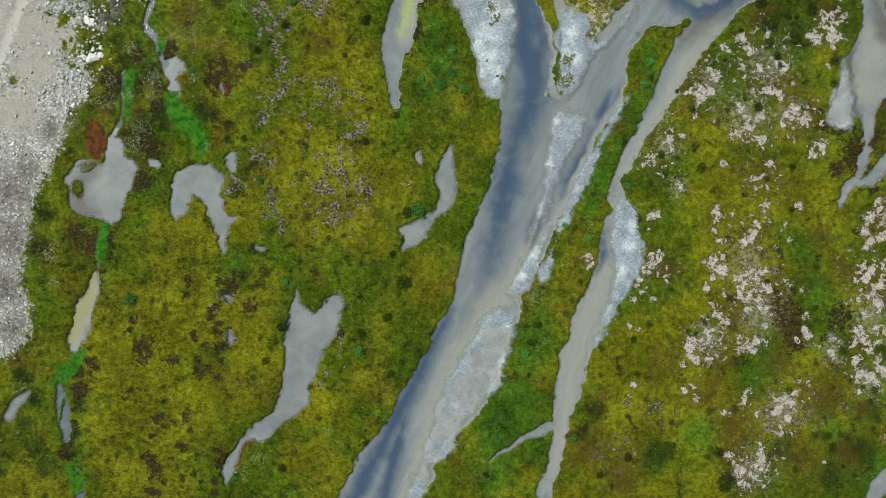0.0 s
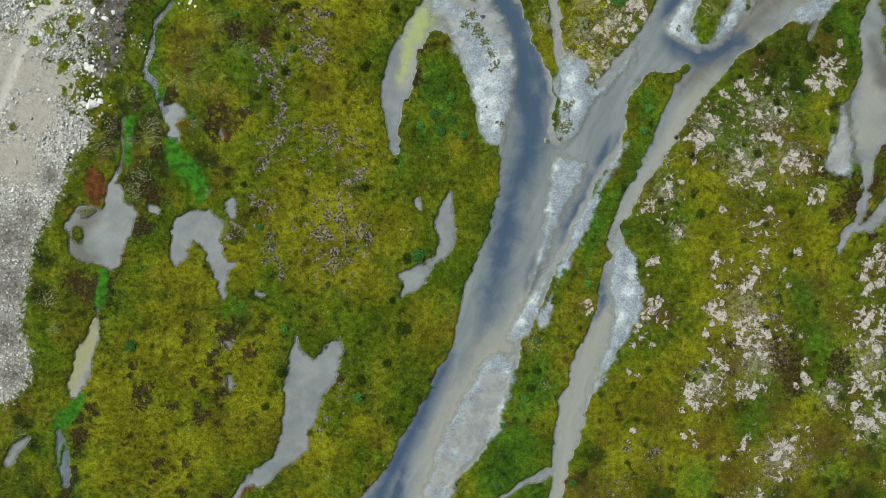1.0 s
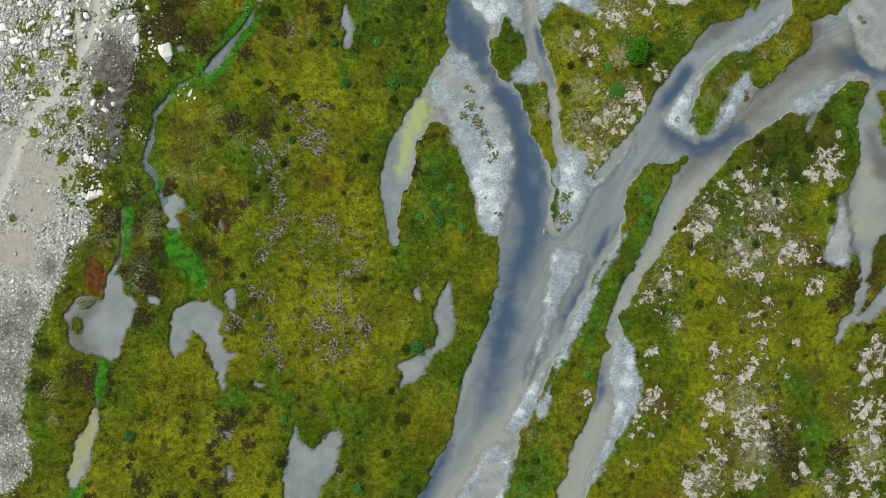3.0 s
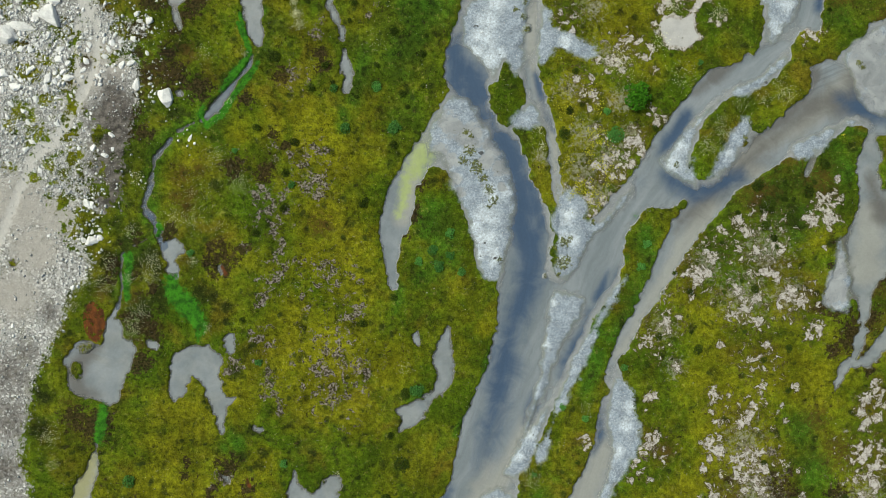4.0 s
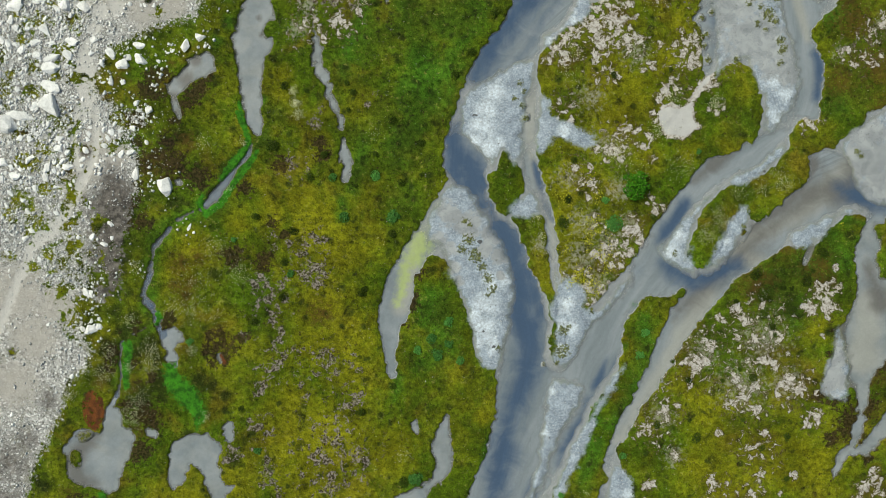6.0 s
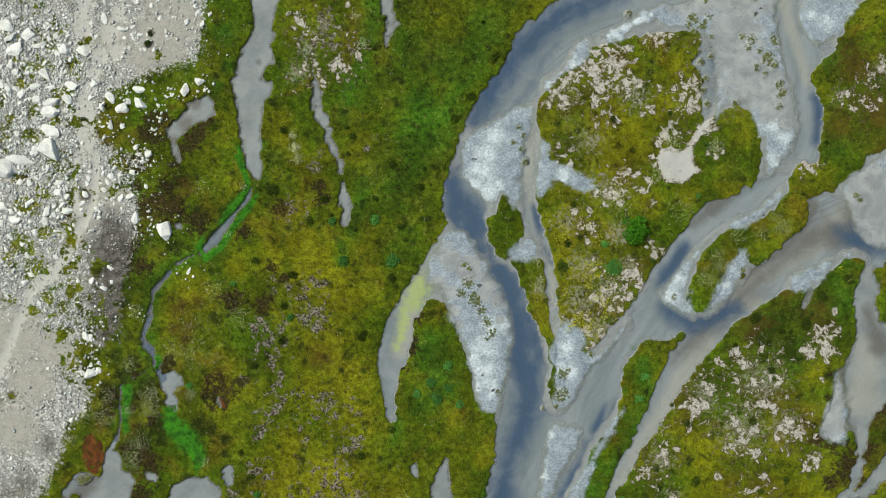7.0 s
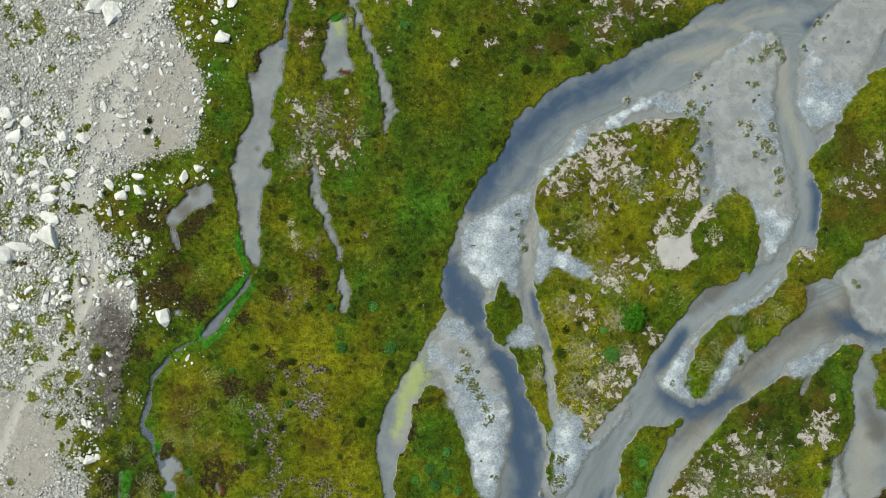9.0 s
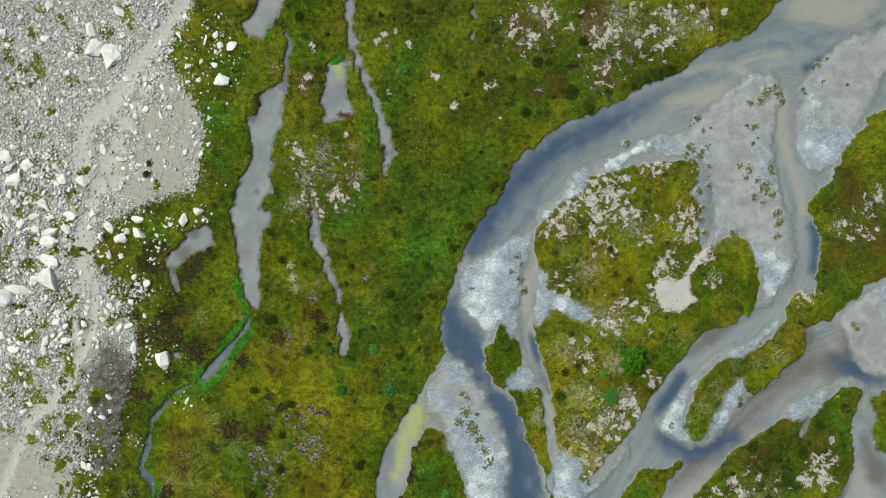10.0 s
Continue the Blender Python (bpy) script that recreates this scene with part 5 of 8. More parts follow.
heath = most(heath, spots(
    (-15.46, 18.50, 0.34), (-14.11, 18.16, 0.40), (-14.45, 17.14, 0.40), (-13.44, 18.84, 0.27), (-15.13, 19.68, 0.34), (-10.25, 35.76, 0.34),
    (-5.36, 37.29, 0.27), (-6.04, 36.27, 0.27), (7.55, 58.91, 0.40), (9.40, 59.42, 0.40), (8.23, 57.57, 0.47), (16.67, 59.63, 0.40), (15.32,
    58.61, 0.34), (19.72, 58.97, 0.40), (21.08, 58.30, 0.40), (13.29, 58.94, 0.34), (17.37, 55.58, 0.40), (15.34, 55.41, 0.47), (14.67, 54.22,
    0.40), (11.96, 54.55, 0.34), (9.26, 52.85, 0.34), (21.41, 59.65, 0.40), (23.79, 59.32, 0.40), (10.93, 58.59, 0.34), (19.27, -2.01, 0.54),
    (18.60, -2.86, 0.40), (26.40, -4.55, 0.40), (29.46, -4.89, 0.47), (29.78, -2.52, 0.47), (30.82, -4.89, 0.40)))
heath = most(heath, spots(
    (23.37, -9.63, 0.47), (24.72, -8.62, 0.40), (29.51, -16.43, 0.47), (31.89, -15.42, 0.47), (32.91, -14.74, 0.40), (34.91, -8.29, 0.47),
    (36.31, -14.40, 0.40), (19.31, -14.37, 0.34), (16.59, -14.03, 0.34), (15.25, -18.10, 0.40), (16.61, -19.46, 0.40), (13.89, -18.78, 0.40)))
peat = spots(
    (-22.32, -3.18, 0.40), (-22.33, -4.52, 0.40), (-22.16, -3.68, 0.27), (-27.03, -6.71, 0.34), (-27.37, -7.72, 0.34), (-26.04, -8.90, 0.67),
    (-26.54, -9.41, 0.47), (-25.36, -8.56, 0.40), (-25.70, -9.74, 0.34), (-26.87, -8.56, 0.34), (-26.21, -10.25, 0.40), (-24.70, -9.41, 0.20),
    (-21.67, -8.06, 0.40), (-21.50, -8.57, 0.27), (-20.15, -6.04, 0.47), (-20.32, -6.55, 0.34), (-19.65, -7.22, 0.40), (-19.32, -7.90, 0.34),
    (-19.49, -9.24, 0.40), (-19.33, -10.26, 0.40), (-21.18, -11.44, 0.47), (-21.34, -10.25, 0.27), (-20.34, -10.93, 0.27), (-19.65, -5.54,
    0.40), (-18.97, -4.36, 0.40), (-19.47, -3.35, 0.34), (-18.99, -9.25, 0.40), (-19.50, -11.94, 0.40), (-20.67, -8.91, 0.27), (-22.37, -15.32,
    0.40))
peat = most(peat, spots(
    (-22.37, -15.65, 0.34), (-22.04, -16.50, 0.34), (-22.72, -18.02, 0.40), (-21.37, -18.70, 0.34), (-19.52, -18.37, 0.40), (-20.02, -18.03,
    0.27), (-25.41, -19.37, 0.47), (-25.08, -20.04, 0.54), (-25.42, -20.72, 0.40), (-25.91, -18.69, 0.40), (-24.41, -21.06, 0.34), (-25.76,
    -21.73, 0.34), (-25.25, -22.07, 0.40), (-22.73, -20.73, 0.34), (-21.72, -20.39, 0.27), (-19.87, -21.07, 0.34), (-20.04, -22.09, 0.40),
    (-21.04, -21.07, 0.27), (-23.73, -19.03, 0.27), (-25.40, -17.00, 0.27), (-27.40, -12.94, 0.27), (-31.93, -13.44, 0.40), (-31.93, -14.62,
    0.40), (-32.28, -15.97, 0.47), (-32.79, -17.66, 0.47), (-33.13, -18.50, 0.47), (-30.41, -10.92, 0.34)))
peat = most(peat, spots(
    (-31.83, -12.93, 0.60), (-31.97, -11.43, 0.50), (-25.26, 8.03, 1.00), (-30.27, 0.06, 1.40),
    (-31.76, 0.56, 1.10), (-26.27, 5.54, 0.80), (-30.82, -10.43, 0.40)))
peat = most(peat, spots(
    (37.04, 8.09, 1.40), (38.54, 9.60, 1.00), (39.27, 13.10, 1.00), (35.28, 6.59, 0.70), (30.81, -6.47, 1.20), (31.83, -8.49, 1.00), (35.86, -6.48,
    1.00), (-12.86, -7.94, 0.50), (-19.14, -19.47, 0.70), (-24.87, -15.45, 0.50), (-23.85, -10.44, 0.60), (-18.34, -3.44, 0.70), (-16.85, -5.69,
    0.70), (-2.85, 17.02, 0.50), (-2.10, 18.51, 0.50), (-26.27, 5.54, 1.00), (-8.86, -7.95, 0.40)))
peat = most(peat, spots(
    (-21.47, 36.61, 0.70), (-26.36, 34.80, 0.90), (-24.87, 38.81, 0.80), (-25.62, 31.30, 1.10), (-24.37, 31.80, 0.90), (-13.87, 30.81, 0.70), (-9.87,
    31.82, 0.70), (-1.57, 21.28, 0.60), (-2.07, 19.26, 0.50), (-25.12, 37.31, 1.00), (-23.87, 32.80, 0.80), (-14.37, 25.79, 0.50), (-13.36, 24.79,
    0.40), (-25.87, 25.78, 0.80), (-26.87, 27.79, 0.70), (-2.33, 22.28, 0.50)))
moss = spots(
    (-23.82, -2.44, 3.00), (-24.32, -4.43, 2.50), (-27.36, -14.94, 3.50), (-29.36, -16.44, 3.00), (-22.34, -8.43, 2.50), (-20.87, -13.45, 3.00),
    (-27.88, -20.46, 2.50), (-10.82, 15.01, 3.00), (-7.84, 12.53, 3.00), (-12.82, 10.04, 2.50), (-9.82, 18.50, 3.00), (-11.84, 2.56, 3.00), (-6.85,
    0.56, 2.50), (-3.85, 5.56, 3.00), (4.15, 8.56, 1.00), (-15.35, -3.44, 2.00))
moss = most(moss, spots(
    (26.24, 2.57, 3.50), (23.71, 4.07, 3.00), (30.26, 4.08, 2.50), (22.24, -5.46, 2.00), (32.85, -10.51, 2.00), (18.73, -8.48, 3.00), (16.23, -14.51,
    3.00), (33.71, 16.59, 1.50), (27.66, 20.57, 1.50), (-17.85, -6.44, 2.00), (-23.89, -21.47, 2.00), (-29.84, -12.93, 2.00), (-35.84, -18.43, 3.00)))
moss = most(moss, spots(
    (-13.38, 36.83, 1.50), (-13.88, 38.84, 1.20), (-10.36, 25.80, 3.00), (-11.87, 27.80, 2.00), (-8.35, 23.79, 3.00), (-6.35, 28.82, 2.00), (-9.85,
    18.76, 3.00), (-21.37, 23.28, 2.50), (-17.37, 25.79, 1.50), (-22.87, 21.77, 2.00), (-12.39, 50.85, 1.00), (-1.39, 50.89, 4.00), (-3.39, 53.38,
    3.00), (1.63, 48.40, 3.00), (-14.37, 26.80, 1.50), (-6.37, 35.84, 1.50)))
yellow = spots(
    (13.27, 23.80, 2.00), (12.77, 20.78, 1.50), (14.79, 19.77, 0.50), (3.70, 22.79, 0.80), (4.71, 21.28, 0.70), (4.46, 22.29, 0.60), (12.24, 27.83,
    1.00), (14.25, 28.84, 1.00), (14.78, 22.29, 0.80), (35.14, 40.97, 0.50), (13.26, 25.82, 1.30), (10.73, 28.34, 0.40), (4.21, 20.27, 0.50), (35.99,
    26.35, 0.50))
turf = spots(
    (-35.33, 39.28, 1.10), (-37.32, 38.78, 1.00), (-32.60, 34.79, 1.25), (-31.85, 38.79, 0.90), (-32.84, 40.79, 1.00), (-37.31, 46.27, 0.90), (-34.08,
    45.28, 1.25), (-32.09, 43.54, 0.90), (-35.34, 31.28, 1.25), (-32.85, 30.78, 1.10), (-32.35, 27.78, 1.00), (-35.35, 26.27, 1.40), (-29.86, 22.77,
    1.10), (-32.11, 23.52, 1.25), (-32.36, 25.77, 0.90), (-30.12, 20.76, 1.25), (-24.37, 44.31, 0.60), (-35.06, 54.75, 1.25), (-36.80, 53.25, 0.75),
    (-31.33, 56.76, 0.50), (-27.25, 59.51, 0.80), (-20.98, 58.80, 1.20), (-22.07, 55.40, 0.60), (-34.81, 59.73, 0.75), (-29.86, 25.78, 0.75), (-36.82,
    44.27, 0.90))
turf = most(turf, spots(
    (-31.17, 16.96, 1.40), (-32.16, 16.96, 1.10), (-29.44, 15.97, 1.50), (-30.18, 17.96, 1.10), (-28.93, 18.95, 1.00), (-37.42, 14.32, 0.40), (-30.85,
    32.04, 0.50), (-32.45, 30.38, 0.45), (-28.11, 32.79, 0.90), (-27.61, 34.80, 0.90), (-29.11, 38.05, 1.00), (-28.36, 39.30, 1.00), (-35.33, 36.78,
    0.90), (-33.36, 19.76, 0.90), (-31.37, 18.25, 1.10), (-33.11, 21.76, 0.90), (-22.37, 55.80, 1.00), (-21.87, 57.80, 0.90), (-37.59, 26.27, 0.75),
    (-37.84, 22.76, 0.60)))
peat = most(peat, spots(
    (-30.90, 31.99, 0.45), (-32.45, 30.38, 0.30), (-25.36, 45.81, 0.30), (-32.34, 43.79, 0.50), (-21.62, 36.71, 0.60)))
turf = most(turf, spots(
    (-37.82, 37.28, 1.00), (-36.33, 33.78, 0.90), (-31.85, 32.79, 0.60), (-29.36, 32.79, 0.60), (-33.59, 38.79, 0.75), (-35.58, 37.28, 0.75), (-38.06,
    40.77, 0.90), (-36.32, 41.78, 0.75), (-34.83, 43.28, 1.00), (-30.84, 45.79, 0.50), (-33.33, 46.78, 0.75), (-35.32, 48.27, 0.60), (-36.81, 49.76,
    0.60), (-33.82, 50.77, 0.50), (-31.83, 53.27, 0.50), (-35.31, 57.73, 0.60), (-32.82, 58.74, 0.60), (-37.29, 56.23, 0.75), (-28.84, 57.76, 0.50),
    (-34.11, 22.77, 0.90), (-35.35, 21.76, 0.60), (-36.10, 24.77, 0.60), (-36.84, 27.77, 0.75), (-34.35, 28.78, 0.90)))
peat = most(peat, spots(
    (-36.08, 33.78, 0.60), (-32.85, 32.79, 0.50), (-31.85, 36.79, 0.45), (-32.84, 38.04, 0.40), (-26.37, 32.80, 0.60), (-23.87, 38.81, 0.70), (-27.12,
    28.79, 1.00), (-27.62, 25.78, 0.80), (-20.87, 29.80, 1.00), (-23.37, 30.80, 1.20), (-16.87, 28.80, 0.70), (-17.87, 22.78, 1.00), (-15.37, 22.28,
    0.80), (-10.37, 32.83, 0.50)))
thin = spots(
    (13.26, 25.82, 2.50), (12.77, 22.80, 2.50), (15.28, 23.81, 2.50), (14.29, 20.28, 2.50), (11.73, 29.85, 1.80), (16.27, 28.85, 2.00), (14.74, 32.87,
    2.00), (17.29, 25.82, 1.50), (11.26, 20.78, 1.50), (17.73, 40.92, 2.00), (13.72, 36.89, 2.00), (4.71, 21.78, 1.50), (9.24, 23.80, 1.20))
thin = most(thin, spots(
    (9.62, 59.44, 1.50), (14.14, 58.46, 1.80), (17.66, 57.98, 1.80), (21.68, 58.50, 1.80), (16.14, 59.97, 2.00), (23.69, 59.01, 1.80), (39.42, 43.50,
    1.00), (35.89, 40.97, 1.00), (-7.40, 55.36, 1.00), (-11.38, 44.85, 1.50), (-12.38, 42.85, 1.50)))
thin = most(thin, spots(
    (29.19, 15.59, 3.50), (27.20, 11.58, 3.50), (23.67, 14.08, 2.50), (31.22, 11.59, 2.50), (27.26, -1.45, 3.00), (28.29, -6.47, 3.50), (23.76, -8.48,
    2.50), (30.35, -15.04, 3.00), (27.85, -20.09, 3.00), (38.39, -6.48, 3.00), (38.43, -12.53, 2.50), (34.87, -9.50, 2.00), (20.18, 8.58, 2.00),
    (21.20, 5.07, 1.50)))
fines = spots(
    (-21.87, 50.81, 1.80), (-22.37, 47.31, 2.00), (-24.37, 49.80, 2.00), (-24.87, 46.31, 2.00), (-23.37, 44.81, 1.50), (-28.35, 45.80, 2.00), (-25.86,
    44.31, 1.50), (-23.37, 52.80, 1.20), (-30.86, 30.79, 2.00), (-29.86, 32.79, 1.50), (-28.36, 31.79, 1.50), (-31.86, 28.78, 1.20), (-37.10, 19.43,
    3.00), (-33.64, 18.44, 2.00), (-37.15, 11.50, 2.50), (-35.64, 15.47, 2.50))
lush = most(lush, spots(
    (-17.83, -1.44, 1.00), (-18.89, -20.98, 1.00), (-18.83, -1.94, 0.70), (32.30, -0.44, 2.00), (33.32, -3.96, 2.00), (28.82, -10.50, 2.00), (23.29,
    -17.05, 2.00), (27.81, -12.01, 1.50), (-6.87, -9.45, 0.60), (13.21, -17.53, 0.70)))
lush = most(lush, spots(
    (-19.38, 41.82, 0.60), (-9.90, 55.85, 0.50), (-2.90, 54.88, 0.60), (-5.35, 29.82, 0.60), (-3.84, 26.31, 0.70), (-8.36, 26.30, 0.70), (-15.38,
    36.58, 0.50), (34.91, 36.44, 0.60), (-18.38, 43.33, 0.70), (-18.63, 54.82, 1.50), (-19.38, 50.82, 1.80), (-18.38, 46.33, 1.20)))
moss = most(moss, spots(
    (-23.83, -6.43, 5.50), (-24.86, -13.44, 6.01), (-28.82, -8.43, 4.00), (-10.84, 6.55, 5.50), (-16.36, -9.44, 3.50), (26.25, -0.94, 6.01), (21.26,
    -13.51, 5.50), (31.36, -14.54, 5.50), (33.78, 4.08, 4.00), (-7.83, 15.52, 4.50), (-22.31, 0.56, 3.00), (15.23, -18.54, 3.50), (24.19, 9.58, 3.00),
    (-10.88, -14.47, 3.00), (-17.82, 2.56, 2.50)))
pits = spots(
    (-30.90, 31.99, 0.40), (-32.45, 30.38, 0.25), (-25.26, 45.41, 0.30), (-25.16, 46.31, 0.25), (-36.33, 37.28, 0.30), (-37.42, 14.32, 0.30))
brown = spots(
    (-31.26, 0.06, 1.70), (-32.25, 1.56, 1.20), (-30.28, -1.44, 0.90), (-30.77, -0.69, 1.00), (-21.74, 20.45, 0.80), (-26.26, 7.04, 1.20), (-25.51,
    8.53, 1.20), (-21.99, 19.96, 0.70), (37.04, 7.09, 1.50), (38.54, 9.10, 1.50), (35.78, 6.59, 1.00),
    (31.32, -6.47, 1.50), (30.82, -7.98, 1.30), (39.28, 12.10, 1.20), (26.27, -6.47, 1.50), (20.22, -2.45, 1.20), (14.71, -13.50, 1.00), (13.21,
    -18.03, 2.50), (16.24, -21.07, 2.50))
brown = most(brown, spots(
    (-22.62, 22.02, 1.20), (-21.12, 22.77, 0.90), (-24.87, 30.80, 1.70), (-23.87, 38.31, 1.10), (-21.87, 32.81, 1.20), (-26.12, 34.80, 1.00), (-28.11,
    38.30, 0.90), (-27.61, 39.55, 0.90), (-26.36, 37.30, 1.10), (-32.35, 35.79, 0.70), (-32.84, 38.29, 0.60), (-29.11, 36.80, 0.60), (-21.87, 36.31,
    0.90), (-20.62, 37.57, 0.70), (-23.37, 39.81, 0.50), (10.67, 45.42, 1.50), (16.21, 44.43, 1.50), (11.70, 39.90, 1.20), (19.72, 45.95, 1.20),
    (23.23, 50.48, 0.80), (-10.35, 17.75, 1.50), (-13.87, 30.81, 1.00)))
# Spots where the scree is darker.
dark_scree = spots(
    (-37.69, 4.54, 2.50), (-37.71, 0.56, 2.50), (-37.99, -3.93, 2.20), (-37.51, -7.42, 1.80), (-36.19, 6.53, 1.30), (-34.18, 10.01, 1.00))
drypatch = spots(
    (4.42, 35.87, 1.20), (4.07, 34.36, 1.30), (5.27, 37.38, 1.10), (5.69, 32.86, 0.70), (15.95, 46.44, 0.70), (16.95, 47.05, 0.70), (18.20, 47.70,
    0.70), (12.18, 43.67, 0.50), (10.18, 41.91, 0.50), (33.81, 52.03, 0.70))
drypatch = most(drypatch, spots(
    (4.54, 16.54, 1.20), (4.24, 18.53, 1.10), (5.14, 14.55, 0.80), (3.74, 15.04, 0.70), (4.89, 20.52, 1.00), (11.64, 18.54, 0.80), (12.14, 16.55,
    0.70), (11.14, 14.56, 0.60), (10.40, 10.81, 0.40), (9.65, 7.07, 0.50), (16.69, 0.06, 0.80), (17.19, 1.56, 0.70), (16.20, -2.45, 0.70), (6.41,
    -5.45, 0.50), (5.91, -7.46, 0.50), (5.56, -10.47, 0.45)))
drypatch = most(drypatch, spots(
    (20.96, 23.13, 0.90), (21.71, 24.64, 0.70), (30.47, 35.19, 1.00), (29.95, 38.69, 1.00), (31.21, 37.19, 0.80), (25.99, 24.15, 0.50), (11.38, 34.13,
    0.70), (10.62, 36.13, 0.60)))
peat = most(peat, spots(
    (-20.77, 37.82, 0.65), (-21.37, 37.01, 0.75), (-22.07, 36.31, 0.65), (-20.28, 38.52, 0.50), (-22.57, 35.56, 0.50), (-22.97, 34.81, 0.45)))
dark_scree = most(dark_scree, spots(
    (-30.36, 27.28, 1.40), (-29.76, 25.28, 1.50), (-30.11, 23.02, 1.30), (-28.86, 28.29, 1.00), (-28.62, 23.77, 1.10), (-28.37, 21.77, 0.80)))
mud = spots(
    (23.23, 50.23, 2.50), (26.75, 50.24, 3.00), (30.28, 51.51, 3.00), (35.81, 54.55, 3.00), (39.34, 56.07, 3.50), (26.78, 45.97, 2.50), (24.26, 44.46,
    2.50), (28.31, 41.96, 3.00), (31.35, 39.95, 2.00), (37.85, 51.54, 2.00), (35.83, 51.03, 1.50))
lush = most(lush, spots(
    (-0.35, 36.86, 3.00), (-1.36, 40.87, 2.50), (4.14, 46.90, 1.80), (-3.35, 32.84, 2.00), (8.64, 52.43, 1.50)))
moss = most(moss, spots(
    (11.90, 29.13, 2.00), (12.91, 25.13, 2.00), (11.41, 21.61, 1.80), (16.40, 34.14, 2.50), (15.38, 38.64, 2.50), (18.92, 31.65, 2.00), (14.38, 36.14,
    2.00), (25.95, 32.67, 2.00), (22.43, 32.16, 1.50), (11.40, 26.63, 1.50)))
peat = most(peat, spots(
    (-25.72, 9.16, 1.00), (-26.12, 8.56, 0.90), (-26.86, 13.46, 0.60), (-28.45, 14.16, 0.60), (-28.85, 12.81, 0.50), (-26.50, 16.31, 0.55), (-23.51,
    17.47, 0.45), (-24.01, 16.57, 0.60), (-25.22, 12.06, 0.45), (-27.37, 9.56, 0.50), (-26.36, 11.56, 0.40), (-29.86, 9.06, 0.60), (-30.35, 10.31,
    0.50)))
peat = most(peat, spots(
    (-20.17, 14.60, 0.60), (-18.53, 14.01, 0.60), (-18.88, 15.10, 0.50), (-17.79, 14.51, 0.45), (-19.78, 13.26, 0.45), (-19.53, 14.01, 0.50)))
brown = most(brown, spots(
    (-18.62, 15.07, 1.30), (-22.11, 19.57, 1.00), (-23.10, 20.07, 0.90), (-27.11, 11.56, 1.10), (-29.60, 11.56, 1.00), (-15.12, 22.58, 0.80)))
brown = most(brown, spots(
    (36.89, 44.00, 2.50), (38.94, 39.97, 2.50), (35.91, 38.45, 1.80), (39.97, 35.94, 2.00)))
lush = most(lush, spots(
    (29.44, 20.79, 2.20), (32.97, 21.80, 1.80), (31.98, 18.26, 2.20), (36.01, 22.81, 1.50), (35.11, 44.49, 1.50), (35.67, 36.44, 1.50)))
brown = most(brown, spots(
    (26.32, -16.55, 2.50), (33.88, -13.53, 2.50), (30.33, -10.50, 2.20), (36.44, -18.59, 2.50), (23.78, -13.52, 2.20), (32.40, -19.59, 2.50), (20.24,
    -10.49, 2.00), (35.84, -2.45, 2.00), (33.80, 0.56, 1.50), (37.43, -14.55, 1.50)))
drypatch = most(drypatch, spots(
    (21.54, 34.65, 1.50), (23.55, 36.41, 0.70)))
lush = most(lush, spots(
    (1.64, 43.39, 2.30), (0.65, 39.37, 2.30), (3.39, 44.90, 1.80), (-2.36, 37.36, 2.00)))
moss = most(moss, spots(
    (17.75, 36.90, 2.50), (16.24, 34.89, 2.00), (19.75, 39.42, 1.50)))
mud = most(mud, spots(
    (5.16, -8.46, 1.30), (4.16, -10.97, 1.70), (2.65, -13.48, 1.80), (1.15, -16.50, 1.70), (-0.61, -20.02, 1.70)))
mud = most(mud, spots(
    (38.55, 31.70, 2.50), (38.04, 33.71, 2.00), (39.58, 29.19, 2.00)))
brown = most(brown, spots(
    (31.54, 24.16, 2.00), (34.07, 21.65, 2.00), (28.53, 20.63, 2.00)))
drypatch = most(drypatch, spots(
    (8.41, -0.94, 0.60), (7.41, -2.94, 0.50), (15.37, 46.29, 0.24), (16.56, 46.97, 0.24), (17.74, 47.48, 0.24), (19.09, 48.16, 0.24), (12.33,
    44.42, 0.24), (11.15, 43.07, 0.24), (34.72, 47.54, 0.81), (33.35, 48.21, 0.61)))
peat = most(peat, spots(
    (-19.07, 15.94, 0.54), (-19.41, 14.93, 0.54), (-18.24, 14.77, 0.40), (-17.23, 15.44, 0.47), (-16.73, 15.71, 0.34), (-18.58, 13.60, 0.47),
    (-19.91, 16.10, 0.27), (-19.58, 13.43, 0.27)))
sand = outline(
    (19.42, 35.65), (19.70, 34.63), (20.25, 33.52), (21.20, 33.38), (22.05, 33.25), (22.89, 33.72), (23.50, 34.40), (23.06, 35.08), (22.95,
    36.50), (23.62, 37.52), (24.57, 38.54), (24.23, 39.22), (23.21, 38.20), (22.54, 36.84), (21.52, 36.16), (20.50, 36.33))
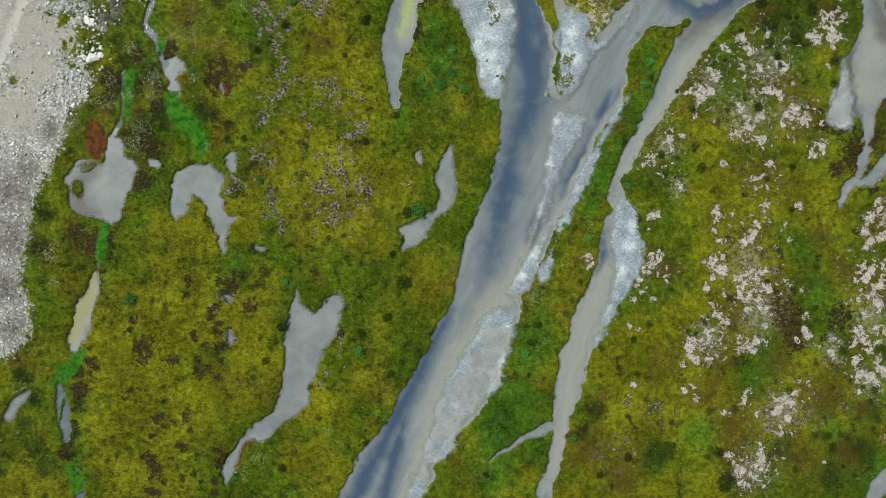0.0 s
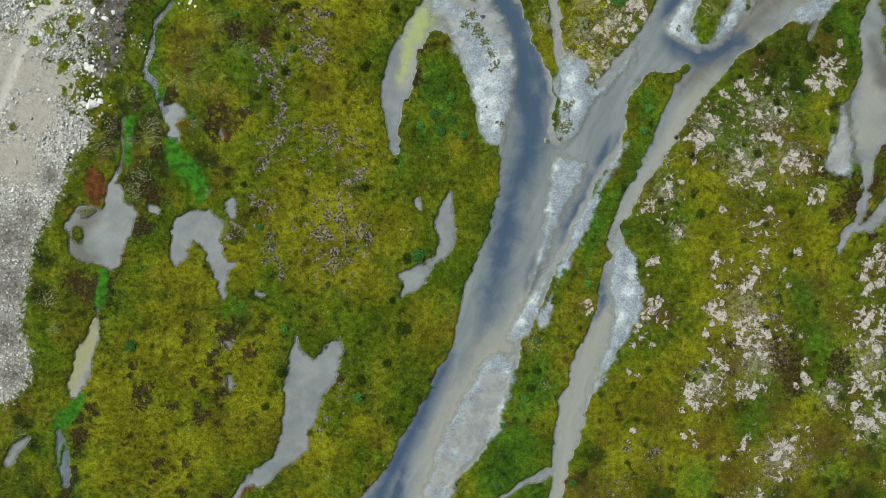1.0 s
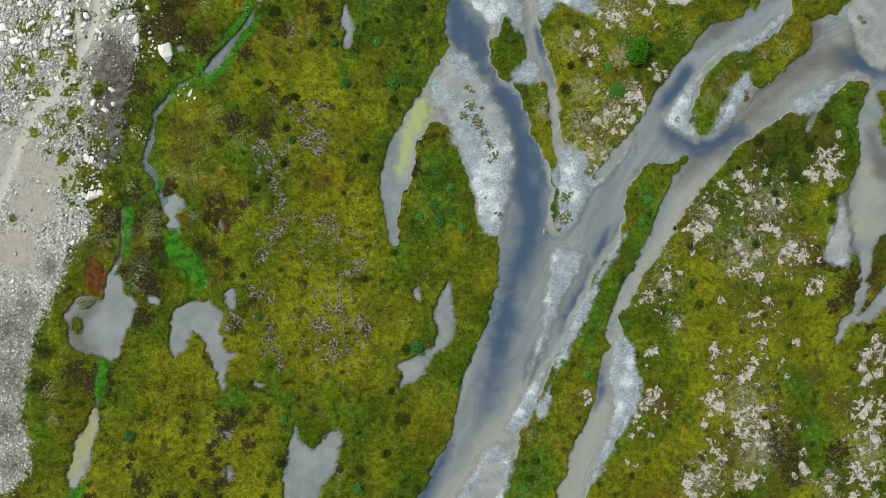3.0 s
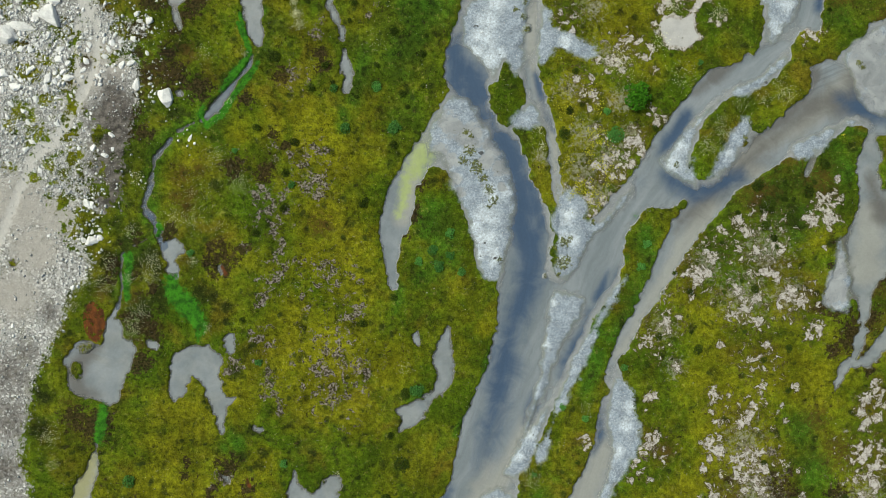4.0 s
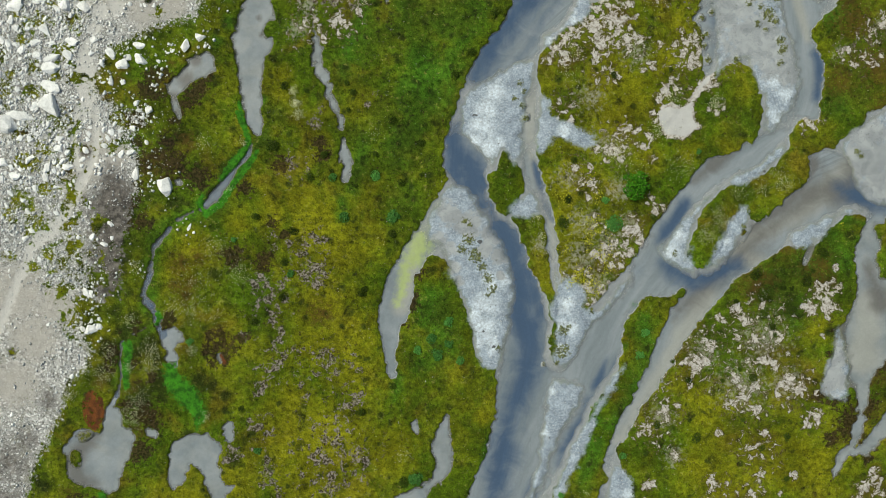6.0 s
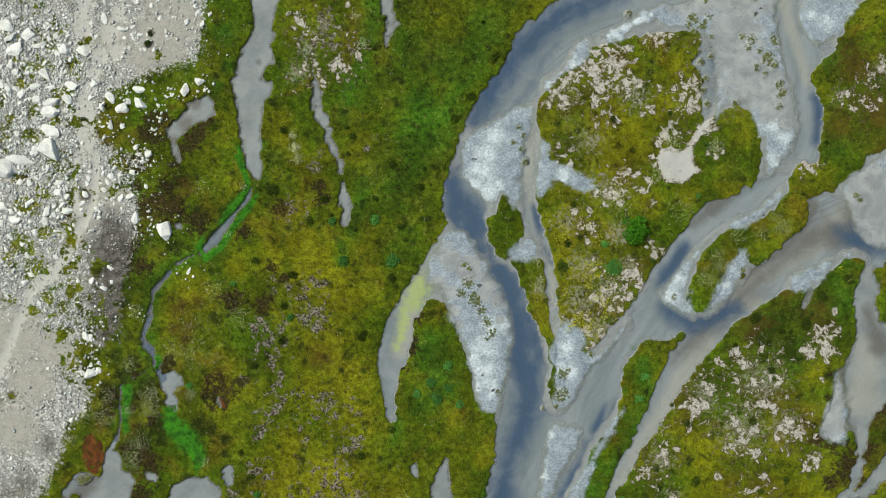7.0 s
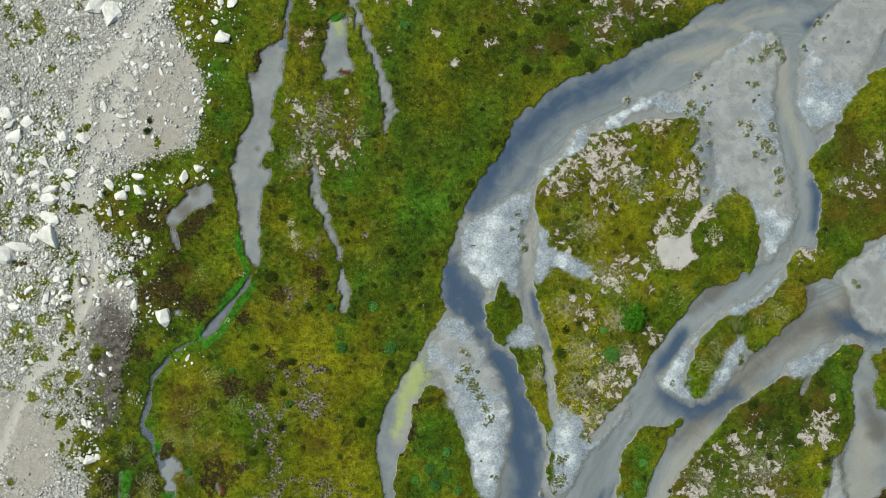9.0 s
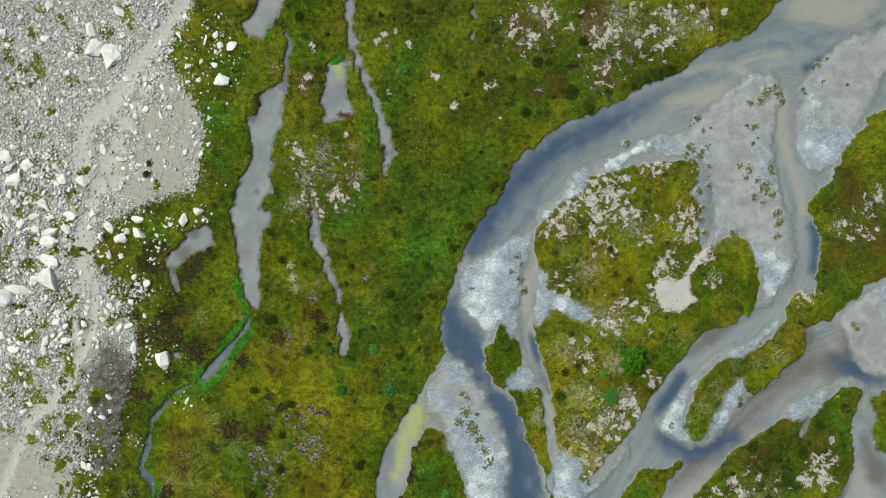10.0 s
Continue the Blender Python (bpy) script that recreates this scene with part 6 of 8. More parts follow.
sedge = spots(
    (-27.60, 16.09, 1.01), (-26.60, 14.42, 0.67), (-28.94, 14.75, 1.01), (-29.62, 12.74, 0.67), (-25.26, 15.09, 1.01), (-24.60, 13.75, 0.67),
    (-28.61, 13.75, 0.67), (-25.95, 10.41, 1.35), (-24.61, 11.41, 1.01), (-25.29, 8.73, 0.81), (-20.93, 11.75, 0.81), (-19.92, 11.42, 0.67),
    (-21.95, 7.06, 0.47), (-30.60, 16.42, 0.67), (-26.59, 17.43, 0.67), (-18.59, 10.41, 0.54), (-17.94, 4.71, 0.67), (-31.93, -13.95, 0.54),
    (-32.45, -16.65, 0.81), (-32.79, -18.67, 0.67), (-35.47, -17.99, 1.01), (-36.80, -15.97, 0.67), (-34.81, -19.35, 1.01), (-37.11, -11.58,
    0.67), (-35.78, -13.61, 0.67), (-17.29, -2.84, 0.54), (-15.27, -2.51, 0.47), (-28.26, 24.24, 1.01), (-27.59, 22.55, 0.67), (-30.62, 19.85,
    0.67))
sedge = most(sedge, spots(
    (-26.92, 29.99, 0.88), (-27.25, 28.30, 0.81), (-24.90, 31.34, 0.54), (-26.92, 26.61, 0.67), (-22.54, 33.37, 0.81), (-23.55, 32.69, 0.67),
    (-18.50, 30.34, 0.54), (-30.28, 22.55, 0.67), (-29.61, 25.26, 0.67), (19.74, 54.24, 1.01), (18.39, 53.56, 0.81), (21.10, 54.59, 0.67),
    (6.89, 52.17, 0.67), (11.63, 52.86, 0.67), (14.00, 52.20, 0.67), (29.34, 19.56, 1.35), (30.70, 18.55, 1.35), (21.91, 16.86, 0.47), (35.45,
    16.21, 0.67), (30.01, 20.57, 1.01), (38.22, 6.77, 0.47), (36.87, 5.76, 0.34), (19.32, -18.79, 1.01), (38.36, -14.75, 1.01), (37.02, -18.83,
    1.35), (34.99, -20.87, 1.01), (13.88, -14.70, 1.01), (30.20, -18.13, 0.67), (25.45, -20.85, 0.67), (38.05, -19.85, 0.81)))
sedge = most(sedge, spots(
    (12.53, -16.74, 0.67)))
scrub = spots(
    (29.59, 52.76, 0.47), (30.27, 53.27, 0.40), (29.08, 52.09, 0.40), (30.95, 52.09, 0.27), (30.61, 52.60, 0.34), (27.91, 49.88, 0.20), (28.25,
    49.55, 0.20), (29.97, 46.17, 0.30), (29.64, 44.14, 0.37), (29.47, 44.47, 0.30), (30.67, 42.11, 0.30), (30.74, 41.09, 0.30), (30.61, 40.07,
    0.30), (34.16, 55.25, 0.27), (35.01, 55.83, 0.20), (34.68, 53.80, 0.20), (32.82, 53.12, 0.24), (17.06, 48.26, 0.30), (22.83, 46.65, 0.40),
    (22.49, 47.33, 0.30), (23.85, 47.50, 0.30), (23.00, 46.15, 0.30), (2.57, 25.96, 0.27), (2.92, 24.27, 0.54), (3.43, 22.91, 0.54), (4.11,
    21.90, 0.44), (4.62, 20.88, 0.44), (5.13, 20.03, 0.30), (2.24, 23.59, 0.30), (6.94, 36.81, 0.27))
scrub = most(scrub, spots(
    (7.62, 36.13, 0.30), (7.96, 35.12, 0.30), (7.45, 38.16, 0.27), (7.79, 37.49, 0.24), (37.54, 32.12, 0.27), (37.88, 31.78, 0.24), (21.24,
    23.10, 0.27), (27.36, 25.48, 0.27)))
scrub = most(scrub, spots(
    (-31.98, 4.89, 0.40), (-31.23, 6.73, 0.40), (-30.73, 6.93, 0.30)))
fleck = spots(
    (8.22, 58.58, 2.02), (10.25, 59.60, 1.35), (15.33, 57.94, 2.02), (19.73, 58.29, 2.02), (15.00, 54.90, 1.69), (22.43, 59.32, 1.35), (14.37,
    44.09, 2.36), (12.00, 42.73, 1.69), (17.09, 41.73, 1.69), (22.52, 41.07, 1.69), (19.78, 46.14, 1.35), (37.14, 40.77, 1.35), (39.17, 43.15,
    1.35), (15.80, 23.60, 2.02), (13.78, 19.52, 1.69), (16.45, 32.76, 1.69), (13.06, 30.05, 1.35), (33.09, 34.83, 1.01), (21.18, 37.86, 1.35),
    (23.95, 13.50, 2.02), (27.33, 14.85, 2.02), (29.35, 16.53, 2.02), (28.03, 10.47, 2.02), (32.09, 11.15, 1.69), (28.73, 5.41, 1.69), (20.59,
    9.12, 1.35), (19.24, 7.09, 1.35), (28.07, 0.68, 1.69), (25.35, 1.70, 1.35), (34.42, 18.90, 1.35))
fleck = most(fleck, spots(
    (27.41, -3.87, 2.70), (24.04, -8.95, 2.02), (30.19, -14.73, 2.02), (28.17, -20.17, 2.02), (38.29, -3.88, 2.36), (37.99, -9.99, 2.36),
    (19.27, -1.84, 1.35), (17.92, -3.87, 1.01), (35.26, -9.64, 1.01), (31.88, -13.38, 1.35), (-9.76, 46.71, 1.69), (-8.41, 43.35, 1.35),
    (-11.78, 47.04, 1.35), (-11.44, 43.00, 1.35), (-7.06, 45.04, 1.01)))
brush = spots(
    (-9.21, 6.06, 3.03), (-8.87, 3.37, 2.70), (-13.89, 13.77, 1.69), (-9.87, 13.44, 1.69), (-15.22, 18.79, 1.35), (-15.92, 7.40, 1.35), (-14.58,
    3.37, 1.35), (-7.86, 10.09, 1.35), (-11.42, 22.56, 2.02), (-14.79, 19.18, 1.69), (-12.44, 30.68, 1.35), (-9.42, 46.38, 1.69), (-11.45,
    53.44, 1.01), (8.22, 58.58, 2.36), (16.01, 57.26, 2.36), (19.73, 57.96, 1.69), (15.00, 54.56, 1.69), (38.16, 41.45, 1.69), (19.31, -14.71,
    1.69), (15.59, -18.78, 2.02), (29.51, -16.09, 1.69), (33.59, -14.74, 1.69), (24.04, -9.29, 1.35), (28.78, -4.89, 2.02))
brown = most(brown, spots(
    (7.55, 58.91, 1.35), (9.58, 58.25, 1.35), (14.31, 58.94, 1.69), (17.02, 56.93, 1.35), (10.95, 53.20, 1.35), (8.58, 52.51, 1.01), (15.00,
    54.56, 1.35)))
peat = most(peat, spots(
    (-7.92, 52.78, 0.47), (-7.75, 52.11, 0.34), (-8.09, 52.95, 0.27), (-15.66, 51.91, 0.54), (-15.15, 51.58, 0.40), (-8.76, 55.47, 0.34)))
weed = most(weed, soft(
    (-9.10, 55.47, 0.67), (-8.59, 54.97, 0.88), (-8.42, 54.13, 0.54)))
murk = most(murk, soft(
    (-30.33, 7.28, 1.30), (-31.23, 6.04, 1.70), (-31.98, 4.29, 1.70), (-31.49, 2.95, 1.70), (-30.25, 2.65, 1.00)))
murk = most(murk, soft(
    (-28.35, 45.90, 0.70), (-27.11, 45.80, 1.50), (-26.86, 44.80, 1.00)))
weed = most(weed, soft(
    (-2.64, 21.99, 1.10), (-2.94, 20.00, 0.90), (-3.44, 18.51, 0.60)))
meadow = spots(
    (2.83, 56.87, 3.03), (5.88, 53.51, 3.03), (10.26, 55.89, 2.70), (13.65, 53.21, 2.36), (2.85, 49.79, 3.03), (4.88, 46.76, 2.36), (1.51,
    44.73, 2.70), (9.26, 51.50, 2.36), (17.71, 55.25, 2.02), (19.75, 53.91, 1.35), (2.14, 60.23, 2.02), (6.56, 49.81, 2.02), (-24.89, 52.38,
    1.69), (-25.23, 49.69, 1.35), (-23.89, 54.73, 1.35), (-24.22, 58.76, 1.35), (-2.03, 58.87, 3.03), (-2.69, 50.11, 3.03), (-1.33, 44.72,
    3.03), (-5.37, 42.01, 2.02), (-2.70, 54.82, 2.36), (-22.21, 43.98, 1.35), (-15.16, 58.80, 1.35), (-4.68, 35.43, 2.70), (-2.65, 32.73, 2.70),
    (-6.71, 33.40, 1.69), (-7.04, 30.02, 2.02), (-2.64, 27.99, 2.02), (-14.13, 35.41, 1.35), (-15.47, 33.38, 1.35))
meadow = most(meadow, spots(
    (-27.59, 32.68, 1.35), (-26.24, 27.96, 1.35), (0.90, 17.82, 1.35), (26.71, 19.87, 2.02), (31.47, 21.23, 2.02), (34.87, 23.28, 1.69), (28.74,
    21.23, 1.69), (36.25, 19.87, 1.35), (37.59, 23.62, 1.01), (34.78, 36.87, 1.69), (37.51, 37.55, 1.69), (26.63, 34.14, 1.35), (24.60, 32.10,
    1.01), (-30.26, 17.42, 1.01), (-26.26, 16.09, 1.01), (-28.62, 11.41, 0.67), (-36.81, -17.31, 1.69), (-34.14, -19.35, 1.35), (19.33, -19.47, 1.69), (36.34, -18.83, 2.36), (30.89, -18.82, 1.69), (34.27, -14.74,
    1.69), (37.68, -15.43, 1.35)))
bare = most(bare, spots(
    (14.36, 45.10, 1.15), (15.72, 43.76, 1.15), (12.00, 42.56, 0.94), (14.71, 41.89, 0.94), (22.52, 40.73, 0.94), (10.99, 40.70, 0.74), (19.78,
    46.47, 0.67), (17.09, 42.07, 0.67), (13.69, 43.41, 0.81), (23.54, 41.41, 0.67), (20.84, 37.52, 0.67), (24.23, 38.20, 0.61), (16.44, 33.78,
    0.54), (15.77, 32.08, 0.54)))
scrub = most(scrub, spots(
    (11.55, 16.19, 0.30), (10.80, 14.58, 0.40), (11.30, 14.07, 0.35), (11.80, 16.59, 0.25), (5.52, 14.67, 0.30), (2.98, 25.62, 0.25), (2.39,
    23.36, 0.40), (3.39, 23.12, 0.40), (3.74, 22.61, 0.40), (4.50, 20.86, 0.40), (5.00, 19.85, 0.35), (4.60, 19.35, 0.25), (9.54, 13.17, 0.20),
    (10.80, 13.32, 0.25), (13.81, 18.00, 0.25)))
drypatch = most(drypatch, spots(
    (4.01, 16.58, 1.20), (4.50, 18.60, 1.20), (5.01, 15.08, 0.80), (3.50, 17.59, 0.80), (6.01, 20.61, 0.70), (4.47, 32.14, 1.20), (3.47, 33.14,
    1.10), (5.48, 31.14, 0.70), (4.97, 32.64, 1.00), (11.30, 16.59, 0.70), (11.54, 18.10, 0.60), (10.30, 14.58, 0.50)))
moss = most(moss, spots(
    (-8.57, -20.76, 2.36), (-5.87, -18.06, 2.02), (-12.62, -19.40, 2.02), (-9.24, -15.00, 2.02), (-3.17, -14.00, 1.69), (-17.32, -13.97, 2.02),
    (-6.88, -11.96, 1.69), (-27.75, -16.66, 2.02), (-29.44, -19.36, 1.69), (-27.40, -13.96, 1.35), (-22.03, -13.97, 1.69), (-16.63, -8.91,
    1.35), (-19.99, -8.23, 1.35), (-15.62, -6.55, 1.35), (5.42, -22.15, 1.35), (8.13, -20.80, 1.35), (2.38, -22.15, 1.35), (12.20, -22.17,
    1.35), (8.46, -15.37, 1.01), (22.37, -16.76, 2.02), (19.33, -22.19, 2.02), (24.77, -22.21, 1.69), (13.87, -10.64, 1.69), (16.58, -10.64,
    1.69), (20.64, -6.58, 2.02)))
sedge = most(sedge, spots(
    (-35.68, 7.07, 1.00), (-36.19, 4.58, 1.00), (-34.19, 8.57, 0.80), (-37.20, 2.09, 1.10), (-34.72, 2.59, 0.80), (-34.17, 11.05, 0.70),
    (-32.68, 12.54, 0.70), (-35.23, -0.40, 1.00), (-28.51, 2.10, 0.50), (-29.27, 0.10, 0.60), (-19.51, 21.21, 0.67), (-28.27, 17.82, 0.67),
    (-27.26, 19.51, 0.47)))
mud = most(mud, spots(
    (35.80, 14.19, 1.35), (35.48, 11.83, 1.35)))
peat = most(peat, spots(
    (34.13, 10.48, 0.47), (35.49, 9.81, 0.54), (36.67, 9.98, 0.47), (37.54, 7.11, 0.54), (36.17, 8.46, 0.40), (37.21, 5.42, 0.40), (39.08, 6.10,
    0.47), (35.28, 16.21, 0.27), (35.06, 14.19, 0.27), (38.58, 4.74, 0.40), (26.06, -4.89, 0.40), (29.80, -5.57, 0.47), (30.13, -4.55, 0.40),
    (30.82, -5.91, 0.47), (31.85, -7.27, 0.40), (31.49, -4.21, 0.34), (34.24, -8.62, 0.34), (35.93, -7.95, 0.34), (23.69, -6.92, 0.34), (26.07,
    -7.26, 0.40), (26.42, -10.31, 0.34), (29.51, -15.07, 0.40), (26.44, -14.73, 0.34), (26.13, -20.85, 0.40), (29.52, -18.81, 0.34)))
rust = most(rust, stroke(
    (-16.49, -17.63, 0.30), (-17.16, -17.83, 0.34), (-17.54, -18.71, 0.30), (-17.74, -19.79, 0.24)))
rust = most(rust, stroke(
    (-16.82, -4.86, 0.34), (-16.56, -5.40, 0.40)))
rust = most(rust, stroke(
    (-8.32, 50.76, 0.30), (-7.58, 50.56, 0.40)))
rust = most(rust, stroke(
    (-30.46, 10.40, 1.01), (-30.63, 9.73, 1.35)))
meadow = most(meadow, spots(
    (-28.26, 27.62, 2.02), (-24.23, 28.64, 1.69), (-27.25, 24.58, 1.69), (-21.53, 29.99, 1.35), (-28.27, 19.85, 1.35), (-29.95, 21.20, 1.01),
    (-19.51, 26.96, 1.35), (-24.90, 25.26, 1.35), (30.80, 18.51, 1.69), (33.52, 19.87, 1.35)))
sedge = most(sedge, spots(
    (29.77, 19.87, 0.88), (32.49, 21.91, 0.81), (34.88, 20.55, 0.81), (31.48, 19.19, 0.67), (28.07, 19.53, 0.54), (36.90, 24.64, 0.54), (26.72,
    17.83, 0.54), (-26.58, 31.00, 0.88), (-28.26, 29.31, 0.67), (-22.88, 27.63, 0.67), (-19.51, 28.65, 0.47)))
scrub = most(scrub, spots(
    (22.76, 47.99, 0.40), (23.77, 47.24, 0.40), (24.27, 48.00, 0.30), (23.27, 46.49, 0.30), (28.05, 46.01, 0.40), (28.81, 45.01, 0.30), (29.57,
    44.51, 0.50), (30.08, 43.76, 0.40), (30.59, 42.01, 0.40), (30.85, 41.26, 0.40), (28.57, 43.51, 0.30), (27.80, 45.26, 0.25), (29.32, 43.01,
    0.25), (23.53, 43.99, 0.30), (23.28, 44.99, 0.25), (24.04, 42.49, 0.25), (23.79, 41.49, 0.25), (23.28, 42.99, 0.25)))
rust = most(rust, stroke(
    (-19.05, 14.03, 0.30), (-18.68, 13.36, 0.37)))
mud = most(mud, spots(
    (1.20, 26.61, 1.10), (2.95, 25.62, 1.20), (4.70, 27.12, 0.90), (0.21, 24.12, 0.80), (1.21, 23.38, 0.70), (4.95, 24.63, 0.90), (5.70, 22.89,
    0.80), (4.45, 23.38, 0.70), (1.46, 21.88, 0.60), (1.96, 20.64, 0.50), (5.71, 21.15, 0.40)))
scrub = most(scrub, spots(
    (11.22, 16.26, 0.45), (11.47, 14.57, 0.50), (10.97, 14.27, 0.40), (10.47, 15.66, 0.35)))
fleck = most(fleck, spots(
    (14.45, 25.40, 1.00), (14.96, 23.91, 1.20), (15.71, 22.91, 0.90), (16.96, 25.16, 0.90), (17.71, 25.66, 0.70), (13.21, 20.66, 1.10), (14.21,
    21.66, 0.80), (12.22, 19.16, 1.10), (13.47, 19.41, 0.90), (11.96, 20.66, 0.70), (13.72, 17.92, 0.70), (11.21, 20.16, 0.60)))
bare = most(bare, spots(
    (14.96, 23.66, 0.35), (15.96, 22.66, 0.30), (14.46, 22.91, 0.25), (17.21, 25.41, 0.35), (17.61, 24.56, 0.30), (14.10, 25.55, 0.25), (12.22,
    17.91, 0.30), (12.97, 17.42, 0.30), (13.21, 20.16, 0.20), (13.97, 19.67, 0.20), (11.97, 18.91, 0.25)))
moss = most(moss, spots(
    (16.13, 35.71, 1.50), (18.13, 37.98, 1.50), (20.14, 40.24, 1.40), (21.63, 43.51, 1.30), (20.12, 45.01, 1.10), (17.10, 43.74, 0.90), (14.63,
    34.20, 1.25)))
fleck = most(fleck, spots(
    (13.59, 43.98, 1.20), (15.35, 41.98, 1.40), (14.61, 39.72, 1.30), (17.11, 41.74, 1.10), (23.39, 45.27, 1.10), (23.90, 42.76, 1.20), (22.40,
    41.00, 1.20), (20.36, 46.26, 0.80), (11.60, 36.20, 1.20), (21.15, 38.24, 1.00), (26.18, 39.76, 0.90), (16.09, 46.24, 0.70)))
bare = most(bare, spots(
    (13.59, 43.73, 0.35), (14.69, 44.99, 0.30), (16.01, 41.83, 0.45), (17.61, 41.94, 0.45), (15.77, 38.97, 0.45), (14.10, 40.22, 0.35), (21.89,
    41.85, 0.40), (22.90, 40.75, 0.40), (23.64, 45.27, 0.35), (24.05, 43.26, 0.40), (20.11, 46.26, 0.25), (11.20, 36.60, 0.40), (11.91, 35.10,
    0.35), (19.13, 39.74, 0.35), (21.15, 37.98, 0.35), (25.93, 40.01, 0.30)))
scrub = most(scrub, spots(
    (22.92, 47.77, 0.40), (23.63, 47.12, 0.35), (22.63, 46.27, 0.35), (24.17, 40.25, 0.30), (26.69, 40.26, 0.35), (27.26, 46.28, 0.30), (30.19,
    45.79, 0.35), (29.19, 44.28, 0.35), (30.71, 42.18, 0.30), (30.67, 41.02, 0.30), (30.62, 40.02, 0.25), (24.45, 44.52, 0.25), (28.14, 51.80,
    0.30), (28.65, 49.80, 0.30), (23.41, 50.53, 0.30), (23.97, 49.38, 0.25), (24.54, 46.27, 0.20)))
murk = most(murk, spots(
    (-21.20, 40.12, 0.50), (-22.14, 38.37, 0.70), (-23.19, 36.87, 0.60), (-22.84, 35.72, 0.40), (-23.94, 37.87, 0.40), (-16.46, 52.01, 0.60),
    (-16.06, 50.37, 0.50), (-16.46, 47.63, 0.35), (-14.36, 53.12, 0.30), (-15.71, 43.88, 0.30), (-18.20, 40.88, 0.40), (-15.46, 42.39, 0.25)))
track = most(track, spots(
    (-25.32, 54.07, 0.50), (-25.67, 52.82, 0.55), (-26.42, 51.32, 0.60), (-27.16, 49.83, 0.65), (-27.91, 48.08, 0.75), (-28.66, 46.33, 0.90),
    (-28.17, 44.84, 0.75), (-29.51, 44.34, 0.75), (-30.16, 42.84, 0.60), (-30.66, 41.34, 0.60), (-30.91, 40.09, 0.70)))
deep = deep * (1 - 0.65 * spots(
    (17.97, 22.67, 1.10), (16.72, 20.67, 1.30), (15.22, 18.67, 1.30), (13.73, 16.17, 1.20), (18.82, 23.67, 0.70)))
peat = most(peat, spots(
    (-20.03, 15.54, 0.35), (-19.43, 14.69, 0.40), (-18.88, 13.88, 0.40), (-18.63, 13.28, 0.30), (-17.78, 15.29, 0.30), (-16.93, 15.69, 0.30)))
fleck = most(fleck, spots(
    (21.65, 14.30, 1.40), (23.66, 15.56, 1.40), (27.19, 16.31, 1.30), (28.69, 18.84, 1.10), (27.72, 12.78, 1.40), (26.72, 10.26, 1.40), (20.15,
    11.77, 1.20), (19.15, 8.75, 1.10), (25.19, 12.78, 1.20), (29.22, 15.31, 1.20)))
lush = most(lush, spots(
    (36.74, 26.00, 0.70), (35.48, 24.89, 0.80), (37.76, 24.39, 0.70), (14.60, 10.01, 0.80), (14.11, 8.50, 0.70), (15.35, 11.77, 0.60), (16.86,
    14.80, 0.50), (24.65, 20.85, 0.60), (23.65, 19.08, 0.50), (-27.77, 14.28, 0.70), (-27.27, 16.29, 0.60), (-28.28, 11.78, 0.60), (-25.42,
    19.80, 0.50)))

# ---- banks, bed and levels ----
ragged = (fbm(GX, GY, 1.5, 2, 3) - 0.5) * 0.40 + (fbm(GX, GY, 0.55, 2, 5) - 0.5) * 0.62 + (fbm(GX, GY, 0.27, 1, 6) - 0.5) * 0.22
river = np.minimum(corridor, -most(island, right_land, small_island, strip_island, islets)) + ragged * 0.8
RAGGED = {"stream_brook": 0.62, "stream_edge": 0.45, "stream_side": 0.35, "stream_reed": 1.15, "pond_dot": 1.15}
pools = [(name, np.minimum(field, -islets) + ragged * RAGGED.get(name, 0.9) - 0.09 * (name in RAGGED)) for name, field in pools]
wet = most(river, *(field for _, field in pools))
growth = ramp(scrub, 0.25, 0.60)
bar_edge = bars + (fbm(GX, GY, 2.6, 3, 8) - 0.5) * 1.1 + (fbm(GX, GY, 0.5, 2, 9) - 0.5) * 0.5
WATER_LEVEL = -0.07
hummocks = (fbm(GX, GY, 0.75, 2, 11) - 0.5) * 0.09 + (fbm(GX, GY, 6.0, 2, 12) - 0.5) * 0.16
on_scree = ramp(scree, -0.4, 0.4)
land = hummocks * (1 - 0.55 * on_scree) + (fbm(GX, GY, 0.4, 2, 13) - 0.5) * 0.035 + 0.05
land = land - 0.05 * ramp(track, 0.3, 0.8)
land = np.maximum(land, 0.02 * ramp(wet, -1.2, -0.3) - 0.05 * (wet < -1.2))
land = land * (0.4 + 0.6 * ramp(-wet, 0.1, 1.2))
drop = ramp(wet, -0.07, 0.06)
bed = -0.19 - 0.5 * ramp(wet, -0.05, 1.6)
height = land * (1 - drop) + bed * drop
shoal = ramp(bar_edge, -2.0, 0.7) * drop
height = height * (1 - shoal) + (-0.01 - 0.05 * ramp(mud, 0.3, 0.7) + (fbm(GX, GY, 1.1, 3, 14) - 0.5) * 0.12) * shoal
height = np.maximum(height, np.where(algae > 0.55, -0.05 + 0.05 * fbm(GX, GY, 0.5, 2, 15), -9))
height = np.maximum(height, np.where(rust > -0.1, -0.05 + 0.04 * fbm(GX, GY, 0.5, 2, 16), -9))
height = np.maximum(height, np.where(growth > 0.01, 0.11 * growth - 0.12 + 0.04 * fbm(GX, GY, 0.3, 2, 21), -9))
far_off = ramp(np.hypot(GX, GY - 20), 90, 900)
height = height + far_off * (fbm(GX, GY, 260, 3, 31) - 0.45) * 40

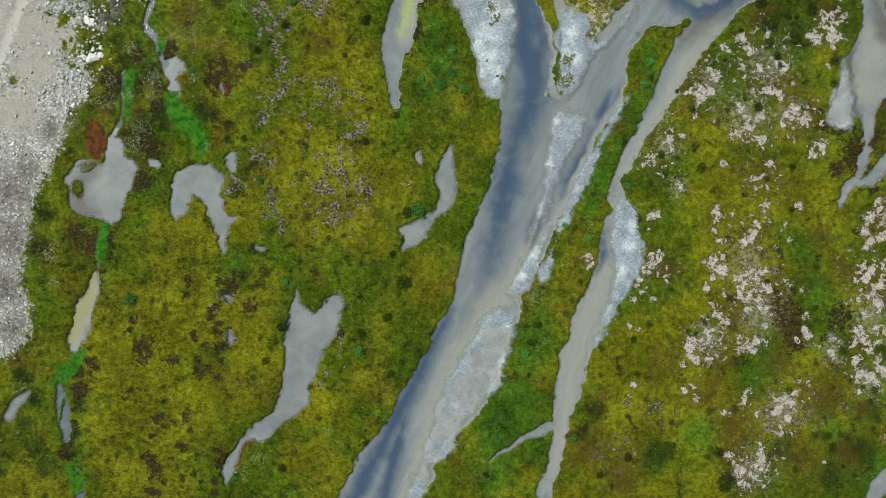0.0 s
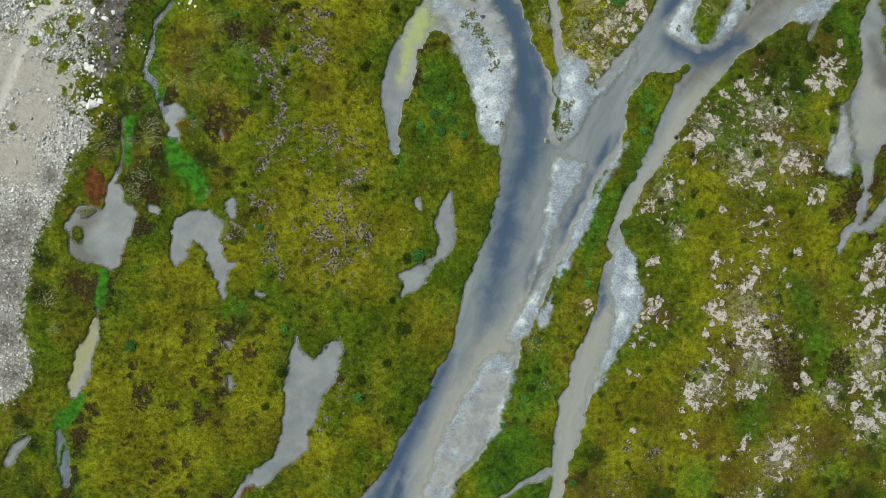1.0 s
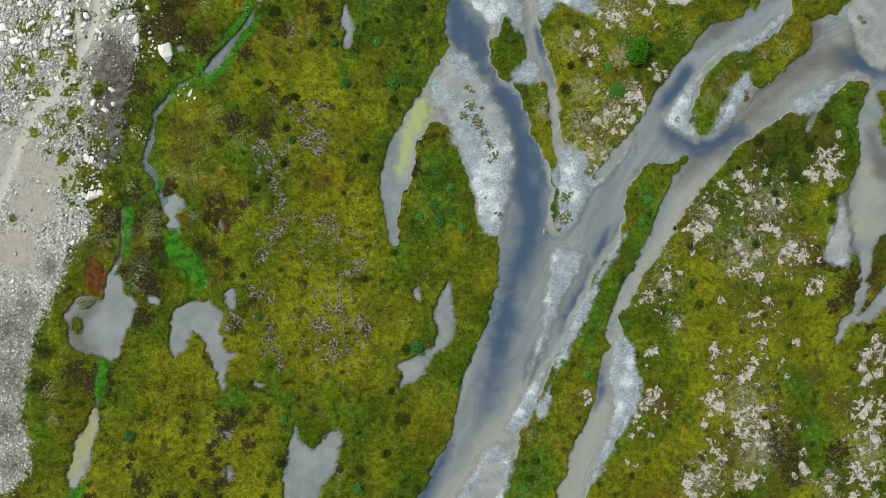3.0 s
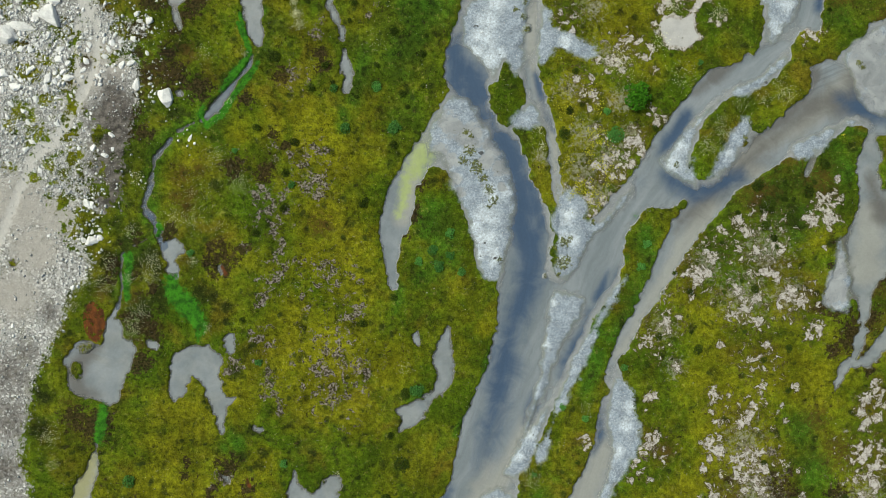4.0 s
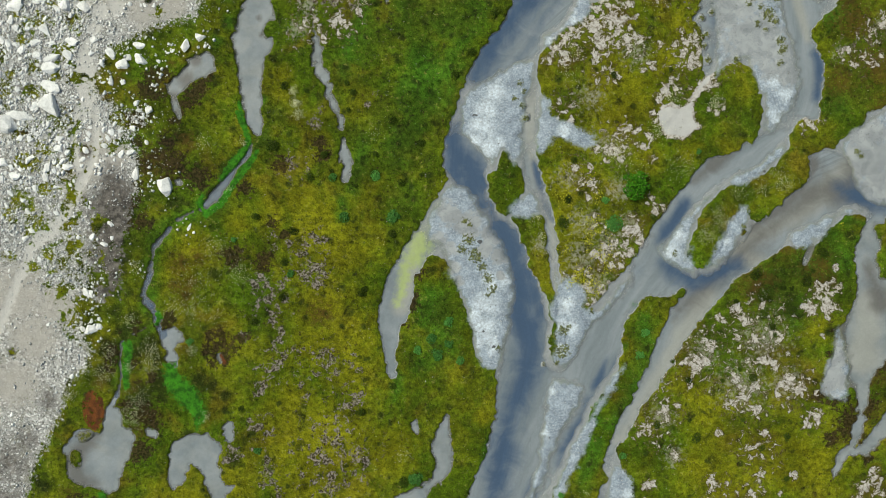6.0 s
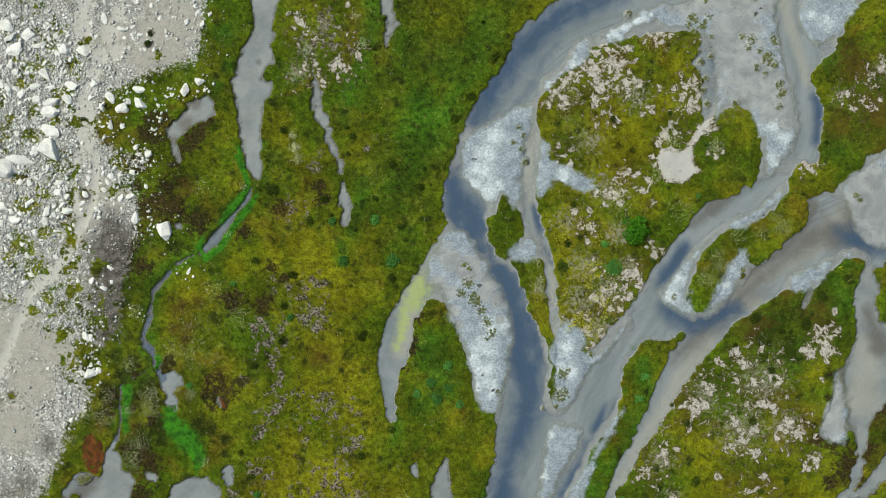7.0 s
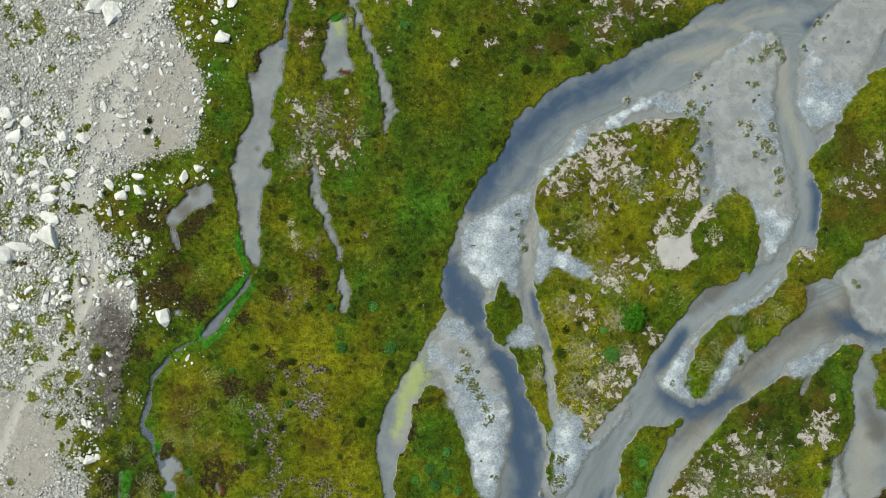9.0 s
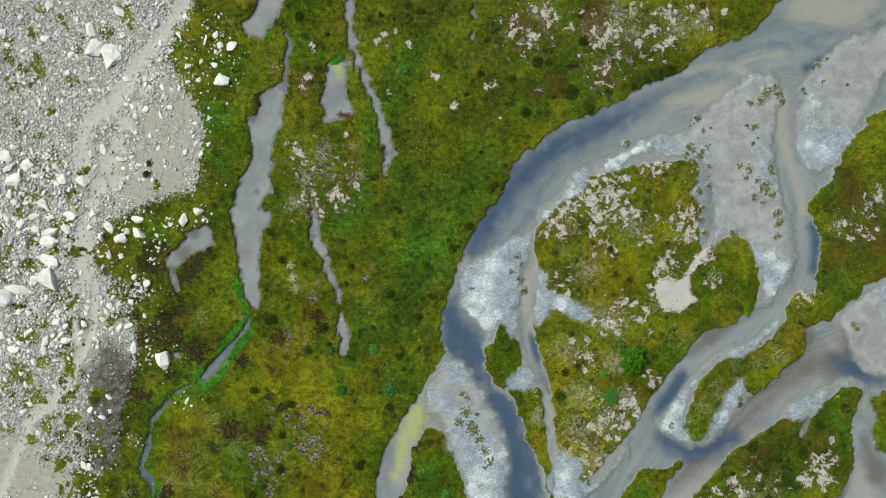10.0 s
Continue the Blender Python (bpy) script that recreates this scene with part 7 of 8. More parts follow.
FIELDS = {
    "bank": np.clip(wet, -2, 2), "bar": np.clip(0.5 + bar_edge / 1.1, 0, 1), "silt": np.where(river > -0.3, 1.0, 0.25),
    "scree": np.clip(0.5 + scree / 1.5, 0, 1) - np.clip(turf * 1.0 + (fbm(GX, GY, 0.7, 3, 45, 0.7) - 0.5) * 2.0 - 0.18, 0, 1) * (turf > 0.05), "soil": most(np.clip(0.5 + darksoil / 3.0, 0, 1), pits * 1.3, dark_scree * 0.72), "rust": np.clip(0.5 + rust / 0.6, 0, 1), "track": track,
    "bare": most(0.70 * np.clip(bare * 1.5, 0, 1), 0.34 * np.clip(fleck * 1.4, 0, 1), np.clip(0.5 + sand / 0.5, 0, 1.3) * (sand > -0.25)), "heath": most(0.70 * np.clip(heath * 1.5, 0, 1), 0.36 * np.clip(brush * 1.4, 0, 1)),
    "peat": np.clip(peat * 1.2 + (fbm(GX, GY, 1.0, 3, 43) - 0.5) * 0.8 - 0.08, 0, 1), "moss": most(moss, turf * 0.9), "lush": lush, "sedge": sedge, "meadow": meadow, "scrub": scrub, "thin": thin, "brown": brown, "fines": fines, "dry": drypatch, "mud": mud, "algae": algae, "weed": weed,
}


def add_field(mesh, name, values):
    mesh.attributes.new(name, "FLOAT", "POINT").data.foreach_set("value", np.ascontiguousarray(values, np.float32).ravel())


def sheet(name, x, y, z, quads):
    """A smooth mesh of quads."""
    mesh = bpy.data.meshes.new(name)
    mesh.vertices.add(len(x))
    mesh.vertices.foreach_set("co", np.stack([x, y, z], -1).astype(np.float32).ravel())
    mesh.loops.add(quads.size)
    mesh.loops.foreach_set("vertex_index", quads.astype(np.int32).ravel())
    mesh.polygons.add(len(quads))
    mesh.polygons.foreach_set("loop_start", np.arange(0, quads.size, 4, dtype=np.int32))
    mesh.polygons.foreach_set("use_smooth", np.ones(len(quads), bool))
    mesh.update(calc_edges=True)
    return mesh


def corners(ny, nx):
    i = np.arange(ny * nx).reshape(ny, nx)
    return np.stack([i[:-1, :-1], i[:-1, 1:], i[1:, 1:], i[1:, :-1]], -1)


ground_mesh = sheet("ground", GX.ravel(), GY.ravel(), height.ravel(), corners(NY, NX).reshape(-1, 4))
for key, field in FIELDS.items():
    add_field(ground_mesh, key, field)
ground_mesh.materials.append(GROUND)
ground = tagged(new("ground", ground_mesh), "mossy green river flat with pale gravel, bare sand and grey scree", "ground", kind="structure")

# water coordinates along and across the current
flow_s, flow_d, nearest = np.zeros((NY, NX)), np.zeros((NY, NX)), np.full((NY, NX), 1e9)
for k, line in enumerate(FLOW_LINES):
    p = rounded(line, False, 3)
    run = 100.0 * k
    for (ax, ay), (bx, by) in zip(p[:-1], p[1:]):
        dx, dy = bx - ax, by - ay
        size = math.hypot(dx, dy)
        t = np.clip(((GX - ax) * dx + (GY - ay) * dy) / size ** 2, 0, 1)
        d = np.hypot(GX - ax - t * dx, GY - ay - t * dy)
        near = d < nearest
        side = np.sign((GX - ax) * dy - (GY - ay) * dx)
        flow_s[near], flow_d[near], nearest[near] = (run + t * size)[near], (d * side)[near], d[near]
        run += size
FLOW = np.stack([flow_s * 0.10, flow_d * 0.75 + (fbm(GX, GY, 4.0, 2, 51) - 0.5) * 1.6, flow_s * 0], -1)
still = most(ramp(nearest, 2.4, 4.6), 1.0 * (river < -0.4))[..., None]
FLOW = FLOW * (1 - still) + np.stack([GX * 0.35, GY * 0.35, 0 * GX], -1) * still
deep_water = np.clip(deep, 0, 1)


tan = most(tan, np.where(river < -0.3, 0.35, 0.0))


def water_body(name, field, level, label, skip=None):
    j, i = np.arange(0, NY, 2), np.arange(0, NX, 2)
    pick = np.ix_(j, i)
    f = field[pick]
    quads = corners(len(j), len(i))
    keep = most(f[:-1, :-1], f[:-1, 1:], f[1:, 1:], f[1:, :-1]) > -0.25
    if skip is not None:
        s = skip[pick]
        keep &= np.minimum.reduce((s[:-1, :-1], s[:-1, 1:], s[1:, 1:], s[1:, :-1])) < 0.25
    quads = quads[keep]
    if not len(quads):
        return None
    used, index = np.unique(quads, return_inverse=True)
    x, y = GX[pick].ravel()[used], GY[pick].ravel()[used]
    mesh = sheet(name, x, y, np.full(len(used), level), index.reshape(-1, 4))
    add_field(mesh, "depth", level - height[pick].ravel()[used])
    for key, values in (("deep", deep_water), ("tan", tan), ("weed", weed), ("murk", murk), ("ochre", silt_bed)):
        add_field(mesh, key, values[pick].ravel()[used])
    mesh.attributes.new("flow", "FLOAT_VECTOR", "POINT").data.foreach_set("vector", FLOW[pick].reshape(-1, 3)[used].astype(np.float32).ravel())
    mesh.materials.append(WATER)
    body = new(name, mesh)
    body.visible_shadow = False
    return tagged(body, label, "water", kind="structure")


POOL_LABELS = {
    "pond": "still grey pond with a mossy rim, darkened for bank shade", "stream": "narrow grey brook winding through the moss",
    "pond_iron": "still grey pond beside a rust-red iron mat", "pond_fork": "forked still grey pond in yellow moss",
    "pond_long": "long narrow grey pond in dark sedge", "pond_yellow": "small pond over pale yellow silt",
    "pond_arm": "dark grey pond beside brown peat", "stream_east": "broad pale silty side channel with muddy shore",
}
water_body("river", river, WATER_LEVEL, "silty grey-blue braided meltwater river between gravel bars")
for k, (name, field) in enumerate(pools):
    kind = name.split("_")[0]
    label = POOL_LABELS.get(name, POOL_LABELS[kind])
    if name == "stream_brook":
        deep_water = np.where(field > -0.5, np.maximum(deep_water, 0.58), deep_water)
    water_body(kind, field, WATER_LEVEL - 0.004 * (1 + k % 9), label, river)

# ---- things ----
BOULDERS_A = (
    (-37.81, 47.01, 1.40, 1.10, -30), (-37.56, 45.92, 1.10, 0.70, 5), (-35.97, 46.12, 1.50, 0.90, 15), (-37.06, 44.87, 2.00, 1.00, 25), (-36.21,
    47.17, 0.50, 0.35, 0), (-35.22, 45.17, 0.80, 0.40, -20), (-34.58, 45.28, 0.60, 0.60, 0), (-34.08, 45.78, 0.60, 0.50, 0), (-33.43, 44.63, 0.90,
    0.50, -50), (-32.59, 44.88, 1.10, 1.00, 80), (-31.04, 44.79, 1.50, 0.90, -40), (-30.34, 47.19, 0.50, 0.30, 0), (-34.33, 42.63, 1.50, 0.70, -35),
    (-33.98, 46.97, 0.40, 0.30, 0), (-33.09, 43.78, 0.40, 0.35, 0))
BOULDERS_B = (
    (-35.33, 41.63, 1.10, 0.50, 20), (-32.09, 41.69, 1.50, 0.70, -20), (-35.08, 40.43, 0.80, 0.70, 0), (-33.84, 40.19, 1.70, 0.70, 10), (-32.44,
    40.44, 1.20, 0.80, -60), (-33.94, 39.29, 1.70, 1.10, -15), (-33.94, 37.79, 1.90, 1.10, -40), (-36.33, 38.03, 0.70, 0.25, -40), (-35.33, 35.93,
    0.90, 0.70, 0), (-33.84, 36.04, 2.30, 1.60, -25), (-30.10, 41.89, 0.70, 0.60, 0), (-30.35, 40.64, 0.70, 0.35, 0), (-28.76, 40.65, 1.20, 0.80,
    -45), (-27.61, 39.70, 1.40, 0.90, 30), (-27.16, 40.30, 0.60, 0.50, 0), (-31.20, 36.64, 0.40, 0.35, 0))
BOULDERS_C = (
    (-36.58, 35.18, 2.50, 0.75, -8), (-37.93, 34.28, 2.00, 1.70, -40), (-36.68, 34.53, 0.50, 0.40, 0), (-36.68, 33.13, 0.60, 0.50, 30), (-35.19,
    33.48, 0.50, 0.40, 0), (-33.20, 33.19, 0.80, 0.50, 0), (-32.45, 31.89, 0.60, 0.50, 0), (-37.09, 29.93, 1.00, 0.90, -50), (-36.69, 30.48, 0.60,
    0.40, 0), (-26.42, 30.04, 1.20, 0.70, 80), (-30.45, 34.14, 0.40, 0.30, 0), (-26.21, 41.46, 1.10, 0.75, -30), (-25.86, 40.21, 1.50, 0.95, -30),
    (-23.27, 40.91, 0.50, 0.30, 30), (-22.22, 41.37, 1.20, 0.95, 40), (-20.78, 42.17, 0.95, 0.80, 0))
BOULDERS_D = (
    (-24.47, 39.96, 0.40, 0.40, 0), (-24.52, 38.96, 0.30, 0.25, 0), (-20.38, 41.32, 0.40, 0.30, 0), (-24.72, 37.46, 0.30, 0.25, 0), (-25.37, 35.70,
    0.90, 0.70, 20), (-26.46, 36.30, 0.60, 0.40, 60), (-26.21, 35.70, 0.60, 0.40, -40), (-25.87, 35.05, 0.50, 0.30, 30), (-23.87, 28.89, 1.70, 1.30,
    85), (-29.26, 23.77, 0.70, 0.50, -30), (-30.72, 19.51, 1.10, 0.65, -30), (-35.34, 28.78, 0.70, 0.50, 0), (-33.60, 26.53, 0.70, 0.50, 0), (-23.37,
    38.06, 0.40, 0.30, 0), (-21.82, 25.28, 0.90, 0.30, 65), (-24.87, 29.29, 0.30, 0.25, 0))
BOULDERS_E = (
    (-30.24, 58.01, 1.40, 0.80, -65), (-29.94, 56.36, 1.60, 1.40, 40), (-28.45, 55.77, 1.90, 1.70, 80), (-27.85, 59.76, 1.20, 0.60, -40), (-29.19,
    58.76, 0.50, 0.40, 0), (-27.45, 57.62, 0.60, 0.50, -40), (-24.61, 58.68, 0.70, 0.60, 40), (-21.97, 59.29, 0.50, 0.40, 0), (-22.47, 57.64, 0.80,
    0.40, -45), (-24.22, 56.89, 0.70, 0.40, 0), (-21.73, 54.95, 0.70, 0.50, 30), (-20.23, 57.15, 1.20, 0.30, 70), (-19.28, 57.66, 0.70, 0.50, 70),
    (-18.88, 56.71, 0.60, 0.60, 0), (-17.89, 56.72, 1.10, 0.85, 30), (-19.28, 56.16, 0.40, 0.40, 0))
BOULDERS_F = (
    (-19.38, 55.06, 0.70, 0.50, 0), (-18.73, 53.67, 1.70, 1.10, -10), (-20.78, 53.71, 0.50, 0.40, 0), (-21.72, 53.56, 0.50, 0.40, 0), (-27.10, 53.88,
    0.80, 0.60, -60), (-25.51, 53.79, 0.50, 0.40, 0), (-24.12, 55.44, 0.40, 0.40, 0), (-27.70, 56.42, 0.70, 0.45, 80), (-25.46, 53.29, 0.50, 0.30, 0),
    (-19.03, 59.20, 0.40, 0.30, 80), (-33.91, 60.13, 0.90, 0.65, 80), (-34.16, 57.14, 1.00, 0.80, -20), (-37.94, 57.82, 0.70, 0.65, 0), (-37.64,
    56.73, 0.80, 0.40, -20), (-31.48, 59.00, 0.60, 0.40, 80), (-32.08, 55.91, 0.60, 0.50, 0))
BOULDERS_G = (
    (-34.71, 56.84, 0.50, 0.40, 0), (-32.33, 54.26, 0.60, 0.50, 0), (-34.82, 51.66, 0.70, 0.50, 80), (-31.73, 52.37, 0.60, 0.35, 45), (-32.18, 50.37,
    0.50, 0.40, 60), (-33.18, 50.62, 0.50, 0.35, -30), (-36.80, 52.10, 0.40, 0.40, 0), (-36.65, 53.99, 0.50, 0.25, 0), (-30.09, 53.77, 0.60, 0.30,
    20), (-26.61, 51.29, 0.60, 0.50, 0), (-26.36, 50.54, 0.55, 0.45, 0), (-25.46, 51.05, 0.60, 0.50, 30), (-27.11, 51.54, 0.50, 0.40, 0), (-23.37,
    51.30, 0.70, 0.40, -20), (-23.87, 52.20, 0.45, 0.35, 0), (-21.13, 49.92, 0.60, 0.40, -30), (-21.87, 47.32, 0.60, 0.50, 0), (-26.11, 46.20, 0.60,
    0.40, 0), (-26.76, 46.20, 0.40, 0.30, 0), (-24.87, 44.91, 0.45, 0.35, 0), (-23.72, 46.06, 0.35, 0.30, 0))
BOULDERS_H = (
    (-30.66, 19.69, 1.20, 0.80, -30), (-30.43, 16.37, 1.30, 0.90, 20), (-29.79, 16.57, 0.70, 0.50, 0), (-31.18, 16.32, 0.60, 0.50, 0), (-32.14, 12.15,
    0.50, 0.40, 0), (-29.78, 17.21, 0.40, 0.35, 0), (-37.45, 2.65, 0.30, 0.30, 0), (-30.43, 17.06, 0.50, 0.40, 0), (-37.51, 8.77, 0.40, 0.40, 0),
    (-34.24, 16.71, 0.35, 0.30, 0))
SHRUBS_A = (
    (-6.33, 19.89, 0.40), (-6.86, -7.95, 0.50), (-3.11, -3.44, 0.80), (-13.86, -7.34, 0.60), (-4.11, -0.94, 0.40), (-15.37, -10.35, 0.40), (-13.89,
    -19.89, 0.45), (-4.36, -11.46, 0.45), (-4.61, -6.45, 0.50), (23.20, 6.68, 0.50), (19.68, 7.82, 0.40), (18.68, 5.32, 0.35), (8.67, -7.21, 0.50),
    (8.17, -8.72, 0.45), (19.52, -18.81, 0.65), (20.27, -18.05, 0.70), (25.33, -21.60, 0.70), (24.81, -18.56, 0.60), (37.96, -18.85, 1.00), (37.45,
    -18.09, 0.80), (17.22, -8.47, 0.40), (22.75, -7.98, 0.25), (34.41, -17.07, 0.50), (34.92, -18.08, 0.50), (31.64, -20.10, 0.40))
SHRUBS_B = (
    (-13.55, 19.23, 0.45), (-16.04, 16.99, 0.40), (-6.59, 9.05, 0.50), (-2.85, 2.81, 0.60), (-3.85, 11.29, 0.40), (-17.21, 9.28, 0.35), (31.25, 6.83,
    0.45), (29.94, 16.59, 0.45), (28.92, 19.33, 0.50), (28.20, 12.09, 0.45), (22.43, 11.83, 0.40), (36.37, -6.48, 0.40), (35.88, -9.50, 0.45), (39.17,
    -9.25, 0.50), (38.68, -13.04, 0.50), (38.95, -15.56, 0.45), (31.10, -13.02, 0.40), (33.33, -5.72, 0.35), (14.23, -20.56, 0.45), (16.74, -19.05,
    0.50), (4.16, -20.53, 0.35))
SHRUBS_C = (
    (11.24, 25.82, 0.60), (11.74, 27.83, 0.45), (34.38, 23.21, 0.60), (32.98, 20.79, 0.60), (29.44, 19.78, 0.70), (29.20, 17.75, 0.60), (31.48, 18.26,
    0.70), (28.42, 21.29, 0.60), (9.13, 55.44, 0.60), (13.14, 57.21, 0.50), (3.15, 40.88, 0.50), (1.65, 38.87, 0.45), (12.15, 52.69, 0.80), (6.88,
    53.92, 0.50), (13.66, 51.45, 0.60), (-1.16, 59.89, 0.40), (-3.09, 29.32, 0.40), (-1.35, 32.84, 0.45), (-14.37, 32.57, 0.70), (-11.90, 59.34,
    0.45), (-13.38, 37.83, 0.45), (-7.37, 37.35, 0.40))
SHRUBS_D = (
    (-9.87, 31.82, 0.45), (-11.12, 29.81, 0.40), (-13.36, 22.28, 0.40), (-7.11, 29.07, 0.30), (-15.87, 26.29, 0.45), (-12.61, 25.04, 0.45), (-3.84,
    24.80, 0.45), (-6.59, 19.51, 0.45), (-25.36, 45.41, 0.40), (-25.16, 46.31, 0.30), (-2.41, 60.38, 0.35), (-5.36, 31.83, 0.35), (-3.86, 34.85,
    0.45), (5.15, 44.40, 0.45), (8.14, 50.93, 0.50), (4.12, 54.41, 0.45), (15.72, 38.91, 0.40), (19.31, 26.33, 0.35), (12.23, 31.36, 0.35), (20.76,
    39.42, 0.30))
SHRUBS_E = (
    (30.86, 20.07, 0.40), (29.68, 19.06, 0.34), (30.20, 15.86, 0.27), (27.00, 12.83, 0.27), (25.48, 11.82, 0.27), (29.07, 5.75, 0.34), (31.28,
    3.05, 0.34), (27.36, 8.28, 0.27), (22.62, 8.28, 0.27), (21.10, 7.60, 0.24), (21.58, 15.68, 0.27), (21.08, 13.49, 0.27), (25.29, 16.19,
    0.27), (12.87, -16.40, 0.40), (25.79, -21.02, 0.40), (25.78, -19.48, 0.34), (38.36, -14.07, 0.34), (35.65, -16.95, 0.34), (36.33, -17.30,
    0.34), (34.65, -21.89, 0.34), (36.00, -19.85, 0.27), (12.50, -3.36, 0.27), (9.12, -3.87, 0.27), (15.26, -21.50, 0.34), (16.77, -15.39,
    0.34), (12.86, -11.31, 0.27), (37.67, -12.71, 0.27))
SHRUBS_F = (
    (34.27, -15.42, 0.27), (29.11, -3.37, 0.34), (7.95, -11.64, 0.24), (5.76, -16.39, 0.24), (10.49, -14.70, 0.24), (-7.03, -4.70, 0.27),
    (-8.55, -5.54, 0.24), (-9.44, 57.82, 0.27), (-4.73, 59.53, 0.30), (-2.03, 59.20, 0.27), (-3.55, 59.19, 0.20), (-2.53, 52.47, 0.24), (-5.38,
    45.04, 0.24), (-11.43, 37.44, 0.34), (-7.89, 38.12, 0.30), (-0.97, 34.42, 0.27), (-2.64, 28.16, 0.30), (-1.29, 30.02, 0.27), (-7.72, 35.76,
    0.27), (-9.23, 30.35, 0.24), (34.78, 36.87, 0.27), (31.65, 20.04, 0.30), (30.78, 21.57, 0.30), (33.51, 21.57, 0.27), (38.28, 22.60, 0.27),
    (26.71, 18.85, 0.30), (10.09, 55.38, 0.40))
SHRUBS_G = (
    (15.35, 52.88, 0.27), (10.61, 52.35, 0.27), (4.20, 47.43, 0.24), (2.84, 52.49, 0.24), (19.74, 54.24, 0.40), (20.76, 54.42, 0.34), (19.07,
    53.74, 0.34), (17.72, 53.39, 0.30))
HERBS_A = (
    (15.78, 25.72, 0.80), (7.67, -9.72, 0.45), (-7.12, -9.55, 0.50), (-27.21, -4.93, 0.60), (7.42, -10.47, 0.25), (5.66, -12.08, 0.30), (11.95,
    -17.28, 0.40), (19.67, 11.22, 0.30), (-21.76, 15.24, 0.40), (16.68, 5.07, 0.35), (-1.85, 3.06, 0.70), (-2.65, 54.79, 0.50), (-5.35, 29.92, 0.50),
    (-3.84, 26.31, 0.70), (-12.86, 21.27, 0.40), (-8.10, 26.30, 0.50), (15.01, 27.84, 0.40), (23.32, 32.13, 0.30), (-9.11, 29.82, 0.40), (-17.87,
    24.28, 0.30))
HERBS_B = (
    (8.67, -4.45, 0.30), (9.19, -16.51, 0.40), (5.17, -17.51, 0.40), (11.17, 1.56, 0.35), (13.17, 0.56, 0.35), (0.15, 14.04, 0.60), (1.14, 17.03,
    0.50), (-0.35, 15.53, 0.50), (-1.60, 14.53, 0.45), (1.14, 15.04, 0.45), (2.14, 13.54, 0.40), (18.65, 16.07, 0.45), (18.16, 14.07, 0.45), (17.64,
    18.56, 0.40), (-15.82, 5.55, 0.40), (-13.60, -3.44, 0.40))
COTTON_BEDS_A = (
    (-26.2, 10.0, 1.2, 90), (-25.0, 14.5, 1.1, 90), (-26.8, 8.5, 1.0, 70), (-25.2, 13.0, 1.0, 60), (-27.0, 13.0, 0.6, 30), (-31.2, 13.0, 1.5, 80),
    (-28.7, 14.5, 1.0, 60), (-34.2, -0.9, 1.1, 80), (-21.7, 18.0, 1.5, 70), (-23.2, 18.5, 1.0, 50), (-21.5, 14.5, 0.5, 30), (-22.8, 15.0, 0.5, 25),
    (-32.2, 10.5, 0.8, 40))
COTTON_BEDS_B = (
    (-29.2, 12.5, 1.2, 70), (-36.8, -12.9, 1.0, 40), (-33.8, -3.4, 0.7, 30), (-19.3, 17.5, 1.0, 30), (-20.3, 8.5, 0.6, 24), (-17.4, -20.0, 0.8, 30),
    (-15.9, -19.0, 0.7, 24), (8.4, -4.7, 1.2, 50), (9.4, -8.5, 0.6, 20), (13.2, 1.6, 0.7, 16), (-2.9, 5.1, 0.8, 20), (3.1, 1.6, 0.6, 26), (2.6, -0.4,
    0.6, 20), (-8.9, -4.4, 0.4, 20), (-9.9, -16.5, 0.5, 10))
COTTON_BEDS_C = (
    (-12.4, 36.3, 0.5, 110), (-12.6, 37.3, 0.4, 60), (-12.1, 35.3, 0.5, 60), (-19.4, 23.8, 1.2, 70), (-17.4, 21.3, 1.2, 70), (-21.4, 20.8, 2.0, 90),
    (-19.4, 27.8, 0.8, 40), (-18.4, 28.8, 0.5, 30), (-20.4, 32.8, 1.0, 40), (-26.4, 21.8, 0.7, 40), (-26.9, 17.2, 0.8, 50), (-16.9, 32.8, 0.4, 20),
    (-6.4, 45.4, 0.5, 40), (-7.1, 47.9, 0.5, 36), (-9.9, 46.9, 0.7, 40), (-13.9, 54.8, 0.7, 40))
COTTON_BEDS_D = (
    (16.1, 58.7, 0.9, 110), (17.7, 59.7, 0.8, 70), (24.8, 36.4, 0.8, 80), (19.8, 33.9, 1.0, 70), (16.3, 32.1, 1.3, 110), (25.9, 29.9, 0.8, 40), (26.9,
    28.4, 0.9, 30), (24.9, 26.8, 0.8, 24), (29.9, 30.9, 1.0, 40), (30.9, 29.4, 0.9, 60), (28.9, 28.9, 0.8, 30), (21.8, 30.9, 1.5, 60), (12.2, 40.9,
    1.0, 40), (20.8, 36.9, 0.7, 60), (19.2, 46.0, 1.5, 60), (11.7, 38.9, 1.0, 30))
COTTON_BEDS_E = (
    (9.2, 28.8, 0.8, 50), (9.5, 24.8, 0.7, 50), (9.0, 26.3, 0.7, 40), (23.9, 24.8, 1.0, 60), (25.4, 25.8, 0.8, 40), (17.8, 29.9, 1.5, 40), (22.7,
    53.0, 0.5, 20), (-16.4, 46.8, 0.6, 20), (-6.4, 57.4, 0.6, 20), (-5.4, 33.8, 1.5, 24), (-1.4, 47.9, 3.0, 40), (-3.9, 53.4, 2.0, 24), (37.0, 29.9,
    0.5, 16))
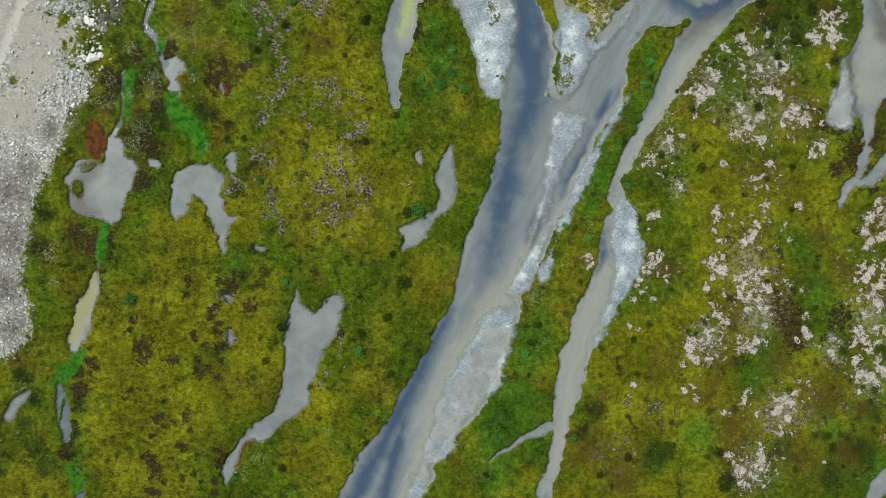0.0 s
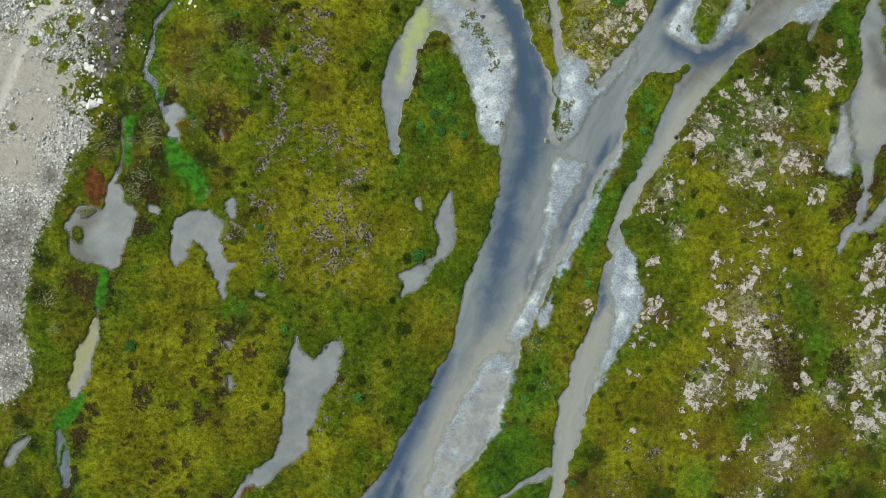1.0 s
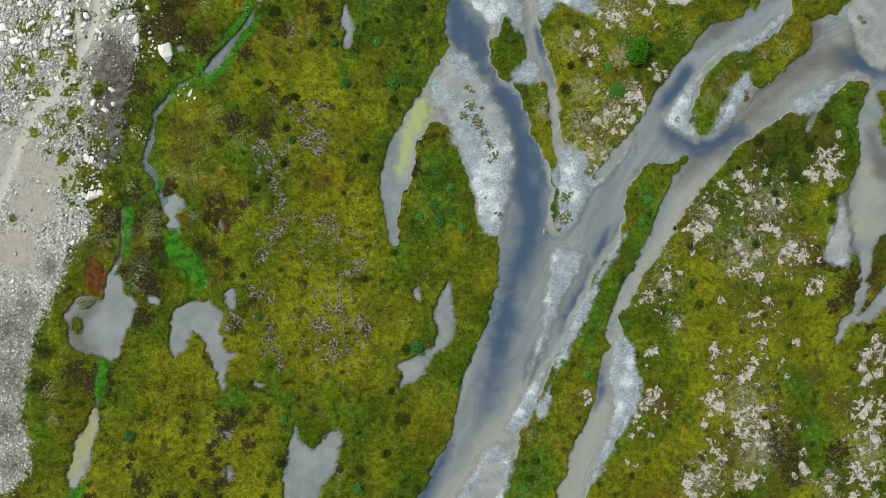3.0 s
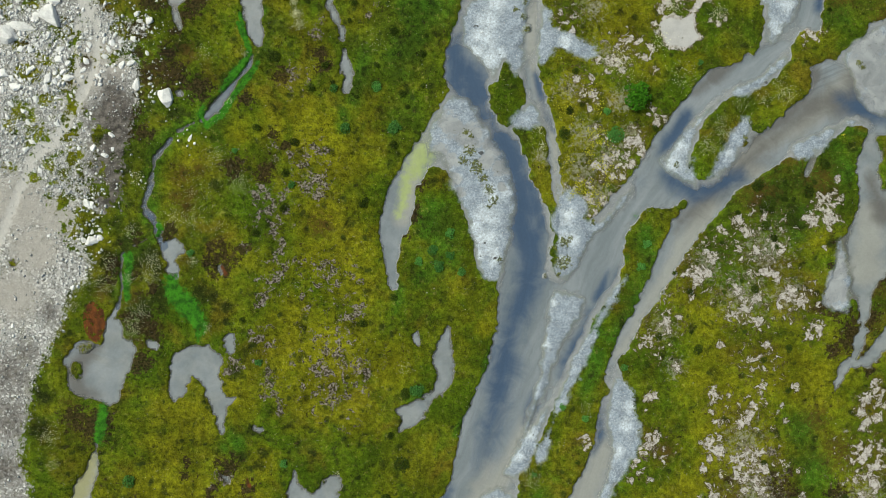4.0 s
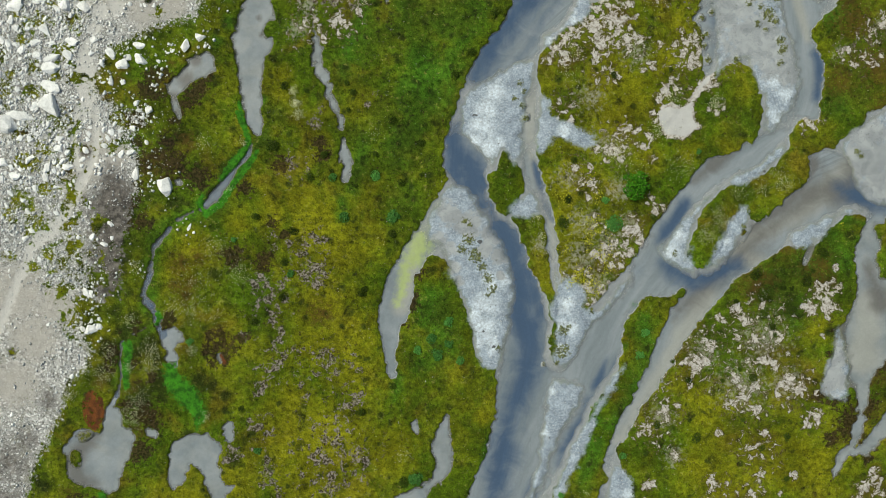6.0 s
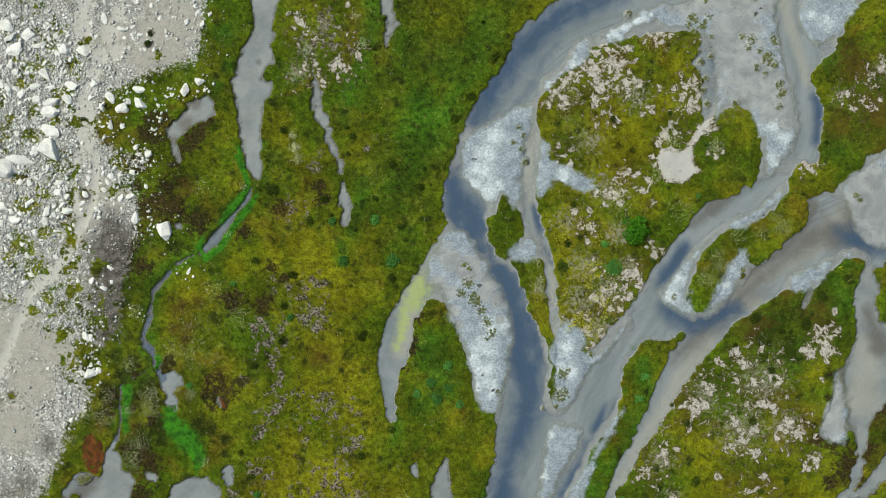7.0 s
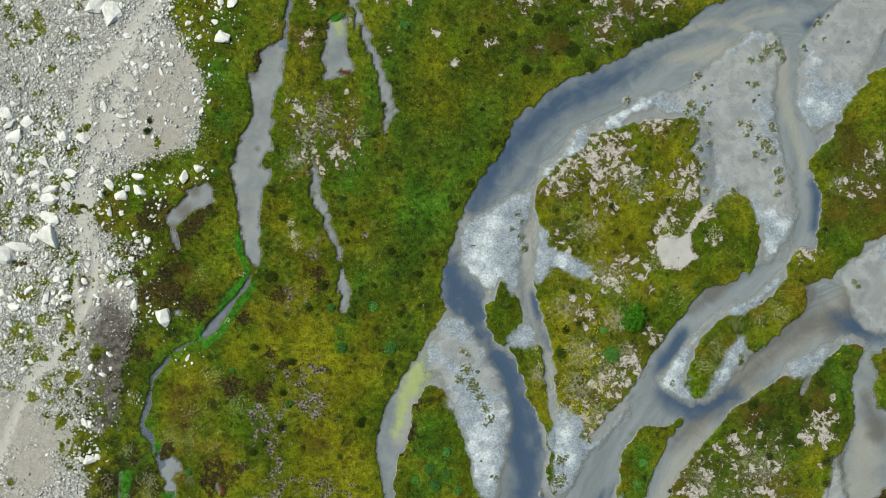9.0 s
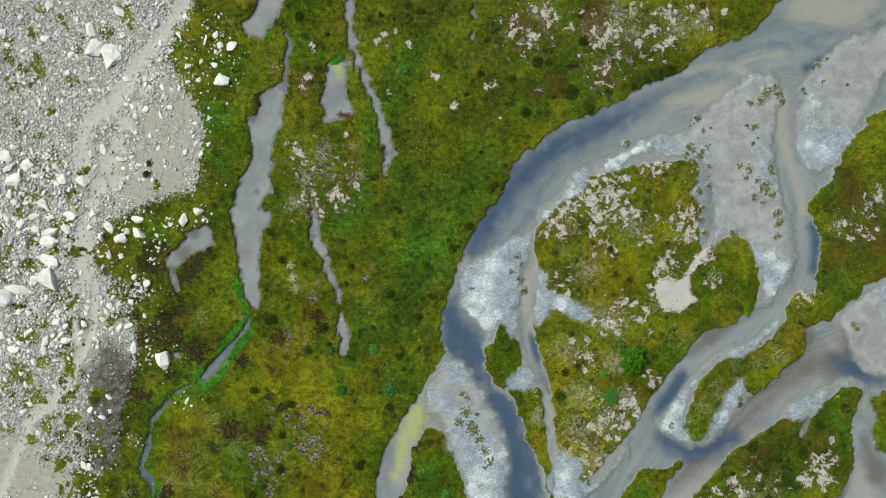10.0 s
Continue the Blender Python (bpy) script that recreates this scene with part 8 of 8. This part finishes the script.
WET_STONES_A = (
    (23.58, 50.46, 0.40, 0.25, 30), (22.87, 49.86, 0.30, 0.20, 0), (24.69, 49.66, 0.35, 0.25, 0), (28.42, 48.28, 0.50, 0.30, 60), (28.87, 48.78, 0.30,
    0.20, 0), (23.18, 50.06, 0.25, 0.20, 0), (21.99, 45.35, 0.25, 0.20, 0), (24.51, 45.35, 0.30, 0.20, 0), (34.29, 55.64, 0.60, 0.35, 20), (33.79,
    55.14, 0.50, 0.35, 60), (33.05, 52.78, 0.40, 0.30, 0), (36.83, 53.55, 0.40, 0.25, 30), (3.36, 35.35, 0.30, 0.15, 20), (3.55, 35.34, 0.25, 0.15,
    0), (5.14, 14.79, 0.35, 0.25, 30), (4.24, 16.14, 0.25, 0.20, 0), (29.23, 30.42, 0.30, 0.25, 0), (27.37, 30.57, 0.25, 0.20, 0), (3.88, 24.11, 0.35,
    0.50, 80))


def part(name, bm, material, parent=None, label=""):
    """Links a bmesh as one mesh object under a thing or a part."""
    mesh = bpy.data.meshes.new(name)
    bm.to_mesh(mesh)
    bm.free()
    mesh.materials.append(material)
    ob = new(name, mesh)
    ob.parent = parent
    return tagged(ob, label)


def at(field, x, y):
    """A field's value at places on the ground."""
    i = np.clip(np.searchsorted(XS, x), 0, NX - 1)
    j = np.clip(np.searchsorted(YS, y), 0, NY - 1)
    return field[j, i]


def rock_mesh(name, seed, material, corners_count=15, bevel=0.10):
    """An angular boulder about one metre across, its base on the origin."""
    rng = random.Random(seed)
    bm = bmesh.new()
    for _ in range(corners_count):
        v = Vector((rng.gauss(0, 1), rng.gauss(0, 1), rng.gauss(0, 1))).normalized()
        v *= rng.uniform(0.44, 0.56)
        bm.verts.new((v.x, v.y, max(v.z, -0.25) * 0.75))
    hull = bmesh.ops.convex_hull(bm, input=bm.verts)
    bmesh.ops.delete(bm, geom=[g for g in hull["geom_interior"] if isinstance(g, bmesh.types.BMVert)], context="VERTS")
    if bevel:
        bmesh.ops.bevel(bm, geom=list(bm.edges), offset=bevel * 0.4, segments=1, affect="EDGES", clamp_overlap=True)
    if bevel:
        bmesh.ops.triangulate(bm, faces=list(bm.faces))
        bmesh.ops.subdivide_edges(bm, edges=[e for e in bm.edges if e.calc_length() > 0.16], cuts=1, use_grid_fill=True)
        bmesh.ops.triangulate(bm, faces=list(bm.faces))
        for v in bm.verts:
            v.co *= 1 + 0.14 * noise.noise(v.co * 6 + Vector((0, seed, 0)))
    for v in bm.verts:
        v.co *= 1 + 0.10 * noise.noise(v.co * 3 + Vector((seed, 0, 0)))
        v.co.z += 0.16
    mesh = bpy.data.meshes.new(name)
    bm.to_mesh(mesh)
    bm.free()
    mesh.materials.append(material)
    return mesh


# boulders, each a thing of its own
rng = random.Random(4)
ROCKS = [rock_mesh("boulder", 30 + k, BOULDER) for k in range(14)]

WET_MESH = rock_mesh("river_stone", 77, WET_ROCK)


def boulder(x, y, long, short, turn, group):
    ob = new("boulder", rng.choice(ROCKS))
    z = float(at(height, x, y))
    ob.matrix_basis = pose(x, y, z - 0.10 * short, rng.uniform(-8, 8), rng.uniform(-8, 8), turn) @ Matrix.Diagonal((long * 1.16, short * 1.16, short * rng.uniform(0.6, 0.85), 1))
    size = "large" if long > 1.2 else "small"
    return tagged(ob, f"{size} pale grey angular boulder lying on the valley floor", "boulder", group)


listed = BOULDERS_A + BOULDERS_B + BOULDERS_C + BOULDERS_D + BOULDERS_E + BOULDERS_F + BOULDERS_G + BOULDERS_H
for x, y, long, short, turn in listed:
    boulder(x, y, long, short, turn or rng.uniform(0, 180), "boulders beside the track")
taken = [(x, y, long) for x, y, long, _, _ in listed]
left = 250
while left:
    x, y = rng.uniform(-39.5, -19.0), rng.uniform(20.0, 63.0)
    field = x < -28.0 + 3.0 * math.sin(y) and 29 < y < 48
    rocky = 1.0 if field else (0.16 if y > 46 else 0.10)
    size = 0.30 + (0.5 if field else 0.3) * rng.random() ** 2.5
    if at(scree, x, y) < -2.5 or at(wet, x, y) > -0.5 or at(track, x, y) > 0.4 or rng.random() > rocky * (1.0 if at(scree, x, y) > 0 else 0.35):
        continue
    if any(math.hypot(x - a, y - b) < 0.5 * (c + size) for a, b, c in taken):
        continue
    taken.append((x, y, size))
    boulder(x, y, size * rng.uniform(1.0, 1.5), size * rng.uniform(0.7, 1.0), rng.uniform(0, 180), "loose stones on the scree")
    left -= 1


for x, y, long, short, turn in WET_STONES_A:
    ob = boulder(x, y, long, short, turn, "dark stones in the shallows")
    ob.data = WET_MESH
    ob.name = "river_stone"
    tagged(ob, "small dark wet stone in the river shallows", "stone")


def scatter(name, material, x, y, z, size, label, category, shapes=6, flat=0.45, corners_count=7, seed=0):
    """Many small stones or heads in one mesh of kind stuff."""
    gen = np.random.default_rng(seed)
    protos = []
    for k in range(shapes):
        m = rock_mesh("pebble", 900 + seed * 20 + k, material, corners_count, 0.0)
        m.calc_loop_triangles()
        co = np.array([v.co for v in m.vertices])
        tri = np.array([t.vertices for t in m.loop_triangles])
        protos.append((co, tri))
        bpy.data.meshes.remove(m)
    kind, turn = gen.integers(0, shapes, len(x)), gen.uniform(0, 6.283, len(x))
    long = gen.uniform(0.8, 1.35, len(x))
    verts, tris, base = [], [], 0
    for k, (co, tri) in enumerate(protos):
        i = np.flatnonzero(kind == k)
        c, s = np.cos(turn[i])[:, None], np.sin(turn[i])[:, None]
        lx, ly, lz = co[None, :, 0] * (size * long)[i][:, None], co[None, :, 1] * size[i][:, None], co[None, :, 2] * size[i][:, None] * flat
        v = np.stack([x[i][:, None] + c * lx - s * ly, y[i][:, None] + s * lx + c * ly, z[i][:, None] + lz], -1).reshape(-1, 3)
        t = (tri[None] + (np.arange(len(i)) * len(co))[:, None, None] + base).reshape(-1, 3)
        verts.append(v)
        tris.append(t)
        base += len(v)
    return stuff(name, material, np.concatenate(verts), np.concatenate(tris), label, category)


def stuff(name, material, verts, tris, label, category):
    mesh = bpy.data.meshes.new(name)
    mesh.vertices.add(len(verts))
    mesh.vertices.foreach_set("co", verts.astype(np.float32).ravel())
    mesh.loops.add(tris.size)
    mesh.loops.foreach_set("vertex_index", tris.astype(np.int32).ravel())
    mesh.polygons.add(len(tris))
    mesh.polygons.foreach_set("loop_start", np.arange(0, tris.size, 3, dtype=np.int32))
    mesh.update(calc_edges=True)
    mesh.materials.append(material)
    return tagged(new(name, mesh), label, category, kind="stuff")


gen = np.random.default_rng(7)


def sprinkle(count, low, high, chance):
    """Random places in a stretch of the plan, kept by a chance."""
    x, y = gen.uniform(low[0], high[0], count), gen.uniform(low[1], high[1], count)
    keep = gen.random(count) < chance(x, y)
    return x[keep], y[keep]


x, y = sprinkle(130000, (-41, -12), (-18, 64), lambda a, b: (ramp(at(scree, a, b), -0.8, 0.5) + 0.10 * ramp(at(scree, a, b), -3.6, -0.8) * (b > 20)) * (1 - 0.8 * ramp(at(track, a, b), 0.2, 0.6)) * (1 - 0.8 * ramp(at(FIELDS["soil"], a, b), 0.3, 0.7)) * (1 - 0.8 * ramp(at(fines, a, b), 0.3, 0.7)) * (0.20 + 0.80 * ramp(fbm(a, b, 2.5, 3, 61), 0.36, 0.66) * (b > 20)))
size = 0.065 + 0.27 * gen.random(len(x)) ** 5
scatter("scree_stones", STONE, x, y, at(height, x, y) + 0.01, size, "loose pale and grey stones scattered over the scree", "stones", seed=1)

fx, fy, fs = [], [], []
for bx, by, long, _, _ in listed:
    for _ in range(int(5 + 6 * long)):
        a, d = rng.uniform(0, 6.283), long * rng.uniform(0.5, 1.3) + rng.uniform(0.0, 0.4)
        fx.append(bx + d * math.cos(a))
        fy.append(by + d * math.sin(a))
        fs.append(rng.uniform(0.10, 0.20) + 0.22 * rng.random() ** 3)
for _ in range(3200):
    x, y = rng.uniform(-40, -27), rng.uniform(30, 48)
    if rng.random() < float(fbm(np.array([x]), np.array([y]), 3.0, 2, 66)[0]) ** 2 * 1.4 and at(track, x, y) < 0.5:
        fx.append(x)
        fy.append(y)
        fs.append(0.10 + 0.34 * rng.random() ** 3)
fx, fy, fs = np.array(fx), np.array(fy), np.array(fs)
dry = at(wet, fx, fy) < -0.2
fx, fy, fs = fx[dry], fy[dry], fs[dry]
scatter("rock_fragments", FRAGMENT, fx, fy, at(height, fx, fy) + 0.01, fs, "white broken rock fragments strewn round the boulders", "rock fragments", corners_count=9, seed=5)

x, y = sprinkle(90000, (-8, -20), (41, 62), lambda a, b: ramp(at(bar_edge, a, b), -0.2, 0.6) * (at(height, a, b) > -0.08) * (0.22 + 0.55 * ramp(at(drypatch, a, b), 0.2, 0.6)) * (1 - ramp(at(mud, a, b), 0.4, 0.6)) * fbm(a, b, 1.6, 2, 62))
size = 0.07 + 0.15 * gen.random(len(x)) ** 3
scatter("river_shingle", SHINGLE, x, y, at(height, x, y) - 0.02, size, "blue-grey rounded shingle on the gravel bars", "gravel", shapes=4, flat=0.5, corners_count=6, seed=2)

# grass: leaning blades in small tufts
grassy = (1 - ramp(FIELDS["scree"], 0.42, 0.58)) * (1 - ramp(FIELDS["bank"], -0.25, -0.05)) * (1 - ramp(FIELDS["bare"], 0.40, 0.55)) * (1 - 0.6 * ramp(FIELDS["heath"], 0.4, 0.6)) * (1 - 0.7 * ramp(FIELDS["peat"], 0.4, 0.7)) * (1 - ramp(FIELDS["bar"], 0.4, 0.6)) * (1 - ramp(algae, 0.3, 0.5))
x, y = sprinkle(105000, (-41, -23), (41, 64), lambda a, b: at(grassy, a, b) * (0.35 + 0.9 * fbm(a, b, 1.0, 2, 63)))
BLADES = 6
n = len(x)
turn = gen.uniform(0, 6.283, (n, 1)) + np.arange(BLADES) * 6.283 / BLADES + gen.uniform(-0.4, 0.4, (n, BLADES))
tall = gen.uniform(0.06, 0.13, (n, 1)) * gen.uniform(0.6, 1.2, (n, BLADES))
lean = gen.uniform(0.9, 1.6, (n, BLADES)) * tall
ux, uy = np.cos(turn), np.sin(turn)
z0 = at(height, x, y)[:, None] - 0.01
wide = 0.030
root_a = np.stack([x[:, None] - uy * wide, y[:, None] + ux * wide, z0 + 0 * ux], -1)
root_b = np.stack([x[:, None] + uy * wide, y[:, None] - ux * wide, z0 + 0 * ux], -1)
tip = np.stack([x[:, None] + ux * lean, y[:, None] + uy * lean, z0 + tall], -1)
verts = np.stack([root_a, root_b, tip], 2).reshape(-1, 3)
tufts = stuff("grass", GRASS, verts, np.arange(len(verts)).reshape(-1, 3), "short olive-green sedge and grass tufts", "grass")
for key in ("moss", "lush", "sedge", "meadow"):
    add_field(tufts.data, key, np.repeat(at(FIELDS[key], x, y), BLADES * 3))


# shrubs: woody stems under a low dome of small leaves
def shrub_leaves(seed, count, leaf, dome):
    r = random.Random(seed)
    bm = bmesh.new()
    lobes = [(r.uniform(0, 6.283), r.uniform(0.55, 1.12)) for _ in range(9)]
    for _ in range(count):
        a, up = r.uniform(0, 6.283), r.random() ** 0.8
        reach = min(lobes, key=lambda q: abs(math.sin((q[0] - a) / 2)))[1]
        d = r.random() ** 0.62 * reach
        c = Vector((math.cos(a) * d, math.sin(a) * d, dome * math.sqrt(max(0.05, 1.1 - d * d)) * (0.45 + 0.55 * up)))
        m = Matrix.Translation(c) @ Euler((r.uniform(-0.9, 0.9), r.uniform(-0.9, 0.9), r.uniform(0, 6.283))).to_matrix().to_4x4()
        s = leaf * r.uniform(0.6, 1.3)
        v = [bm.verts.new(m @ Vector(q)) for q in ((-s, 0, 0), (-0.2 * s, -0.5 * s, 0.12 * s), (s, 0, 0), (-0.2 * s, 0.5 * s, 0.12 * s))]
        bm.faces.new((v[0], v[1], v[2]))
        bm.faces.new((v[0], v[2], v[3]))
    return bm


def shrub_stems(seed, dome):
    r = random.Random(seed)
    bm = bmesh.new()
    for _ in range(6):
        a = r.uniform(0, 6.283)
        top = Vector((math.cos(a) * 0.6, math.sin(a) * 0.6, dome * 0.8))
        side = Vector((-math.sin(a), math.cos(a), 0))
        for q0, q1 in ((side, Vector((0, 0, 1))), (Vector((0, 0, 1)), -side), (-side, side)):
            v = [bm.verts.new(p) for p in (q0 * 0.05, q1 * 0.05, top + q1 * 0.015, top + q0 * 0.015)]
            bm.faces.new(v)
    return bm


def shrub(name, seed, leaf_mat, count, leaf, dome, label, category):
    root = tagged(new(name), label, category)
    part("stems", shrub_stems(seed, dome), BARK, root)
    part("foliage", shrub_leaves(seed, count, leaf, dome), leaf_mat, root)
    return root


def plant_all(protos, places, group):
    """The first places take the built plants, the rest copies of them."""
    r = random.Random(len(places))
    for k, (px, py, radius) in enumerate(places):
        m = pose(px, py, float(at(height, px, py)) - 0.02, 0, 0, r.uniform(0, 360))
        proto = protos[k % len(protos)]
        ob = proto if k < len(protos) else copy_thing(proto, m)
        ob.matrix_basis = m @ Matrix.Diagonal((radius, radius, min(radius, 0.55), 1))
        tagged(ob, group=group)


willows = [shrub("dwarf_willow", 70 + k, WILLOW, 380, 0.10, 0.5, "low dark green dwarf willow hugging the moss", "shrub") for k in range(4)]
plant_all(willows, SHRUBS_A + SHRUBS_B + SHRUBS_C + SHRUBS_D + SHRUBS_E + SHRUBS_F + SHRUBS_G, "dwarf willows on the flat")
herbs = [shrub("herb_clump", 80 + k, HERB, 700, 0.10, 0.4, "bright green leafy herb clump in the grass", "herb") for k in range(3)]
plant_all(herbs, HERBS_A + HERBS_B, "green herb clumps")
bush = shrub("round_bush", 95, BIRCH, 900, 0.085, 0.85, "round dense dark green bush on the grassy island", "bush")
BUSH_X, BUSH_Y = 17.65, 29.05
bush.matrix_basis = pose(BUSH_X, BUSH_Y, float(at(height, BUSH_X, BUSH_Y)) - 0.02) @ Matrix.Diagonal((1.42, 1.5, 1.1, 1))

# cotton grass heads and yellow flower cushions
beds = COTTON_BEDS_A + COTTON_BEDS_B + COTTON_BEDS_C + COTTON_BEDS_D + COTTON_BEDS_E
cx = np.concatenate([bx + gen.normal(0, r * 0.5, int(count * 3.4)) for bx, by, r, count in beds])
cy = np.concatenate([by + gen.normal(0, r * 0.5, int(count * 3.4)) for bx, by, r, count in beds])
ex, ey = sprinkle(9000, (-41, -23), (41, 64), lambda a, b: at(grassy, a, b) * ramp(fbm(a, b, 5.0, 3, 71), 0.5, 0.8))
cx, cy = np.concatenate([cx, ex]), np.concatenate([cy, ey])
keep = (at(wet, cx, cy) < -0.15) & (at(FIELDS["scree"], cx, cy) < 0.5)
cx, cy = cx[keep], cy[keep]
scatter("cotton_grass", COTTON, cx, cy, at(height, cx, cy) + gen.uniform(0.12, 0.28, len(cx)), 0.038 + 0.040 * gen.random(len(cx)) ** 2, "white tufted cotton grass heads among the sedge", "cotton grass", shapes=3, flat=0.9, corners_count=8, seed=3)
x, y = sprinkle(190000, (2, 15), (41, 45), lambda a, b: np.clip(at(yellow, a, b) * 1.2 - 0.30, 0, 1) * (at(wet, a, b) < -0.1) * ramp(fbm(a, b, 0.9, 2, 72), 0.46, 0.66))
scatter("yellow_flowers", PETAL, x, y, at(height, x, y) + gen.uniform(0.03, 0.12, len(x)), 0.05 + 0.07 * gen.random(len(x)), "small yellow flower cushions on the gravelly turf", "flowers", shapes=3, flat=0.6, corners_count=7, seed=4)
